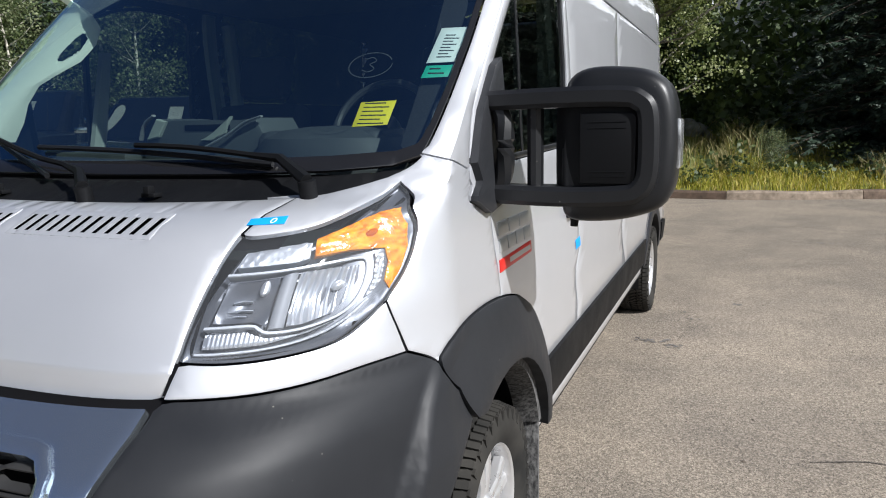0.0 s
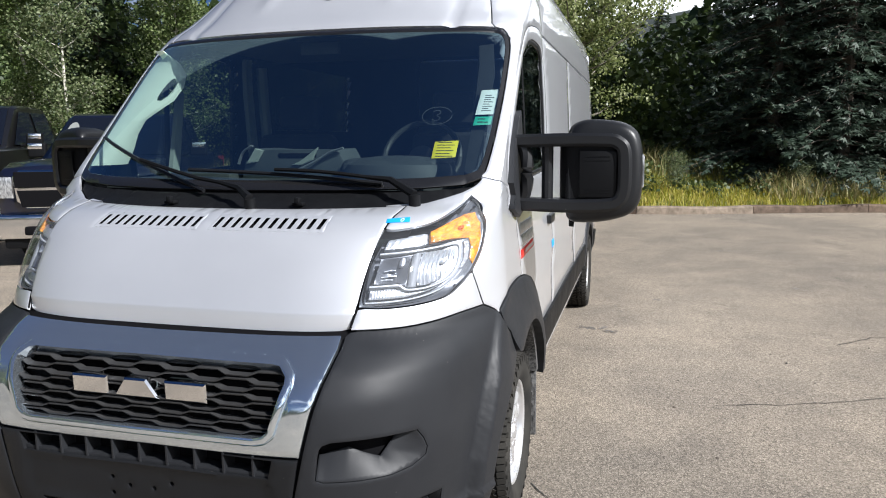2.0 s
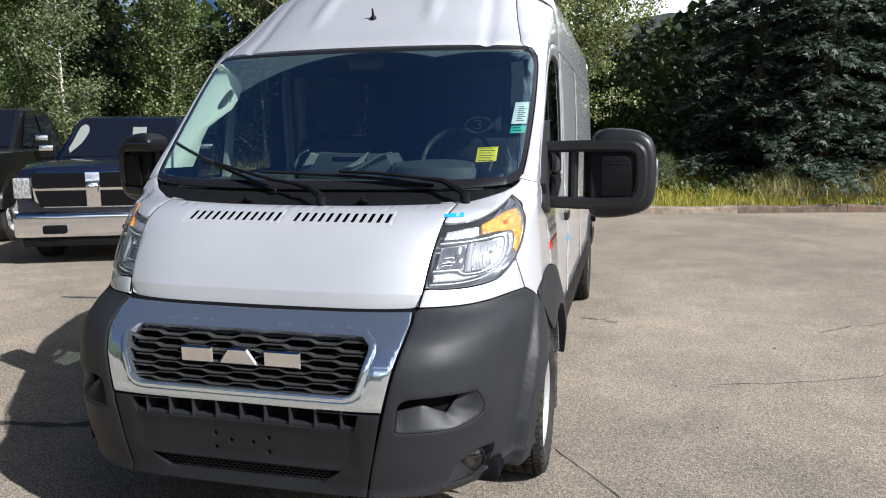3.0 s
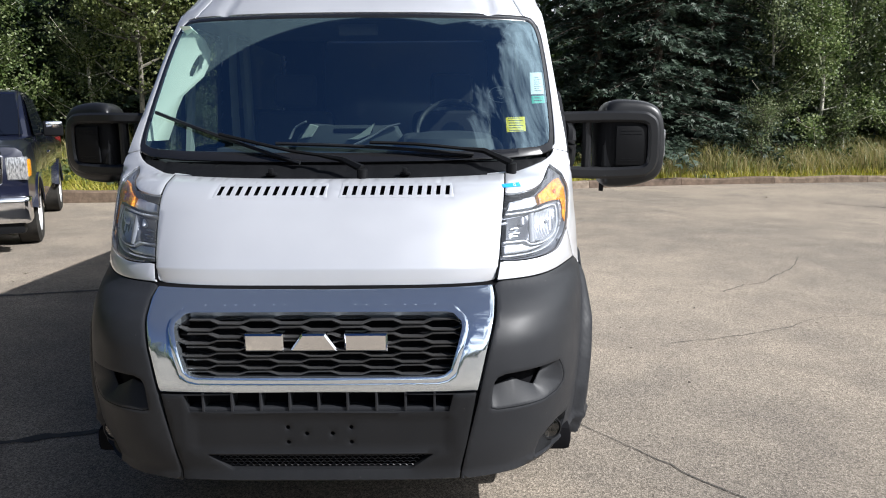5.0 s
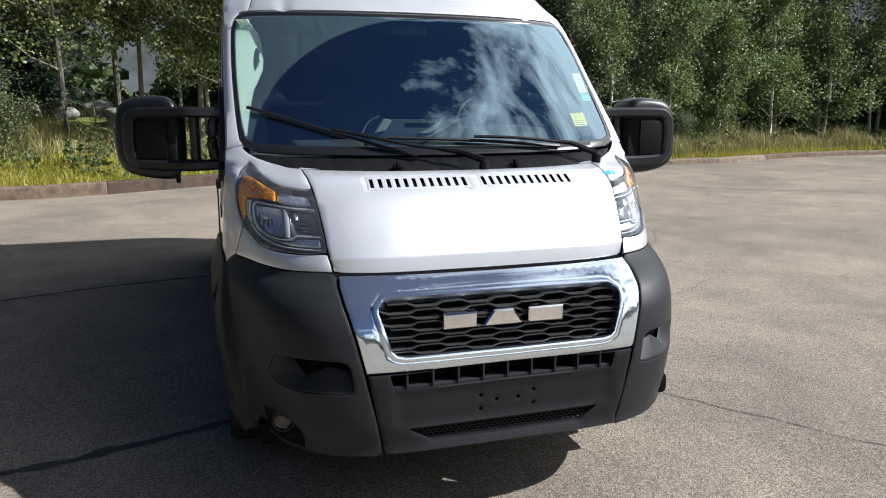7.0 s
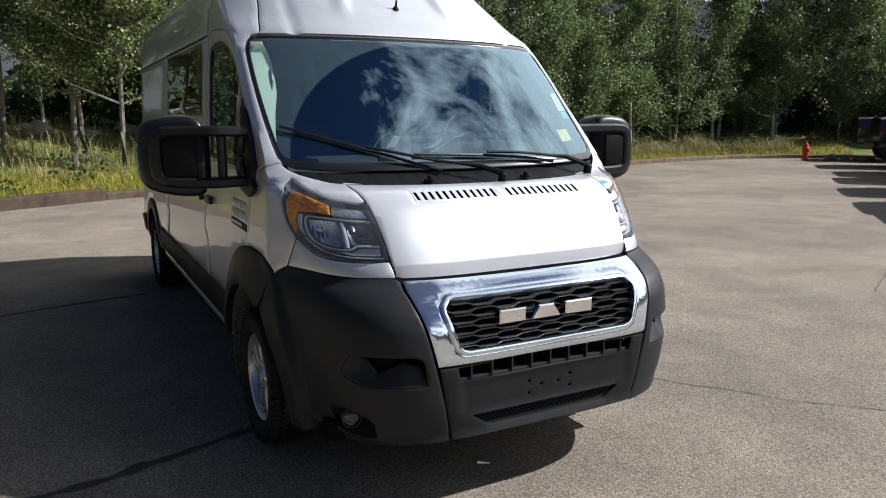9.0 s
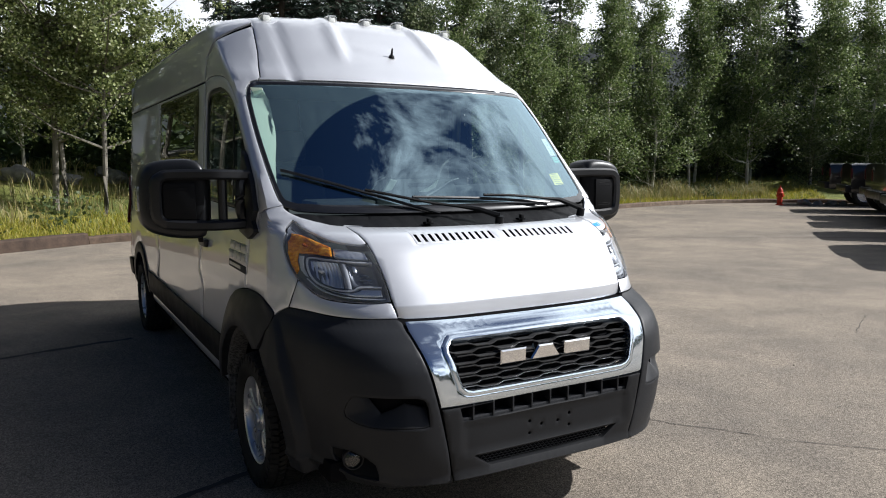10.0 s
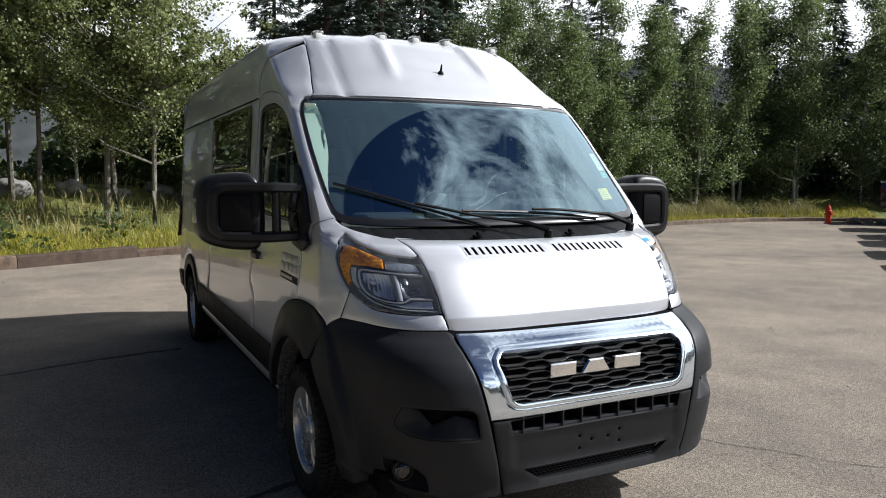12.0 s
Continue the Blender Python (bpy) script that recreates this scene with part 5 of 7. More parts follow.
for path in ([(-0.318, 1.22, 1.49), (-0.285, 1.21, 1.545), (-0.232, 1.20, 1.574)], [(0.0, 1.17, 1.462), (0.09, 1.18, 1.503), (0.16, 1.185, 1.543), (0.225, 1.19, 1.562)]):
    bm = bmesh.new()
    rod(bm, spline(path, 5), 0.009, 8, 0.5)
    part("dash_trim", bm, SILVER, van, "silver strip on the dashboard")
bm = bmesh.new()
lathe(bm, [(0.0, 0.27), (0.05, 0.265), (0.09, 0.235), (0.115, 0.17), (0.125, 0.08), (0.127, 0.001)], "z", 32, Matrix.Translation((0.46, 1.24, 1.40)) @ Matrix.Diagonal((1.0, 0.75, 1.0, 1.0)))
part("instrument_hood", bm, DASH, van, "domed grey instrument hood")
bm = bmesh.new()
m = Matrix.Translation((0.48, 1.54, 1.508)) @ pose(0, 0, 0, 62, 0, 0)
rod(bm, [m @ Vector((0.19 * math.cos(a), 0.19 * math.sin(a), 0)) for a in np.linspace(0, math.tau, 33)], 0.014, 8)
for a in (200, 270, 340):
    rod(bm, [m @ Vector((0.04 * math.cos(radians(a)), 0.04 * math.sin(radians(a)), -0.02)), m @ Vector((0.185 * math.cos(radians(a)), 0.185 * math.sin(radians(a)), 0))], 0.014, 6)
rod(bm, [m @ Vector((0, 0, -0.03)), m @ Vector((0, 0, 0.005))], 0.065, 16)
part("steering_wheel", bm, WHEELM, van, "dark grey steering wheel")
for x in (-0.48, 0.48):
    bm = bmesh.new()
    box(bm, (x - 0.25, 1.62, 0.85), (x + 0.25, 2.12, 1.02), 0.05, 3)
    box(bm, (x - 0.24, -0.07, 0.0), (x + 0.24, 0.07, 0.66), 0.06, 3, Matrix.Translation((0, 2.08, 0.98)) @ pose(0, 0, 0, -10, 0, 0))
    box(bm, (x - 0.13, -0.05, 0.0), (x + 0.13, 0.05, 0.20), 0.045, 3, Matrix.Translation((0, 2.20, 1.66)) @ pose(0, 0, 0, -10, 0, 0))
    part("seat", bm, CLOTH, van, "dark cloth seat with headrest")
for side in (1, -1):
    flip = (lambda q: q) if side > 0 else mirrored
    if side > 0:
        trim = fx((0.885, 1.47), (0.85, 1.50), (0.845, 1.62), (0.835, 1.80), (0.82, 1.95), (0.80, 2.04), (0.86, 2.05), (0.895, 1.9), (0.90, 1.7))
        panel("pillar_trim", trim, CLOTH, van, "dark pillar trim inside the windscreen", lift=-0.040, thick=0.03, gap=0, step=0.04, edge=0.012)
    else:
        # moulded trim from the glass back along the pillar, with a grab recess in its bulge
        zs_ = (1.49, 1.56, 1.63, 1.70, 1.75, 1.80, 1.87, 1.935, 1.99, 2.05)
        bm = bmesh.new()
        rows_, open_ = [], []
        for z in np.linspace(1.49, 2.05, 110):
            ix = np.interp(z, zs_, (0.890, 0.872, 0.856, 0.837, 0.808, 0.782, 0.770, 0.773, 0.792, 0.845))
            iy = np.interp(z, zs_, (1.16, 1.19, 1.205, 1.245, 1.32, 1.405, 1.475, 1.51, 1.49, 1.43))
            oy = float(skin(at_x(0.918, z), z)[1]) + 0.014
            row = []
            for t in np.linspace(0, 1, 48):
                bowl = max(0.0, 1 - ((t - 0.70) / 0.17) ** 2 - ((z - 1.852 - 0.10 * (t - 0.70)) / 0.062) ** 2)
                open_.append(bowl > 0.22)
                x = 0.922 + (ix - 0.922) * t - 0.016 * math.sin(math.pi * t) + 0.012 * min(bowl * 4, 1.0)
                y = oy + (iy - oy) * t + (0.012 * (t - 0.9) * 10 if t > 0.9 else 0)
                row.append(bm.verts.new((-x, y, z)))
            row.append(bm.verts.new((-ix - 0.06, iy + 0.02, z)))
            rows_.append(row)
        for p_, q_ in zip(rows_, rows_[1:]):
            for k in range(len(p_) - 1):
                j = rows_.index(p_) * 48 + k
                if k == 47 or not open_[j]:
                    bm.faces.new((p_[k], p_[k + 1], q_[k + 1], q_[k]))
        part("pillar_trim", bm, TRIM, van, "pale green pillar trim with a grab recess", smooth=60)
        bm = bmesh.new()
        vs_ = [bm.verts.new(v) for v in ((-0.925, 1.555, 1.40), (-0.925, 1.625, 1.40), (-0.915, 1.70, 1.86), (-0.915, 1.655, 1.86), (-0.95, 1.555, 1.40), (-0.95, 1.625, 1.40), (-0.94, 1.70, 1.86), (-0.94, 1.655, 1.86))]
        for f_ in ((0, 1, 2, 3), (7, 6, 5, 4), (0, 4, 5, 1), (1, 5, 6, 2), (2, 6, 7, 3), (3, 7, 4, 0)):
            bm.faces.new([vs_[i] for i in f_])
        part("door_strut_trim", bm, POSTTRIM, van, "pale strut inside the door window")
    post = sy((2.29, 1.30), (2.29, 2.10), (2.36, 2.10), (2.38, 1.30))
    panel("door_post_trim", flip(post), POSTTRIM, van, lift=-0.06, thick=0.03, gap=0, step=0.09)
bm = bmesh.new()
box(bm, (-0.80, 1.60, 2.09), (0.80, 2.6, 2.115), 0.01, 1)
part("headliner", bm, DASH, van)
bm = bmesh.new()
box(bm, (-0.10, 1.46, 2.00), (0.10, 1.50, 2.06), 0.015, 2)
part("camera_pod", bm, DASH, van)
for x in (-0.84, 0.84):
    bm = bmesh.new()
    rod(bm, spline([(x, 2.45, 0.9), (x * 1.0, 2.46, 1.5), (x, 2.42, 2.05)], 4), 0.035, 8)
    part("cargo_rib", bm, POSTTRIM, van)


# ---- ground ----
rng = np.random.default_rng(7)


def make_asphalt():
    k = Mat("old_asphalt", (0.2, 0.19, 0.18), 0.9, Specular_IOR_Level=0.15)
    fine = k.ramp(k.voronoi(150, out="Color"), (0.12, (0.050, 0.046, 0.041)), (0.45, (0.215, 0.196, 0.174)), (0.9, (0.54, 0.498, 0.448)))
    grit = k.ramp(k.noise(230, 3, 0.7), (0.38, (0.055, 0.050, 0.045)), (0.5, (0.210, 0.192, 0.171)), (0.62, (0.44, 0.405, 0.367)))
    mid = k.ramp(k.noise(46, 4, 0.75), (0.36, (0.82, 0.80, 0.765)), (0.64, (1.22, 1.185, 1.13)))
    stone = k.mix(1.0, k.mix(0.5, fine, grit), mid, "MULTIPLY")
    patch = k.ramp(k.noise(0.22, 6, 0.6, distort=0.6), (0.32, (0.72, 0.715, 0.71)), (0.68, (1.16, 1.11, 1.04)))
    worn = k.ramp(k.noise(1.3, 8, 0.66, distort=0.4), (0.3, (0.78, 0.78, 0.79)), (0.7, (1.20, 1.18, 1.14)))
    oil = k.ramp(k.noise(0.9, 4, 0.7, distort=1.0), (0.73, (1, 1, 1)), (0.80, (0.62, 0.62, 0.62)))
    col = k.mix(1.0, k.mix(1.0, k.mix(1.0, stone, patch, "MULTIPLY"), worn, "MULTIPLY"), oil, "MULTIPLY")
    k.base(col).rough(k.ramp(k.noise(5, 4), (0.3, 0.8), (0.7, 0.95)))
    return k.bump(k.mix(0.5, k.voronoi(150), k.noise(230, 3, 0.7)), 0.7, 0.007).m


ASPHALT = make_asphalt()
CRACKM = Mat("crack_dark", (0.035, 0.033, 0.03), 0.95).m
SEALM = Mat("sealed_joint", (0.04, 0.038, 0.037), 0.85).m
bm = bmesh.new()
xs = [-1800, -300, -60, -20, -8, 0, 8, 20, 60, 300, 1800]
gv = [[bm.verts.new((x, y, 0.0)) for x in xs] for y in xs]
for j in range(len(xs) - 1):
    for i in range(len(xs) - 1):
        bm.faces.new((gv[j][i], gv[j][i + 1], gv[j + 1][i + 1], gv[j + 1][i]))
ground = part("ground", bm, ASPHALT, None, smooth=0, turn=False)
tagged(ground, "worn grey-brown asphalt parking lot with fine cracks", "ground", kind="structure")


def crack(path, width, wander, mat, label, seed):
    """an uneven dark line in the asphalt"""
    r = np.random.default_rng(seed)
    pts = []
    for a, b in zip(path, path[1:]):
        k = max(3, int(math.dist(a, b) / 0.06))
        pts += [np.array(a) + (np.array(b) - np.array(a)) * i / k for i in range(k)]
    pts = np.array(pts + [np.array(path[-1])], float)
    off = np.cumsum(r.normal(0, wander, (len(pts), 2)), 0)
    off -= np.linspace(0, 1, len(pts))[:, None] * off[-1]
    pts = pts + off
    bm = bmesh.new()
    prev = None
    for i, p in enumerate(pts):
        d = pts[min(i + 1, len(pts) - 1)] - pts[max(i - 1, 0)]
        n = np.array([-d[1], d[0]]) / (np.linalg.norm(d) + 1e-9)
        w = width * r.uniform(0.35, 1.0)
        ring = [bm.verts.new((*(p + n * w / 2), 0.004)), bm.verts.new((*(p - n * w / 2), 0.004))]
        if prev:
            bm.faces.new((prev[0], prev[1], ring[1], ring[0]))
        prev = ring
    part("crack", bm, mat, ground, label, smooth=0, turn=False)


crack([(1.05, 1.35), (1.21, 1.12), (1.40, 0.86), (1.66, 0.50), (1.92, 0.12), (2.25, -0.22), (2.9, -0.7)], 0.009, 0.006, CRACKM, "hairline crack in asphalt", 1)
crack([(-0.9, 1.33), (-1.27, 1.22), (-1.80, 1.07), (-2.6, 0.9), (-3.6, 0.95)], 0.085, 0.008, SEALM, "dark sealed joint", 2)
crack([(-1.2, 4.85), (-1.99, 4.67), (-2.44, 4.5), (-3.2, 4.25), (-4.4, 4.05)], 0.09, 0.008, SEALM, "dark sealed joint", 3)
crack([(7.0, 11.6), (9.4, 9.5), (11.3, 8.3), (12.9, 7.4), (16, 5.6)], 0.05, 0.006, SEALM, "long sealed joint", 4)
crack([(3.0, 4.2), (3.3, 4.46), (3.55, 4.57), (4.15, 5.16), (4.5, 5.9)], 0.012, 0.012, CRACKM, "hairline crack in asphalt", 5)
crack([(2.0, 2.6), (2.6, 2.75), (3.4, 3.3), (4.2, 3.4)], 0.008, 0.012, CRACKM, "hairline crack in asphalt", 6)
crack([(5.0, 1.6), (6.2, 2.0), (7.6, 1.9)], 0.010, 0.014, CRACKM, "hairline crack in asphalt", 8)
STAINK = Mat("oil_stain", (0.12, 0.11, 0.10), 0.8)
STAIN = STAINK.base(STAINK.ramp(STAINK.noise(60, 4, 0.7), (0.35, (0.06, 0.056, 0.052)), (0.65, (0.22, 0.20, 0.18)))).m
SPOTS = ((1.14, 4.3, 0.13, 0.06), (1.29, 4.2, 0.06, 0.04), (1.2, 5.15, 0.16, 0.02), (1.35, 4.95, 0.10, 0.02), (1.68, 5.52, 0.05, 0.03), (5.64, 3.35, 0.10, 0.012), (6.92, 2.97, 0.03, 0.03), (2.6, 9.0, 0.35, 0.05), (4.2, 8.8, 0.5, 0.04), (-0.91, 9.58, 0.06, 0.04), (3.1, 6.4, 0.04, 0.03), (6.7, 7.2, 0.6, 0.04), (-3.8, 7.0, 0.22, 0.10), (-3.35, 6.55, 0.14, 0.06), (-3.1, 7.05, 0.12, 0.05), (8.7, 10.8, 0.55, 0.06))


def stain(x, y, a, b):
    """ragged patch of many small blotches, thinning outwards"""
    bm = bmesh.new()
    n = int(14 + 120 * math.sqrt(a * b))
    for k in range(n):
        cx, cy = x + rng.normal(0, a * 0.5), y + rng.normal(0, b * 0.5)
        size = rng.uniform(0.18, 0.55) * min(b, 0.05) * rng.uniform(0.5, 1.3)
        turn = rng.uniform(0, math.tau)
        vs = [bm.verts.new((cx + size * rng.uniform(0.5, 1.2) * math.cos(t + turn), cy + size * rng.uniform(0.5, 1.2) * math.sin(t + turn), 0.0035 + 0.00004 * k)) for t in np.linspace(0, math.tau, 9)[:-1]]
        bm.faces.new(vs)
    part("stain", bm, STAIN, ground, smooth=0, turn=False)


for spot in SPOTS:
    stain(*spot)

# ---- kerb and verge ----
KERB = spline([(-46, 5.5), (-30, 8.8), (-14, 10.9), (-8, 11.75), (-4.2, 12.15), (-2.2, 13.0), (-0.4, 13.95), (2, 13.95), (5.5, 14.95), (9, 15.5), (13.5, 15.95), (17, 17.1), (21, 17.5), (24.4, 16.5), (28, 13.6), (40, 3), (50, -8)], 6)
KERB = np.array(KERB)
arc = np.concatenate([[0], np.cumsum(np.hypot(*np.diff(KERB, axis=0).T))])


def along(s, out=0.0):
    """a point on the kerb line at distance s, moved out onto the verge"""
    x, y = np.interp(s, arc, KERB[:, 0]), np.interp(s, arc, KERB[:, 1])
    x2, y2 = np.interp(s + 0.4, arc, KERB[:, 0]), np.interp(s + 0.4, arc, KERB[:, 1])
    x1, y1 = np.interp(s - 0.4, arc, KERB[:, 0]), np.interp(s - 0.4, arc, KERB[:, 1])
    d = np.stack([x2 - x1, y2 - y1], -1)
    d = d / np.maximum(np.linalg.norm(d, axis=-1, keepdims=True), 1e-9)
    return np.stack([x - d[..., 1] * out, y + d[..., 0] * out], -1)


def verge_z(s, out):
    wave = 0.10 * np.sin(s * 0.9) + 0.07 * np.sin(s * 2.3 + 1) + 0.05 * np.sin(out * 1.7 + s * 0.4)
    return 0.13 + 0.55 * (1 - np.exp(-np.maximum(out - 0.5, 0) / 3.2)) + 0.75 * np.clip((out - 3.5) / 6, 0, 1) + wave * np.clip((out - 0.4) / 2.5, 0, 1)


kk = Mat("kerb_concrete", (0.3, 0.28, 0.26), 0.9)
oi = kk.n.new("ShaderNodeObjectInfo")
tone = kk.ramp(oi.outputs["Random"], (0.0, (0.30, 0.25, 0.20)), (0.35, (0.17, 0.125, 0.09)), (0.7, (0.10, 0.068, 0.048)), (1.0, (0.26, 0.21, 0.165)))
kk.base(kk.mix(1.0, tone, kk.ramp(kk.noise(7, 7, 0.65), (0.3, (0.45, 0.43, 0.40)), (0.75, (1.35, 1.33, 1.3))), "MULTIPLY")).bump(kk.noise(60, 5), 0.5, 0.01)
KERBM = kk.m
TIMBERK = Mat("old_kerb_timber", (0.06, 0.04, 0.03), 0.9)
TIMBER = TIMBERK.base(TIMBERK.ramp(TIMBERK.noise(5, 7, 0.65), (0.3, (0.03, 0.019, 0.013)), (0.7, (0.085, 0.055, 0.038)))).bump(TIMBERK.noise(40, 5), 0.5, 0.01).m
kerb = thing("kerb", "weathered concrete and timber kerb along the grass verge", "kerb", kind="structure")
s = 2.0
while s < arc[-1] - 3:
    n = 2.4 if 20 < s < 95 else 5.0
    bm = bmesh.new()
    prev = None
    xm = float(np.interp(s + n / 2, arc, KERB[:, 0]))
    top_ = 0.23 if xm < 0 else 0.15
    prof = [(-0.02, -0.05), (0.0, top_ - 0.03), (0.025, top_), (0.20, top_ + 0.004), (0.22, top_ - 0.03), (0.22, -0.05)]
    for q in np.linspace(s + 0.006, s + n - 0.006, 5):
        ring = []
        for o, h in prof:
            p = along(np.array(q), o)
            ring.append(bm.verts.new((p[0], p[1], h + (0.012 * math.sin(q * 3.1) + 0.008 * math.sin(q * 7.7) if h > 0 else 0))))
        if prev:
            for k in range(len(prof) - 1):
                bm.faces.new((prev[k], prev[k + 1], ring[k + 1], ring[k]))
        else:
            bm.faces.new(ring)
        prev = ring
    bm.faces.new(prev[::-1])
    part("kerb_block", bm, TIMBER if -3.2 < xm < -0.1 else KERBM, kerb, smooth=30)
    s += n


def make_grassland():
    k = Mat("verge_soil_grass", (0.1, 0.12, 0.03), 0.95)
    g = k.ramp(k.noise(0.8, 7, 0.65), (0.3, (0.07, 0.095, 0.02)), (0.5, (0.17, 0.19, 0.035)), (0.72, (0.28, 0.23, 0.08)))
    return k.base(g).bump(k.noise(14, 8, 0.7), 1.0, 0.08).m


GRASSLAND = make_grassland()
ss, oo = np.arange(1.0, arc[-1] - 1, 0.6), np.array([0.16, 0.4, 0.8, 1.4, 2.2, 3.2, 4.5, 6.5, 9, 13, 20, 32])
bm = bmesh.new()
rows = []
for o in oo:
    p = along(ss, np.full(len(ss), o))
    z = verge_z(ss, np.full(len(ss), o))
    rows.append([bm.verts.new((a[0], a[1], b)) for a, b in zip(p, z)])
for a, b in zip(rows, rows[1:]):
    for i in range(len(ss) - 1):
        bm.faces.new((a[i], a[i + 1], b[i + 1], b[i]))
verge = part("verge", bm, GRASSLAND, None, smooth=0, turn=False)
tagged(verge, "grassy bank behind the kerb", "grass bank", kind="structure")


def leaf_mat(name, stops, trans=0.35, rough=0.55):
    k = Mat(name, stops[0], rough)
    g = k.n.new("ShaderNodeNewGeometry")
    n = len(stops)
    col = k.ramp(g.outputs["Random Per Island"], *[(i / (n - 1), c) for i, c in enumerate(stops)])
    k.base(col)
    t, mx = k.n.new("ShaderNodeBsdfTranslucent"), k.n.new("ShaderNodeMixShader")
    k.l.new(col, t.inputs["Color"])
    mx.inputs[0].default_value = trans
    k.l.new(k.b.outputs[0], mx.inputs[1])
    k.l.new(t.outputs[0], mx.inputs[2])
    k.l.new(mx.outputs[0], k.n["Material Output"].inputs["Surface"])
    return k.m


GRASS = leaf_mat("grass_blades", [(0.18, 0.20, 0.02), (0.30, 0.30, 0.03), (0.42, 0.37, 0.06), (0.50, 0.40, 0.12)], 0.4)
DRYGRASS = leaf_mat("tall_seed_grass", [(0.12, 0.16, 0.04), (0.22, 0.22, 0.07), (0.40, 0.33, 0.15), (0.30, 0.26, 0.12)], 0.35)
WEED = leaf_mat("weed_leaves", [(0.06, 0.09, 0.028), (0.11, 0.14, 0.05), (0.05, 0.08, 0.025)], 0.35)
ASPEN = leaf_mat("aspen_leaves", [(0.05, 0.085, 0.022), (0.11, 0.165, 0.045), (0.18, 0.235, 0.08), (0.34, 0.385, 0.20)], 0.42, 0.5)
BIRCHY = leaf_mat("grey_green_leaves", [(0.05, 0.08, 0.03), (0.13, 0.17, 0.07), (0.28, 0.31, 0.17)], 0.4, 0.5)
# paler stops put strong sunlight into the leaf colour of the tall trees
SUNLEAF = leaf_mat("sun_coloured_leaves", [(0.05, 0.075, 0.02), (0.15, 0.19, 0.06), (0.28, 0.32, 0.12), (0.48, 0.51, 0.28)], 0.45, 0.42)
SPRUCE = leaf_mat("spruce_needles", [(0.019, 0.038, 0.023), (0.044, 0.072, 0.046), (0.076, 0.100, 0.074)], 0.15, 0.6)
# darker leaf colours hold the shade inside the wood
UNDER = leaf_mat("wood_shade_leaves", [(0.03, 0.052, 0.015), (0.05, 0.08, 0.024), (0.085, 0.12, 0.036)], 0.25)


def cloud_mesh(name, verts, faces):
    me = bpy.data.meshes.new(name)
    me.from_pydata([tuple(v) for v in verts], [], [tuple(f) for f in faces])
    return me


def blades(s, out, h, w, lean, seed):
    """grass blades: two quads and a tip each, from foot points along the kerb"""
    r = np.random.default_rng(seed)
    p = along(s, out)
    z = verge_z(s, out) - 0.02
    a = r.uniform(0, math.tau, len(s))
    side = np.stack([np.cos(a), np.sin(a), np.zeros(len(s))], 1) * w[:, None]
    b = a + r.normal(0, 0.6, len(s)) + 1.57
    bend = np.stack([np.cos(b), np.sin(b), np.zeros(len(s))], 1) * (lean * h)[:, None]
    up = np.array([0, 0, 1.0]) * h[:, None]
    f = np.column_stack([p, z])
    v = np.stack([f - side, f + side, f + bend * 0.25 + up * 0.55 + side * 0.7, f + bend * 0.25 + up * 0.55 - side * 0.7, f + bend + up * 0.95], 1).reshape(-1, 3)
    k = np.arange(len(s)) * 5
    faces = [(i, i + 1, i + 2, i + 3) for i in k] + [(i + 3, i + 2, i + 4) for i in k]
    return v, faces


def grass_thing(name, label, mat, s, out, h, w, lean, seed):
    v, f = blades(s, out, h, w, lean, seed)
    ob = mesh_part(name, cloud_mesh(name, v, f), mat, None, smooth=0)
    tagged(ob, label, "grass", kind="stuff")


S0, S1 = float(np.interp(-16, KERB[:, 0], arc)), float(np.interp(26, KERB[:, 0], arc))
n = 42000
s = rng.uniform(S0, S1, n)
o = 0.14 + rng.gamma(1.5, 1.1, n)
grass_thing("grass", "short sunlit green and yellow grass", GRASS, s, np.minimum(o, 9), rng.uniform(0.08, 0.26, n), rng.uniform(0.006, 0.014, n), rng.uniform(0.2, 0.9, n), 11)
sx = float(np.interp(4.5, KERB[:, 0], arc))
n = 11000
s = np.concatenate([rng.uniform(sx, S1 - 2, n - 2500), rng.uniform(S0, sx, 2500)])
o = np.concatenate([rng.uniform(0.5, 2.0, n - 2500), rng.uniform(2.8, 6.0, 2500)])
clump = 0.5 + 0.5 * np.sin(s * 2.1) * np.sin(s * 0.7 + 1)
grass_thing("tall_grass", "tall pale seeding grass at the wood's edge", DRYGRASS, s, o, rng.uniform(0.35, 0.75, n) * (0.6 + 0.7 * clump), rng.uniform(0.006, 0.013, n), rng.uniform(0.2, 0.7, n), 12)


n = 7000
s = rng.uniform(float(np.interp(-9, KERB[:, 0], arc)), float(np.interp(2.0, KERB[:, 0], arc)), n)
grass_thing("meadow_grass", "dry yellow-green grass in the clearing behind the trees", DRYGRASS, s, rng.uniform(3.0, 14.0, n), rng.uniform(0.2, 0.55, n), rng.uniform(0.008, 0.018, n), rng.uniform(0.2, 0.8, n), 13)


# ---- trees ----
def leaf_quads(c, size, r, flat=0.5, droop=0.0):
    """diamond leaves at the points c"""
    n = len(c)
    a = r.normal(size=(n, 3))
    a[:, 2] *= flat
    a[:, 2] -= droop
    a /= np.linalg.norm(a, axis=1, keepdims=True)
    b = np.cross(a, r.normal(size=(n, 3)))
    b /= np.linalg.norm(b, axis=1, keepdims=True)
    L, W = size[:, None] * a, size[:, None] * b * 0.42
    v = np.stack([c - L * 0.5, c + W, c + L * 0.5, c - W], 1).reshape(-1, 3)
    k = np.arange(n) * 4
    return v, [(i, i + 1, i + 2, i + 3) for i in k]


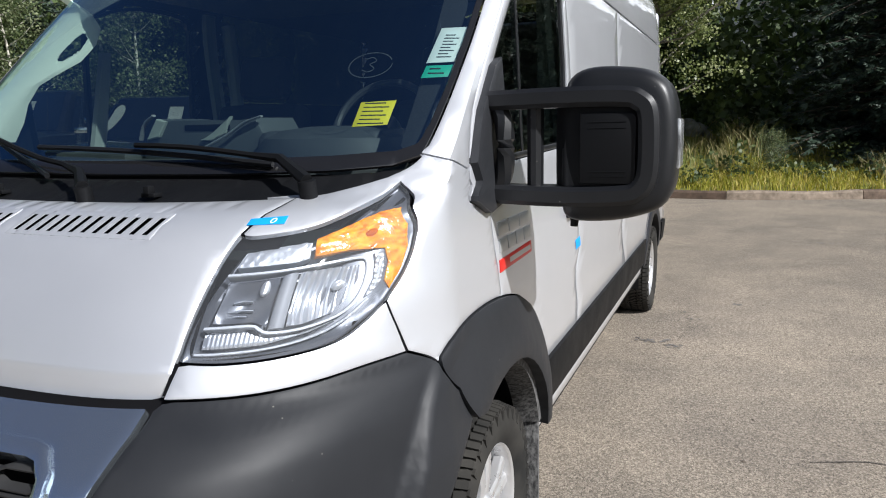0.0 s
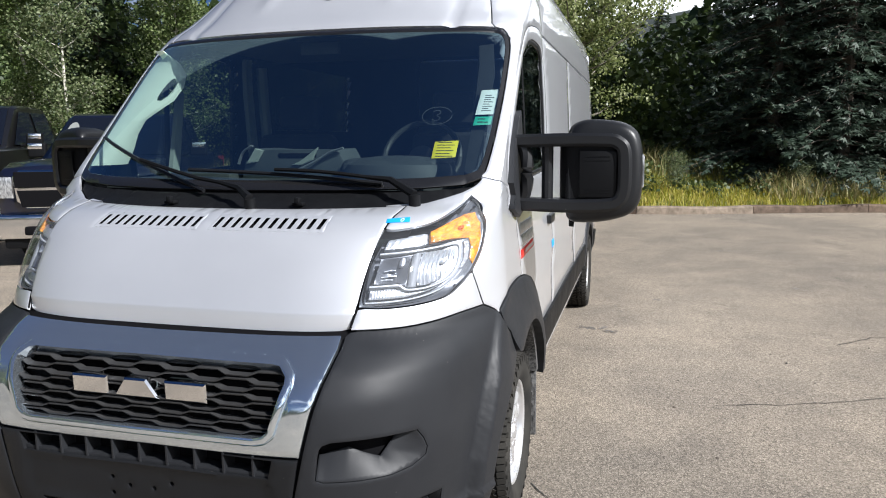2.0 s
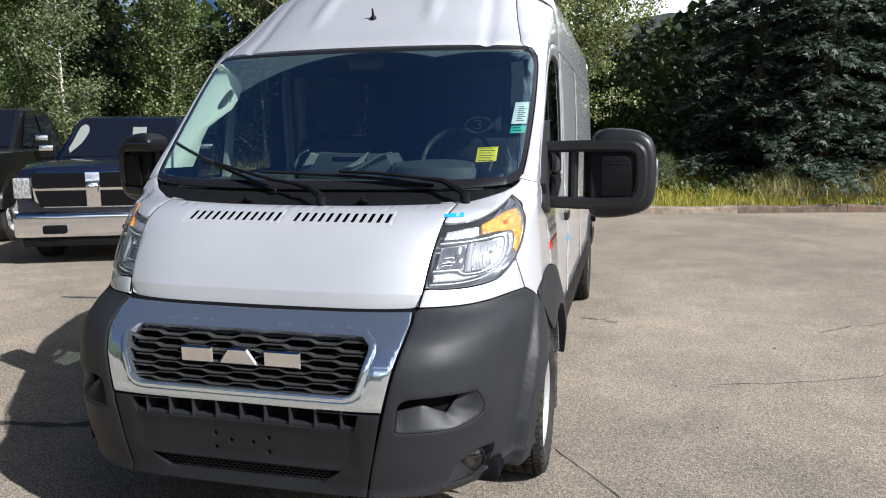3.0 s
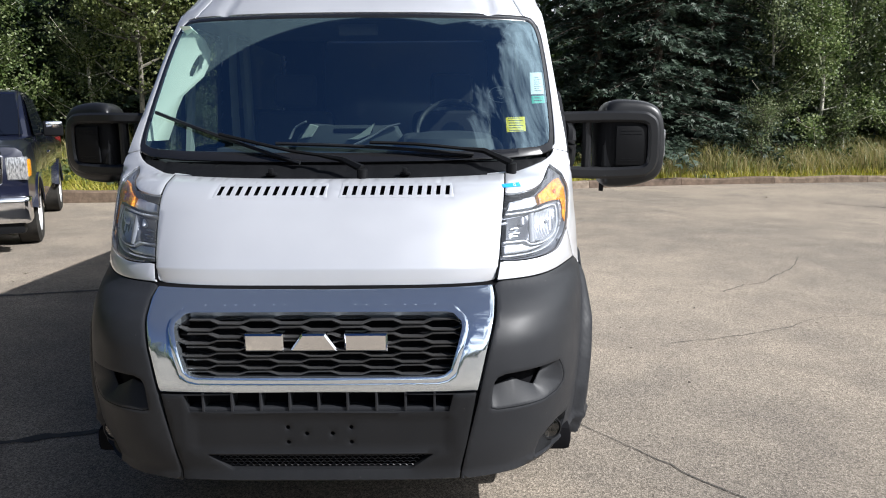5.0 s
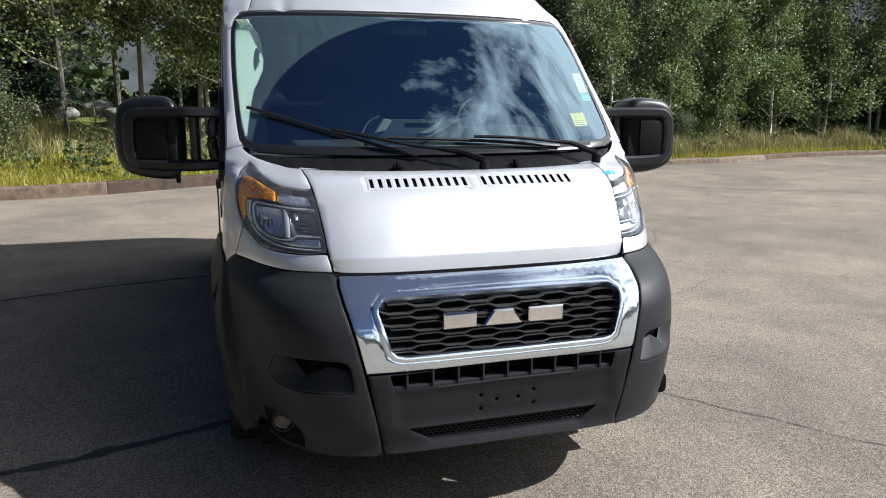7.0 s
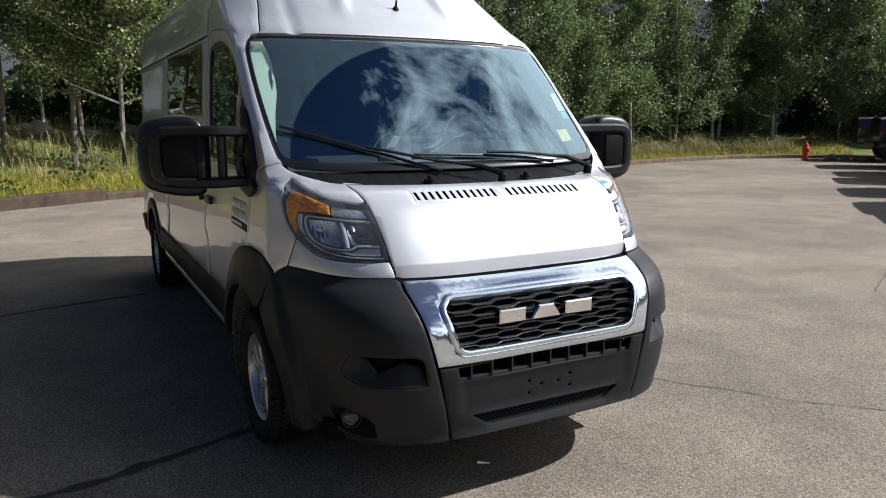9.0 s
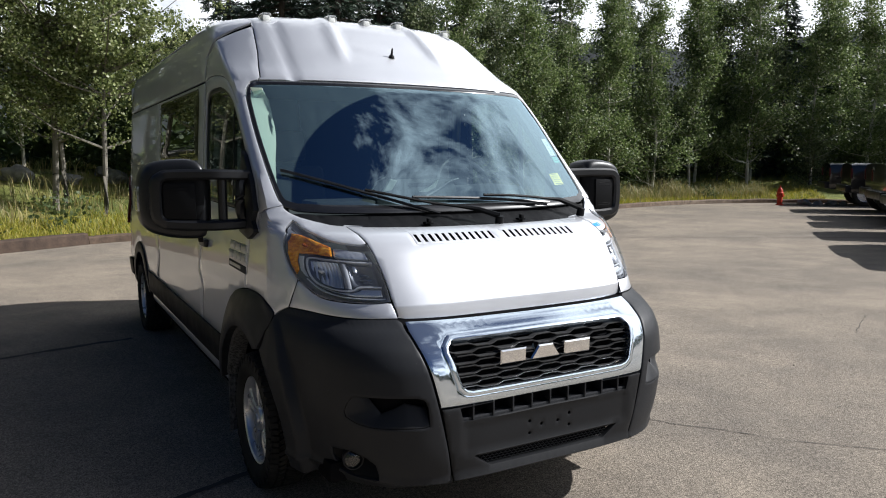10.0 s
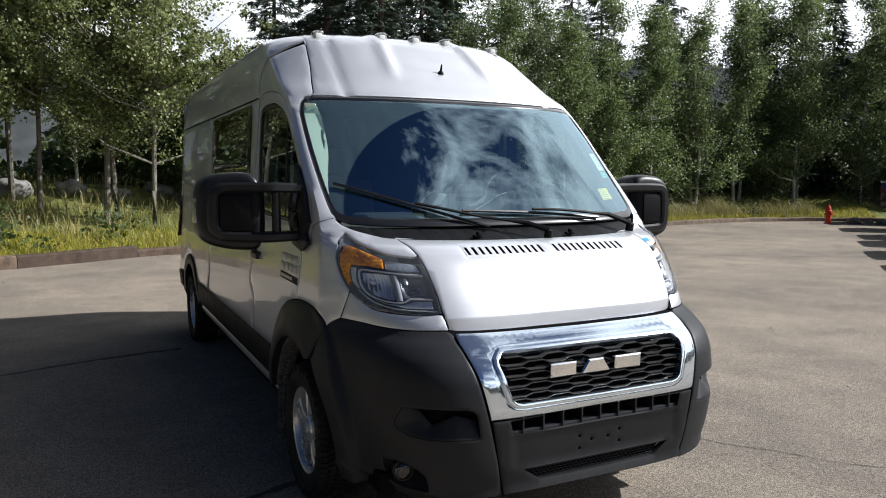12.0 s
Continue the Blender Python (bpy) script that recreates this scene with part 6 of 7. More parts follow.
def bark_mat(name, a, b, scar):
    k = Mat(name, a, 0.9)
    base = k.ramp(k.noise(6, 6, stretch=(1, 1, 0.4)), (0.35, a), (0.7, b))
    marks = k.ramp(k.noise(5, 5, 0.7, stretch=(1.2, 1.2, 3.2)), (0.58, 0.0), (0.64, 1.0))
    return k.base(k.mix(marks, base, scar)).bump(k.noise(30, 5), 0.6, 0.01).m


ASPEN_BARK = bark_mat("pale_aspen_bark", (0.42, 0.40, 0.33), (0.60, 0.58, 0.50), (0.045, 0.038, 0.03))
LIMB_BARK = bark_mat("grey_aspen_bark", (0.12, 0.11, 0.09), (0.24, 0.22, 0.18), (0.035, 0.03, 0.025))
DARK_BARK = bark_mat("dark_bark", (0.06, 0.048, 0.038), (0.11, 0.09, 0.07), (0.03, 0.025, 0.02))


def aspen(H, spread, leaves, seed, low=0.22, mat=None, leaf=0.075, bark=None, what="tree"):
    """tapered pale trunk, rising limbs, and a crown of leaf clumps with gaps"""
    r = np.random.default_rng(seed)
    if what == "shrub":
        t = thing("shrub", "low leafy green shrub at the wood's edge", "shrub", group="shrubs at the wood's edge")
    elif what == "tall":
        t = thing("aspen_tree", "tall aspen with a dark trunk and pale sunlit leaves", "tree", group="trees round the lot")
    else:
        t = thing("aspen_tree", "slender aspen with pale scarred trunk and small green leaves", "tree", group="trees round the lot")
    bm = bmesh.new()
    sway = r.normal(0, 0.17, (5, 2))
    spine = [(sway[i][0] * i * 0.35, sway[i][1] * i * 0.35, H * f - (0.3 if i == 0 else 0)) for i, f in enumerate((0, 0.25, 0.5, 0.75, 0.97))]
    sp = spline(spine, 4)
    rod(bm, sp, list(np.linspace(0.0055 * H + 0.02, 0.010, len(sp))), 8)
    cen = []
    for k in range(50):
        f = r.uniform(low, 0.95)
        b = np.array(sp[int(f * (len(sp) - 1))])
        a = r.uniform(0, math.tau)
        L = spread * (1.05 - 0.75 * max(0, (f - low) / (1 - low))) * r.uniform(0.4, 1.35)
        tip = b + np.array([math.cos(a) * L, math.sin(a) * L, L * r.uniform(0.25, 0.8)])
        mid = (b + tip) / 2 + np.array([0, 0, -0.08 * L])
        thick = 1.9 if what == "tall" else 1.0
        rod(bm, [tuple(b), tuple(mid), tuple(tip)], [0.019 * thick, 0.012 * thick, 0.005], 5)
        for q in np.linspace(0.3, 1.05, 7):
            cen.append(b + (tip - b) * q + r.normal(0, 0.16, 3))
    for q in np.linspace(0.6, 1.0, 7):
        cen.append(np.array(sp[min(int(q * (len(sp) - 1)), len(sp) - 1)]) + r.normal(0, 0.1, 3))
    part("trunk", bm, bark or ASPEN_BARK, t)
    cen = np.array(cen)
    pick = cen[r.integers(0, len(cen), leaves)]
    c = pick + r.normal(0, 1, (leaves, 3)) * np.array([0.15, 0.15, 0.12])
    v, f = leaf_quads(c, r.uniform(0.6, 1.25, leaves) * leaf, r, 0.7, 0.25)
    mesh_part("crown", cloud_mesh("crown", v, f), mat or ASPEN, t, smooth=0)
    return t


def spruce(H, base, seed, dens=1.5, size=1.0):
    """dark trunk, whorls of drooping limbs, each carrying short needle sprays"""
    r = np.random.default_rng(seed)
    t = thing("spruce_tree", "dense dark green spruce with drooping branches", "tree", group="trees round the lot")
    bm = bmesh.new()
    rod(bm, [(0, 0, -0.3), (0.03, 0, H * 0.5), (0, 0, H)], [0.17, 0.10, 0.01], 8)
    C, D, S = [], [], []
    for lev in np.arange(0.03, 0.985, 0.027):
        R = base * (1 - lev) ** 0.8 * r.uniform(0.85, 1.1) + 0.06
        for k in range(int(5 + 5 * (1 - lev))):
            a = r.uniform(0, math.tau)
            L = R * r.uniform(0.55, 1.2)
            z0 = H * min(max(lev + r.normal(0, 0.012), 0.02), 0.985)
            u = np.array([math.cos(a), math.sin(a), 0])
            tip = np.array([0, 0, z0]) + u * L + np.array([0, 0, -r.uniform(0.08, 0.36) * L + 0.05 * L * (lev > 0.7)])
            b = np.array([0, 0, z0])
            rod(bm, [tuple(b), tuple((b + tip) / 2 + np.array([0, 0, 0.05 * L])), tuple(tip)], [0.022, 0.014, 0.004], 4)
            m = int(max(6, L * 40 * dens))
            q = r.uniform(0.18, 1.02, m)
            side = np.cross(u, [0, 0, 1])
            w = r.normal(0, 0.20, m) * L * (1.05 - q) + r.normal(0, 0.05, m)
            c = b + (tip - b) * q[:, None] + side * w[:, None] + np.array([0, 0, 0.18 * L]) * (q * (1 - q))[:, None] + r.normal(0, 0.03, (m, 3))
            C.append(c)
            D.append(u * 0.75 + side * (np.sign(w) * r.uniform(0.2, 0.9, m))[:, None] + np.array([0, 0, -0.35]) + r.normal(0, 0.25, (m, 3)))
            S.append(r.uniform(0.07, 0.17, m) * size)
    part("trunk", bm, DARK_BARK, t)
    C, D, S = np.concatenate(C), np.concatenate(D), np.concatenate(S)
    D /= np.linalg.norm(D, axis=1, keepdims=True)
    B = np.cross(D, np.array([0, 0, 1.0]) + r.normal(0, 0.4, D.shape))
    B /= np.linalg.norm(B, axis=1, keepdims=True)
    V, F = [], []
    for tw in (-0.5, 0.0, 0.5):
        d = D * math.cos(tw) + B * math.sin(tw)
        n = np.cross(d, B)
        side = np.cross(d, n)
        side /= np.maximum(np.linalg.norm(side, axis=1, keepdims=True), 1e-6)
        s_ = S[:, None]
        v = np.stack([C, C + d * s_ * 0.5 + side * s_ * 0.11, C + d * s_, C + d * s_ * 0.5 - side * s_ * 0.11], 1).reshape(-1, 3)
        F += [(i, i + 1, i + 2, i + 3) for i in np.arange(len(C)) * 4 + sum(len(x) for x in V)]
        V.append(v)
    mesh_part("crown", cloud_mesh("crown", np.concatenate(V), F), SPRUCE, t, smooth=0)
    return t


def bank(x, y):
    """ground height below a tree"""
    d = np.hypot(KERB[:, 0] - x, KERB[:, 1] - y)
    i = int(np.argmin(d))
    return float(verge_z(np.array(arc[i]), np.array(float(d[i])))) if y > KERB[i, 1] else 0.0


aspens = [aspen(8.6, 1.28, 13000, 21, 0.10, leaf=0.086), aspen(7.8, 1.2, 12000, 22, 0.16, leaf=0.084), aspen(9.4, 1.35, 14000, 23, 0.13, leaf=0.088), aspen(6.8, 1.25, 11500, 24, 0.07, BIRCHY, 0.082)]
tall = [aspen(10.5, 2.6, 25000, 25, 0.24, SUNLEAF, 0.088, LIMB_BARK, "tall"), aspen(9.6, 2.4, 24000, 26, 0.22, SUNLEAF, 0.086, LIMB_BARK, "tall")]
bushes = [aspen(3.2, 1.25, 7000, 31, 0.05, ASPEN, 0.07, DARK_BARK, "shrub"), aspen(2.4, 1.1, 5000, 32, 0.03, BIRCHY, 0.06, DARK_BARK, "shrub")]
spruces = [spruce(9.5, 2.5, 41, 0.33, 2.45), spruce(8.0, 2.0, 42, 0.33, 2.45), spruce(10.5, 2.7, 43, 0.33, 2.45), spruce(9.8, 2.5, 44, 0.85, 1.35), spruce(8.4, 2.2, 45, 0.85, 1.35)]
far_aspens = [aspen(8.4, 1.6, 4500, 27, 0.14, leaf=0.18), aspen(7.4, 1.6, 4500, 28, 0.12, BIRCHY, leaf=0.18)]
used = set()


def plant(proto, x, y, turn, scale=1.0):
    m = pose(x, y, bank(x, y) - 0.05, 0, 0, turn)
    if proto.name in used:
        ob = copy_thing(proto, m)
    else:
        used.add(proto.name)
        ob = proto
        ob.matrix_basis = m
    ob.scale = (scale, scale, scale * random.uniform(0.94, 1.06))
    return ob


# spruces behind the van's far side, aspens either side of them
NEAR_SPRUCES = ((4.7, 18.7, 3, 1), (6.2, 18.1, 3, 1.02), (7.9, 18.9, 4, 1.05), (5.4, 20.5, 3, 1.1), (6.6, 21, 4, 1.25), (9.6, 20.6, 1, 1.2), (5.6, 28.5, 0, 1.1))
FAR_SPRUCES = ((-6.8, 24, 0, 1), (-8.5, 22.5, 2, 1), (14.5, 25, 0, 1), (20, 27.5, 2, 1), (25.5, 27, 1, 1.35), (28.7, 23.4, 1, 1.15), (30.8, 21.2, 1, 1.15), (-15.5, 18.5, 1, 1.1), (-20.5, 17, 2, 0.9), (23, 29, 2, 1.05), (-1.6, 36, 2, 0.8), (-8.6, 27, 0, 1.1), (-11.5, 22.5, 1, 1.2), (2.2, 39, 1, 0.9), (-9, 19.8, 1, 1))
for i, (x, y, k, sc) in enumerate((*NEAR_SPRUCES, *FAR_SPRUCES)):
    plant(spruces[k], x, y, 47 * i, sc)
LEFT_WOOD = ((-9.2, 18, 3, 1), (-11, 16, 2, 0.9), (-12.6, 17.6, 0, 1), (-13.6, 14.8, 3, 1), (-15.4, 15.6, 1, 1), (-17.6, 14.2, 3, 0.95), (-19.5, 15.4, 0, 1), (-2, 22.5, 1, 0.9), (8.4, 23, 2, 1.1))
MIDDLE_WOOD = ((9.4, 18.3, 3, 0.9), (10.6, 17.9, 0, 0.85), (11.9, 18.9, 3, 0.95), (13, 18.2, 1, 0.9), (14.4, 19.4, 2, 0.85), (15.6, 19.2, 0, 0.95), (16.9, 20.4, 3, 1), (18.2, 19.6, 1, 1), (19.4, 20.8, 2, 0.95), (10.2, 21.8, 2, 1.1), (12.2, 22.6, 0, 1.15), (15.4, 23.4, 2, 1.05))
RIGHT_WOOD = ((20.9, 20, 0, 1), (22.1, 21.4, 3, 1.15), (23.4, 20.2, 1, 1.12), (24.8, 21.2, 2, 1.06), (26.4, 19.6, 0, 1.12), (27.2, 22.4, 2, 1.2), (27.9, 20.6, 3, 1.25), (29.6, 18.6, 1, 1.22), (29.8, 21.4, 0, 1.25), (31.4, 17.2, 2, 1.1), (32.6, 19.4, 1, 1.3), (33.5, 15, 0, 1.15))
for i, (x, y, k, sc) in enumerate((*LEFT_WOOD, *MIDDLE_WOOD, *RIGHT_WOOD)):
    plant(aspens[k], x, y, 61 * i, sc)
for i, (x, y, k, sc) in enumerate(((-0.35, 16.7, 1, 0.92), (-1.4, 17.5, 0, 1.0), (-1.1, 17.65, 1, 0.95), (-2.9, 18.8, 0, 0.95), (-4.4, 17.0, 1, 1.0), (-5.9, 18.4, 0, 0.95), (-7.4, 16.6, 1, 1.0), (-3.6, 20.5, 0, 1.05))):
    plant(tall[k], x, y, 53 * i, sc)
for i, (x, y, k, sc) in enumerate(((-19, 9.5, 0, 1.2), (-21.5, 7, 2, 1.1), (-20, 4.5, 3, 1.3), (-22.5, 2, 1, 1.2), (-19.5, 0, 0, 1.3), (-22, -2.5, 2, 1.2), (-20, -5, 3, 1.3), (-22.5, -8, 1, 1.3), (-19.5, -11, 0, 1.2), (-21, -14.5, 2, 1.2), (-17.5, -18, 3, 1.3), (-13, -20.5, 0, 1.2), (-10, -24, 2, 0.8))):
    plant(far_aspens[k % 2], x, y, 37 * i, sc)
for i, (x, y, k) in enumerate(((-23.5, 5.5, 0), (-24, 0, 2), (-23, -5.5, 1), (-24.5, -11.5, 0), (-18, -21, 2))):
    plant(spruces[k], x, y, 29 * i, 1.1)
for i, (x, y, k, sc) in enumerate(((-11.6, 16.4, 0, 0.9), (-15.6, 15.0, 1, 0.9), (-5.6, 16.0, 1, 0.8), (8.8, 17.2, 1, 0.7), (11.2, 17.9, 1, 0.6), (2.2, 15.9, 1, 0.35), (-19.5, 15.0, 1, 1.1), (5.0, 16.4, 1, 0.3), (13.4, 18.0, 1, 0.5), (15.2, 18.9, 0, 0.8), (18.6, 20.6, 0, 0.9), (22.4, 21.6, 1, 1.1), (26.0, 20.9, 0, 0.95), (29.2, 18.4, 1, 0.9), (31.6, 15.6, 1, 1.2))):
    plant(bushes[k], x, y, 83 * i, sc)

# understorey that closes the wood behind the first trunks, its shade put into dark leaf colours
n = 90000
us = rng.uniform(S0 - 6, S1 + 10, n)
uo = rng.uniform(5.5, 13, n)
gapm = (us > np.interp(-10.0, KERB[:, 0], arc)) & (us < np.interp(2.1, KERB[:, 0], arc))
uo = np.where(gapm, uo + 9, uo)
top = 3.6 + 1.4 * np.sin(us * 0.8) + 0.9 * np.sin(us * 2.7)
up = along(us, uo)
c = np.column_stack([up, verge_z(us, uo) + rng.uniform(0, 1, n) ** 1.2 * top * np.where(gapm, 0.25, 1.0)])
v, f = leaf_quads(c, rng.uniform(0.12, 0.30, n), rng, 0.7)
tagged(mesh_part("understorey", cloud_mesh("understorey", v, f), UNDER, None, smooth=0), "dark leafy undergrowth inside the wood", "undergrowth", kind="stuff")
# deeper wood behind the first trees, open at the clearing
n = 60000
us = rng.uniform(S0 - 8, S1 + 12, n)
uo = rng.uniform(13, 19, n)
up = along(us, uo)
opening = np.exp(-(((up[:, 0] + 3.6) / 1.0) ** 6)) + np.exp(-(((up[:, 0] - 1.1) / 1.2) ** 6))
c = np.column_stack([up, rng.uniform(0, 1, n) ** 0.9 * (5.0 + 2.2 * np.clip((up[:, 0] - 10) / 6, 0, 1) + 1.1 * np.sin(us * 0.5) + 0.8 * np.sin(us * 1.9))])
c = c[opening < rng.uniform(0.05, 0.95, n)]
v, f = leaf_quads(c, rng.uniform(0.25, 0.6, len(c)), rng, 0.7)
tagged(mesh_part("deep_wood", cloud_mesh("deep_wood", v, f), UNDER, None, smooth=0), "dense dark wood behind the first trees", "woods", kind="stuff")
# sunlit bushes on the far side of the clearing
n = 26000
ux = rng.uniform(-13, 9, n)
uh = (2.6 + 1.3 * np.sin(ux * 1.3) + 0.8 * np.sin(ux * 3.1 + 1)) * (1 - 0.75 * np.exp(-(((ux + 4.3) / 1.2) ** 2)))
c = np.column_stack([ux, rng.uniform(37, 42, n), 1.2 + rng.uniform(0, 1, n) ** 1.1 * uh])
v, f = leaf_quads(c, rng.uniform(0.15, 0.34, n), rng, 0.7)
tagged(mesh_part("far_bushes", cloud_mesh("far_bushes", v, f), ASPEN, None, smooth=0), "sunlit green bushes beyond the clearing", "bushes", kind="stuff")
# woods on the other sides of the lot
n = 26000
a = rng.uniform(radians(95), radians(350), n)
d = rng.uniform(34, 46, n)
hgt = (9.0 + 2.0 * np.sin(a * 23) + 1.2 * np.sin(a * 61)) * (1 - 0.68 * np.exp(-(((a - 3.15) / 0.75) ** 4)))
c = np.column_stack([d * np.sin(a), d * np.cos(a), rng.uniform(0, 1, n) ** 0.8 * hgt])
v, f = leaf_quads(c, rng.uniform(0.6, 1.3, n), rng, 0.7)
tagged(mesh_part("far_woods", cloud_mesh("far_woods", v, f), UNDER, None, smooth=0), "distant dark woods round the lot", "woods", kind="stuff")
# weeds in front of the trunks
n = 5200
cl = np.column_stack([rng.uniform(S0 + 4, S1 - 3, 90), rng.uniform(0.6, 2.6, 90)])
ci = rng.integers(0, 90, n)
ws_, wo_ = cl[ci, 0] + rng.normal(0, 0.16, n), np.maximum(cl[ci, 1] + rng.normal(0, 0.16, n), 0.25)
wp = along(ws_, wo_)
c = np.column_stack([wp, verge_z(ws_, wo_) + rng.uniform(0.02, 1, n) * (0.25 + 0.55 * ((ci * 37) % 10) / 10)])
v, f = leaf_quads(c, rng.uniform(0.05, 0.13, n), rng, 0.9)
tagged(mesh_part("weeds", cloud_mesh("weeds", v, f), WEED, None, smooth=0), "grey-green leafy weeds on the bank", "weeds", kind="stuff")
# far mountain seen between the trunks
HILL = Mat("hazy_mountain", (0.22, 0.25, 0.29), 1.0)
HILL.base(HILL.ramp(HILL.noise(0.012, 8), (0.35, (0.02, 0.03, 0.026)), (0.6, (0.065, 0.07, 0.075))))
bm = bmesh.new()
prev = None
for k in range(60):
    a = radians(-70 + k * 2.6)
    h = 235 + 45 * math.sin(k * 0.31) + 30 * math.sin(k * 0.9 + 1)
    ring = [bm.verts.new((1500 * math.sin(a), 1500 * math.cos(a), -1)), bm.verts.new((1700 * math.sin(a), 1700 * math.cos(a), h * 0.6)), bm.verts.new((1850 * math.sin(a), 1850 * math.cos(a), h))]
    if prev:
        for i in range(2):
            bm.faces.new((prev[i], ring[i], ring[i + 1], prev[i + 1]))
    prev = ring
tagged(part("mountain", bm, HILL.m, None, turn=False), "hazy grey mountain far off", "mountain", kind="structure")


# ---- pickups ----
def carpaint(name, c):
    return Mat(name, c, 0.3, 0.2, Coat_Weight=1.0, Coat_Roughness=0.03).m


NAVY, JET = carpaint("navy_paint", (0.006, 0.008, 0.022)), carpaint("black_paint", (0.008, 0.008, 0.009))
CABGLASS = Mat("cab_glass", (0.006, 0.008, 0.014), 0.05, Specular_IOR_Level=0.35).m
# grey puts the dimming by cab glass into plates that lie on it
DIMTRIM = Mat("trim_dimmed_by_glass", (0.20, 0.21, 0.20), 0.5).m


def pickup(paint, label):
    """crew-cab pickup, nose towards -y, standing over the front axle's foot"""
    t = thing("pickup_truck", label, "pickup truck", group="parked pickups")
    bm = bmesh.new()
    W = 1.0
    # lower body lofted along y: (y, half width, z bottom, z top)
    secs = [(-0.90, 0.86, 0.60, 1.14), (-0.84, 0.96, 0.52, 1.235), (-0.60, 0.99, 0.50, 1.295), (0.0, 1.0, 0.48, 1.325), (0.62, 1.0, 0.48, 1.335), (1.0, 1.0, 0.45, 1.345), (2.9, 1.0, 0.45, 1.35), (3.0, 1.0, 0.5, 1.38), (4.7, 0.99, 0.55, 1.39), (4.8, 0.97, 0.58, 1.37)]
    prev = None
    for y, w, zb, zt in secs:
        ring = [bm.verts.new(v) for v in ((-w * 0.94, y, zb), (-w, y, zb + 0.15), (-w, y, zt - 0.25), (-w * 0.965, y, zt - 0.05), (-w * 0.90, y, zt), (-w * 0.45, y, zt + 0.03), (w * 0.45, y, zt + 0.03), (w * 0.90, y, zt), (w * 0.965, y, zt - 0.05), (w, y, zt - 0.25), (w, y, zb + 0.15), (w * 0.94, y, zb))]
        if prev:
            for k in range(12):
                bm.faces.new((prev[k], prev[(k + 1) % 12], ring[(k + 1) % 12], ring[k]))
        else:
            bm.faces.new(ring)
        prev = ring
    bm.faces.new(prev[::-1])
    part("body", bm, paint, t, smooth=35)
    bm = bmesh.new()
    cab = [(0.50, 0.88, 1.31), (1.30, 0.76, 1.94), (1.45, 0.75, 1.975), (1.95, 0.745, 1.99), (2.6, 0.75, 1.97), (2.95, 0.80, 1.38)]
    prev = None
    for y, w, z in cab:
        ring = [bm.verts.new(v) for v in ((-0.93, y, 1.28), (-w, y, z - 0.04), (-w + 0.07, y, z), (w - 0.07, y, z), (w, y, z - 0.04), (0.93, y, 1.28))]
        if prev:
            for k in range(5):
                bm.faces.new((prev[k], prev[k + 1], ring[k + 1], ring[k]))
        else:
            bm.faces.new(ring)
        prev = ring
    bm.faces.new(prev[::-1])
    part("cab", bm, paint, t, smooth=25)
    bm = bmesh.new()
    f = [bm.verts.new(v) for v in ((-0.82, 0.555, 1.355), (0.82, 0.555, 1.355), (0.69, 1.255, 1.905), (-0.69, 1.255, 1.905))]
    bm.faces.new(f)
    bmesh.ops.translate(bm, verts=bm.verts[:], vec=(0, -0.012, 0.012))
    screen_ = part("windscreen", bm, CABGLASS, t)
    bm = bmesh.new()
    rim_ = spline([(-0.72, 1.42), (-0.60, 1.56), (-0.54, 1.74), (-0.60, 1.84), (-0.68, 1.80), (-0.72, 1.62), (-0.755, 1.48)], 3)
    prism(bm, rim_, 0.0, 0.004, 0.0)
    for v in bm.verts:
        v.co.y += 0.555 + (v.co.z - 1.355) * 1.273 - 0.028
    part("pillar_trim", bm, DIMTRIM, screen_, "pillar trim on the glass, coloured dim as if behind it")
    bm = bmesh.new()
    prism(bm, [(0.10, 1.62), (0.30, 1.62), (0.28, 1.80), (0.08, 1.80)], 0.0, 0.004, 0.0)
    for v in bm.verts:
        v.co.y += 0.555 + (v.co.z - 1.355) * 1.273 - 0.028
    part("sticker", bm, DIMTRIM, screen_, "white paper on the glass")
    for sd in (-1, 1):
        for y0, y1, y2, y3 in ((0.80, 1.80, 1.80, 1.40), (1.90, 2.66, 2.54, 1.90)):
            bm = bmesh.new()
            bm.faces.new([bm.verts.new((sd * x, y, z)) for x, y, z in ((0.922, y0, 1.365), (0.922, y1, 1.365), (0.79, y2, 1.875), (0.79, y3, 1.875))])
            part("side_window", bm, CABGLASS, t)
        bm = bmesh.new()
        box(bm, (sd * 1.02, 0.98, 1.33), (sd * 1.27, 1.10, 1.54), 0.035, 3)
        rod(bm, [(sd * 0.92, 1.04, 1.35), (sd * 1.06, 1.04, 1.38)], 0.02, 6)
        mr = part("mirror", bm, BLACK, t)
        bm = bmesh.new()
        box(bm, (sd * 1.06, 0.972, 1.45), (sd * 1.265, 1.0, 1.535), 0.015, 2)
        part("mirror_cap", bm, CHROME, mr)
        bm = bmesh.new()
        box(bm, (sd * 0.755, -0.915, 0.86), (sd * 0.975, -0.70, 1.13), 0.03, 3)
        hl = part("headlight", bm, CLEARLAMP, t)
        bm = bmesh.new()
        box(bm, (sd * 0.925, -0.865, 0.89), (sd * 0.992, -0.62, 1.10), 0.03, 2)
        part("turn_signal", bm, AMBER, hl)
        bm = bmesh.new()
        box(bm, (sd * 0.985, 1.72, 1.08), (sd * 1.025, 1.88, 1.11), 0.01, 1)
        part("door_handle", bm, CHROME, t)
        bm = bmesh.new()
        box(bm, (sd * 0.91, 4.77, 0.98), (sd * 0.985, 4.825, 1.26), 0.01, 1)
        part("tail_light", bm, TAILRED, t)
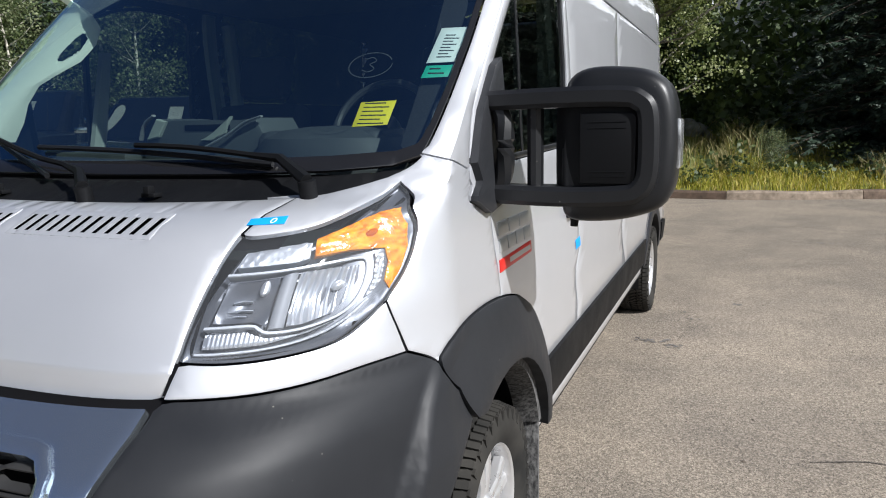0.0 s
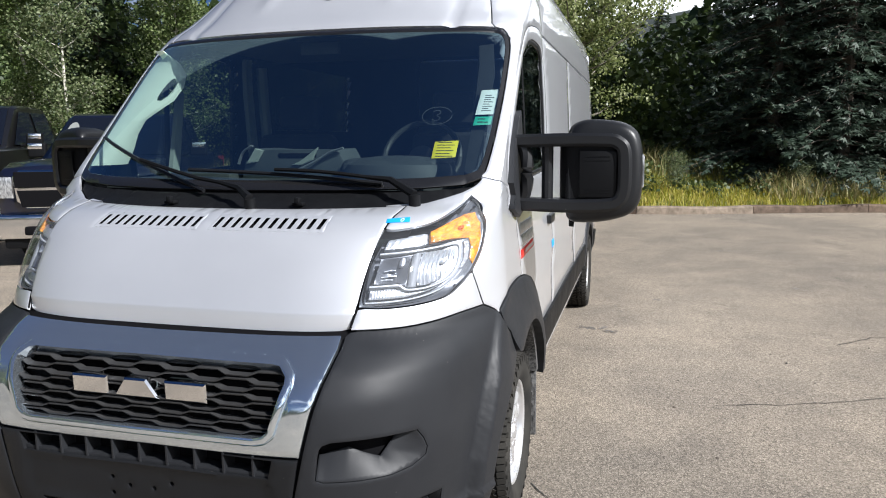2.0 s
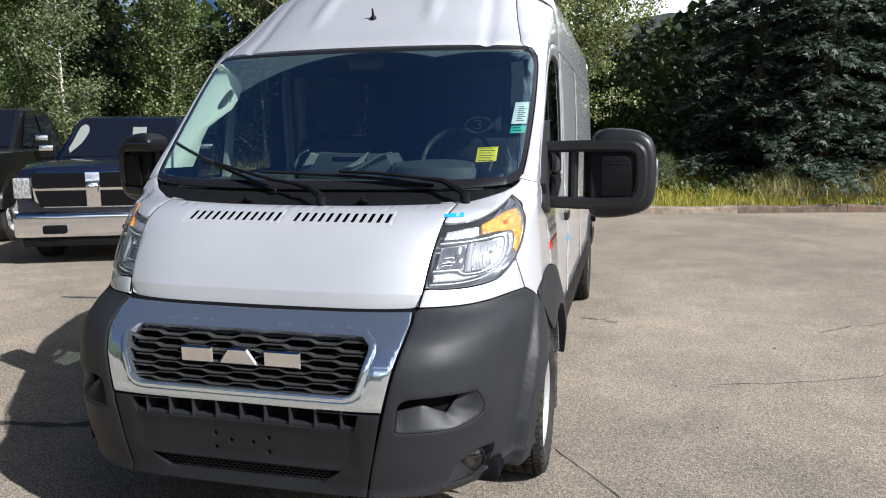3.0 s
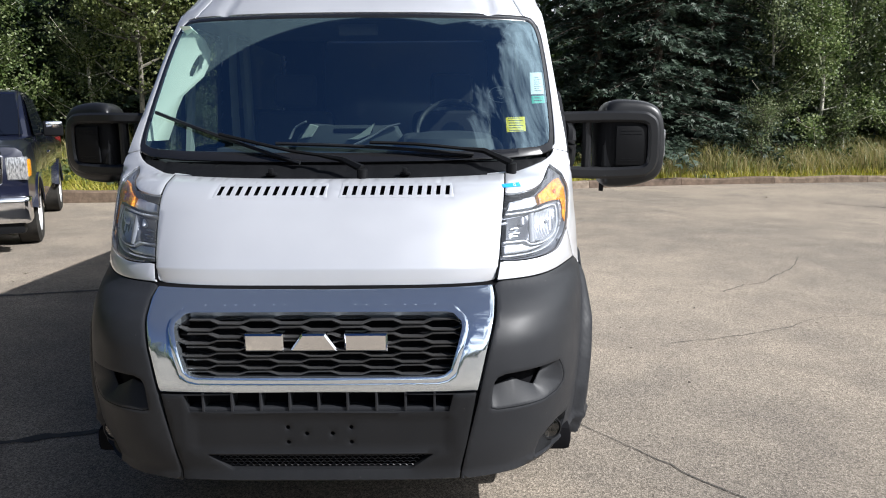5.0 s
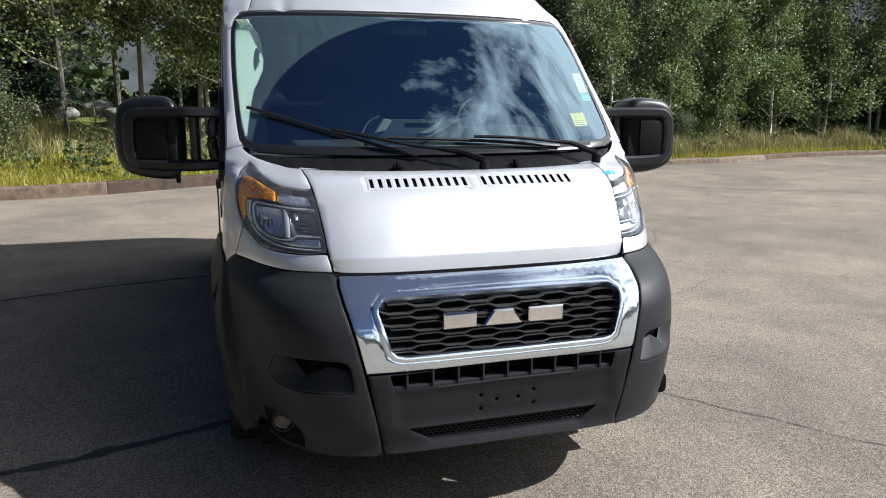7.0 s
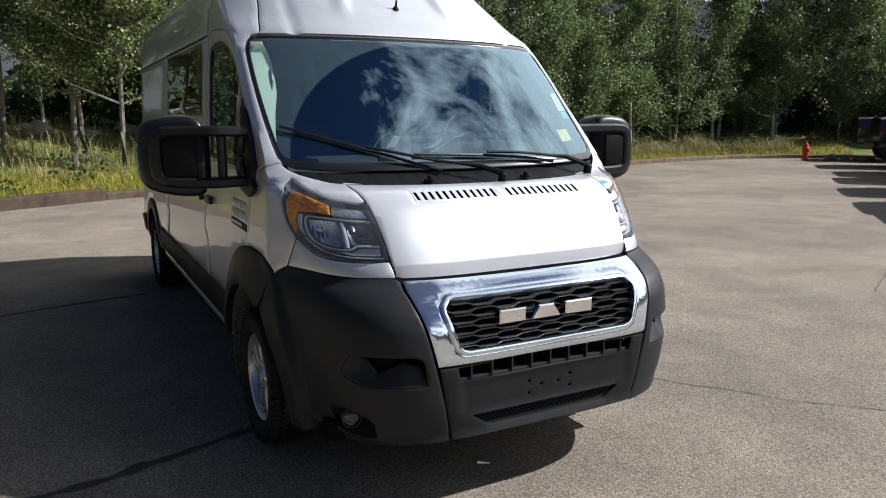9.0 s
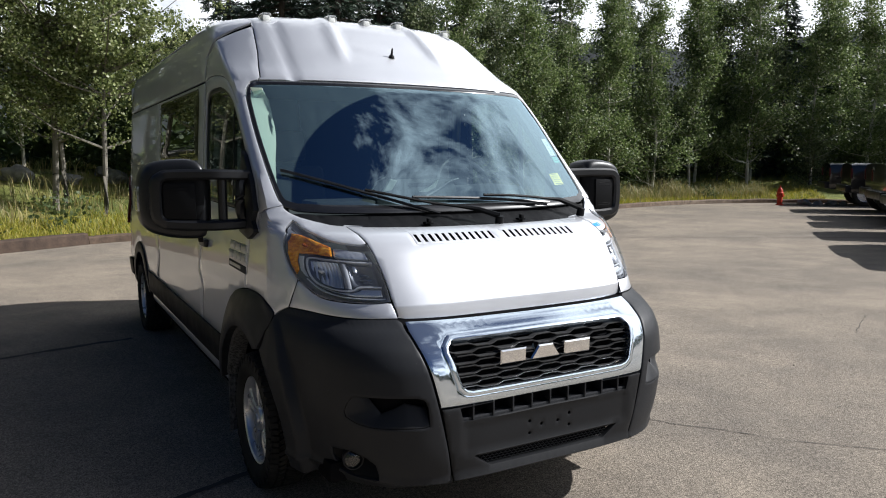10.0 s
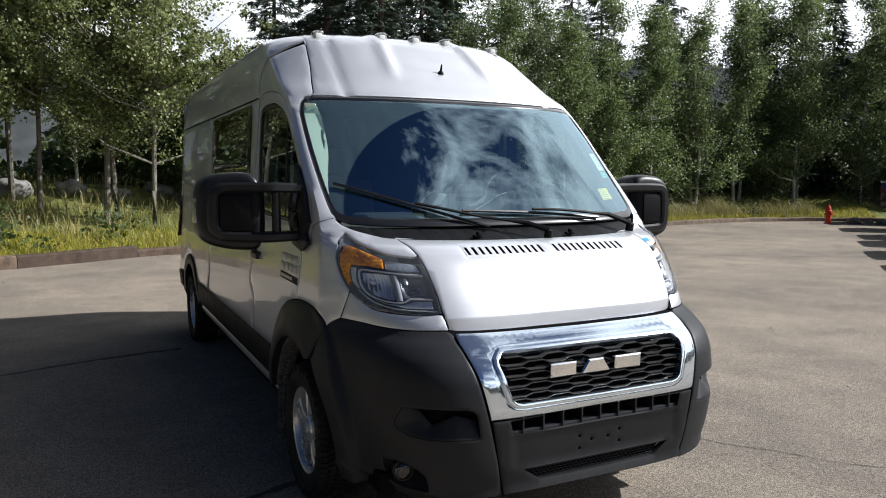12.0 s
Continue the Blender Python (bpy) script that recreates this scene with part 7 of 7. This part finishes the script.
        for cy in (0.0, 3.65):
            m = Matrix.Translation((sd * 0.86, cy, 0.40)) @ Matrix.Diagonal((sd, 1, 1, 1))
            bm = bmesh.new()
            lathe(bm, [(-0.12, 0.24), (-0.13, 0.35), (-0.10, 0.40), (0.10, 0.40), (0.13, 0.35), (0.125, 0.28), (0.11, 0.255)], "x", 32, m)
            w = part("wheel", bm, RUBBER, t)
            bm = bmesh.new()
            lathe(bm, [(0.02, 0.001), (0.06, 0.05), (0.075, 0.09), (0.05, 0.12), (0.055, 0.22), (0.115, 0.255), (0.12, 0.265)], "x", 10, m)
            part("rim", bm, ALLOY, w, smooth=15)
            bm = bmesh.new()
            lathe(bm, [(0.125, 0.43), (0.155, 0.45), (0.155, 0.50), (0.02, 0.505)], "x", 32, m)
            bmesh.ops.delete(bm, geom=[v for v in bm.verts if v.co.z < 0.46], context="VERTS")
            part("arch_lip", bm, paint, t)
            # dark ring on the uncut body stands in for the wheel arch's shade
            bm = bmesh.new()
            lathe(bm, [(0.148, 0.30), (0.148, 0.47)], "x", 32, m)
            bmesh.ops.delete(bm, geom=[v for v in bm.verts if v.co.z < 0.42], context="VERTS")
            part("arch_shade", bm, DARK, t)
    bm = bmesh.new()
    box(bm, (-0.98, -1.05, 0.36), (0.98, -0.72, 0.68), 0.06, 4)
    for v in bm.verts:
        v.co.y += 0.16 * max(abs(v.co.x) - 0.55, 0) ** 1.5
    bp = part("bumper", bm, CHROME, t, "chrome bumper")
    for sd in (-1, 1):
        bm = bmesh.new()
        box(bm, (sd * 0.34, -1.062, 0.415), (sd * 0.62, -1.0, 0.525), 0.03, 2)
        part("bumper_slot", bm, DARK, bp)
    bm = bmesh.new()
    box(bm, (-0.90, -0.96, 0.24), (0.90, -0.72, 0.42), 0.04, 2)
    part("air_dam", bm, BLACK, t)
    bm = bmesh.new()
    prism(bm, [(-0.60, 0.735), (-0.715, 0.83), (-0.745, 1.14), (-0.66, 1.215), (0.66, 1.215), (0.745, 1.14), (0.715, 0.83), (0.60, 0.735)], -0.965, -0.80, 0.025, 3)
    gr = part("grille", bm, CHROME, t, "chrome cross-bar grille")
    for x0, x1, z0, z1 in ((-0.722, -0.085, 0.998, 1.193), (0.085, 0.722, 0.998, 1.193), (-0.700, -0.085, 0.758, 0.965), (0.085, 0.700, 0.758, 0.965)):
        bm = bmesh.new()
        s_ = math.copysign(0.05, x0 + x1)
        prism(bm, [(x0 - min(s_, 0) * (z0 < 0.9), z0), (x0, z1), (x1, z1), (x1 - max(s_, 0) * (z0 < 0.9), z0)], -0.972, -0.90, 0.006, 1)
        part("grille_insert", bm, DARK, gr)
    bm = bmesh.new()
    prism(bm, [(-0.06, 0.93), (-0.075, 1.0), (-0.06, 1.06), (0.06, 1.06), (0.075, 1.0), (0.06, 0.93), (0.0, 0.90)], -0.985, -0.95, 0.01, 2)
    part("grille_badge", bm, CHROME, gr, "plain chrome badge")
    bm = bmesh.new()
    rod(bm, [(0.80, 0.28, 1.33), (0.83, 0.36, 1.98)], [0.006, 0.003], 6)
    part("aerial", bm, BLACK, t)
    bm = bmesh.new()
    box(bm, (-0.96, 4.78, 0.58), (0.96, 4.95, 0.78), 0.04, 2)
    part("rear_bumper", bm, SATIN, t)
    return t


navy = pickup(NAVY, "dark navy pickup with a chrome grille, parked nose out")
navy.matrix_basis = pose(-5.88, 6.85, 0, 0, 0, 24) @ Matrix.Diagonal((1.03, 1.03, 1.03, 1))
black = pickup(JET, "black pickup parked beside the navy one")
black.matrix_basis = pose(-9.5, 7.3, 0, 0, 0, 24) @ Matrix.Diagonal((1.06, 1.06, 1.14, 1))
for x, y in ((11.9, 2.9), (13.0, 4.0), (15.35, 5.9), (17.95, 7.8), (20.0, 9.2), (22.3, 11.4), (25.2, 14.0)):
    row_truck = copy_thing(black, pose(x + 0.55, y, 0, 0, 0, -140) @ Matrix.Translation((0, 1.95, 0)) @ pose(0, 0, 0, 0, 0, 180) @ Matrix.Translation((0, -1.95, 0)))
    tagged(row_truck, "black pickup parked in a row by the woods, tail out", "pickup truck", "pickups in the far row")

# ---- hydrant and rocks ----
hyd = thing("fire_hydrant", "red fire hydrant by the kerb", "hydrant", pose(23.1, 15.5, 0))
HYDRED = Mat("hydrant_red", (0.55, 0.035, 0.012), 0.5)
HYDRED.base(HYDRED.ramp(HYDRED.noise(12, 5), (0.3, (0.45, 0.03, 0.012)), (0.7, (0.62, 0.05, 0.015))))
bm = bmesh.new()
lathe(bm, [(0.0, 0.14), (0.04, 0.14), (0.05, 0.095), (0.42, 0.095), (0.44, 0.125), (0.48, 0.125), (0.50, 0.10), (0.60, 0.085), (0.66, 0.05), (0.68, 0.001)], "z", 20)
part("barrel", bm, HYDRED.m, hyd)
for a in (0, 90, 180):
    bm = bmesh.new()
    d = Vector((math.cos(radians(a)), -math.sin(radians(a)), 0))
    rod(bm, [d * 0.06 + Vector((0, 0, 0.37)), d * 0.16 + Vector((0, 0, 0.37))], 0.05, 12)
    part("outlet", bm, HYDRED.m, hyd)
bm = bmesh.new()
rod(bm, [(0, 0, 0.66), (0, 0, 0.74)], 0.022, 6)
part("top_nut", bm, HYDRED.m, hyd)
ROCKM = Mat("pale_rock", (0.4, 0.39, 0.37), 0.9)
ROCKM.base(ROCKM.ramp(ROCKM.noise(4, 7), (0.3, (0.14, 0.14, 0.13)), (0.7, (0.32, 0.31, 0.29)))).bump(ROCKM.noise(12, 6), 0.8, 0.03)
for i, (x, y, r) in enumerate(((23.9, 15.0, 0.24), (24.3, 14.7, 0.17), (24.7, 14.45, 0.2), (25.1, 14.2, 0.15), (-0.9, 21.2, 0.3), (0.4, 21.6, 0.35), (-2.2, 21.5, 0.4), (1.2, 22.0, 0.4), (0.1, 22.4, 0.25), (0.8, 21.2, 0.2), (-3.6, 21.0, 0.5), (-5.2, 21.6, 0.35), (-6.4, 22.2, 0.5), (-7.8, 21.2, 0.3), (-4.4, 22.6, 0.45))):
    bm = bmesh.new()
    bmesh.ops.create_icosphere(bm, subdivisions=3, radius=r)
    for v in bm.verts:
        v.co *= 1 + 0.45 * noise.noise(v.co * 2.2 / r * 0.6 + Vector((i * 7, 0, 0)))
        v.co.z *= 0.7
    ob = part("rock", bm, ROCKM.m, None, smooth=50)
    ob.matrix_basis = pose(x, y, (bank(x, y) if y > 16 else 0.0) + r * 0.3)
    tagged(ob, "pale rough boulder on the ground", "rock", "rocks by the wood")

# small stones and bits of litter lying about on the asphalt
n = 420
bm = bmesh.new()
for k in range(n):
    x, y = rng.uniform(-7, 11), rng.uniform(-1.5, 13)
    if -1.2 < x < 1.2 and y < 6.5:
        continue
    r_ = rng.uniform(0.004, 0.014) * (2.2 if k % 23 == 0 else 1)
    a = rng.uniform(0, math.tau)
    top = bm.verts.new((x, y, r_ * rng.uniform(0.4, 0.9)))
    ring = [bm.verts.new((x + r_ * rng.uniform(0.7, 1.3) * math.cos(a + q), y + r_ * rng.uniform(0.7, 1.3) * math.sin(a + q), 0.0005)) for q in (0, 1.2, 2.5, 3.8, 5.1)]
    for i in range(5):
        bm.faces.new((ring[i], ring[(i + 1) % 5], top))
BITS = leaf_mat("litter_bits", [(0.05, 0.045, 0.04), (0.10, 0.08, 0.06), (0.22, 0.19, 0.16), (0.07, 0.06, 0.05)], 0.0, 0.9)
tagged(part("litter", bm, BITS, None, smooth=0, turn=False), "small stones and bits of litter on asphalt", "litter", kind="stuff")
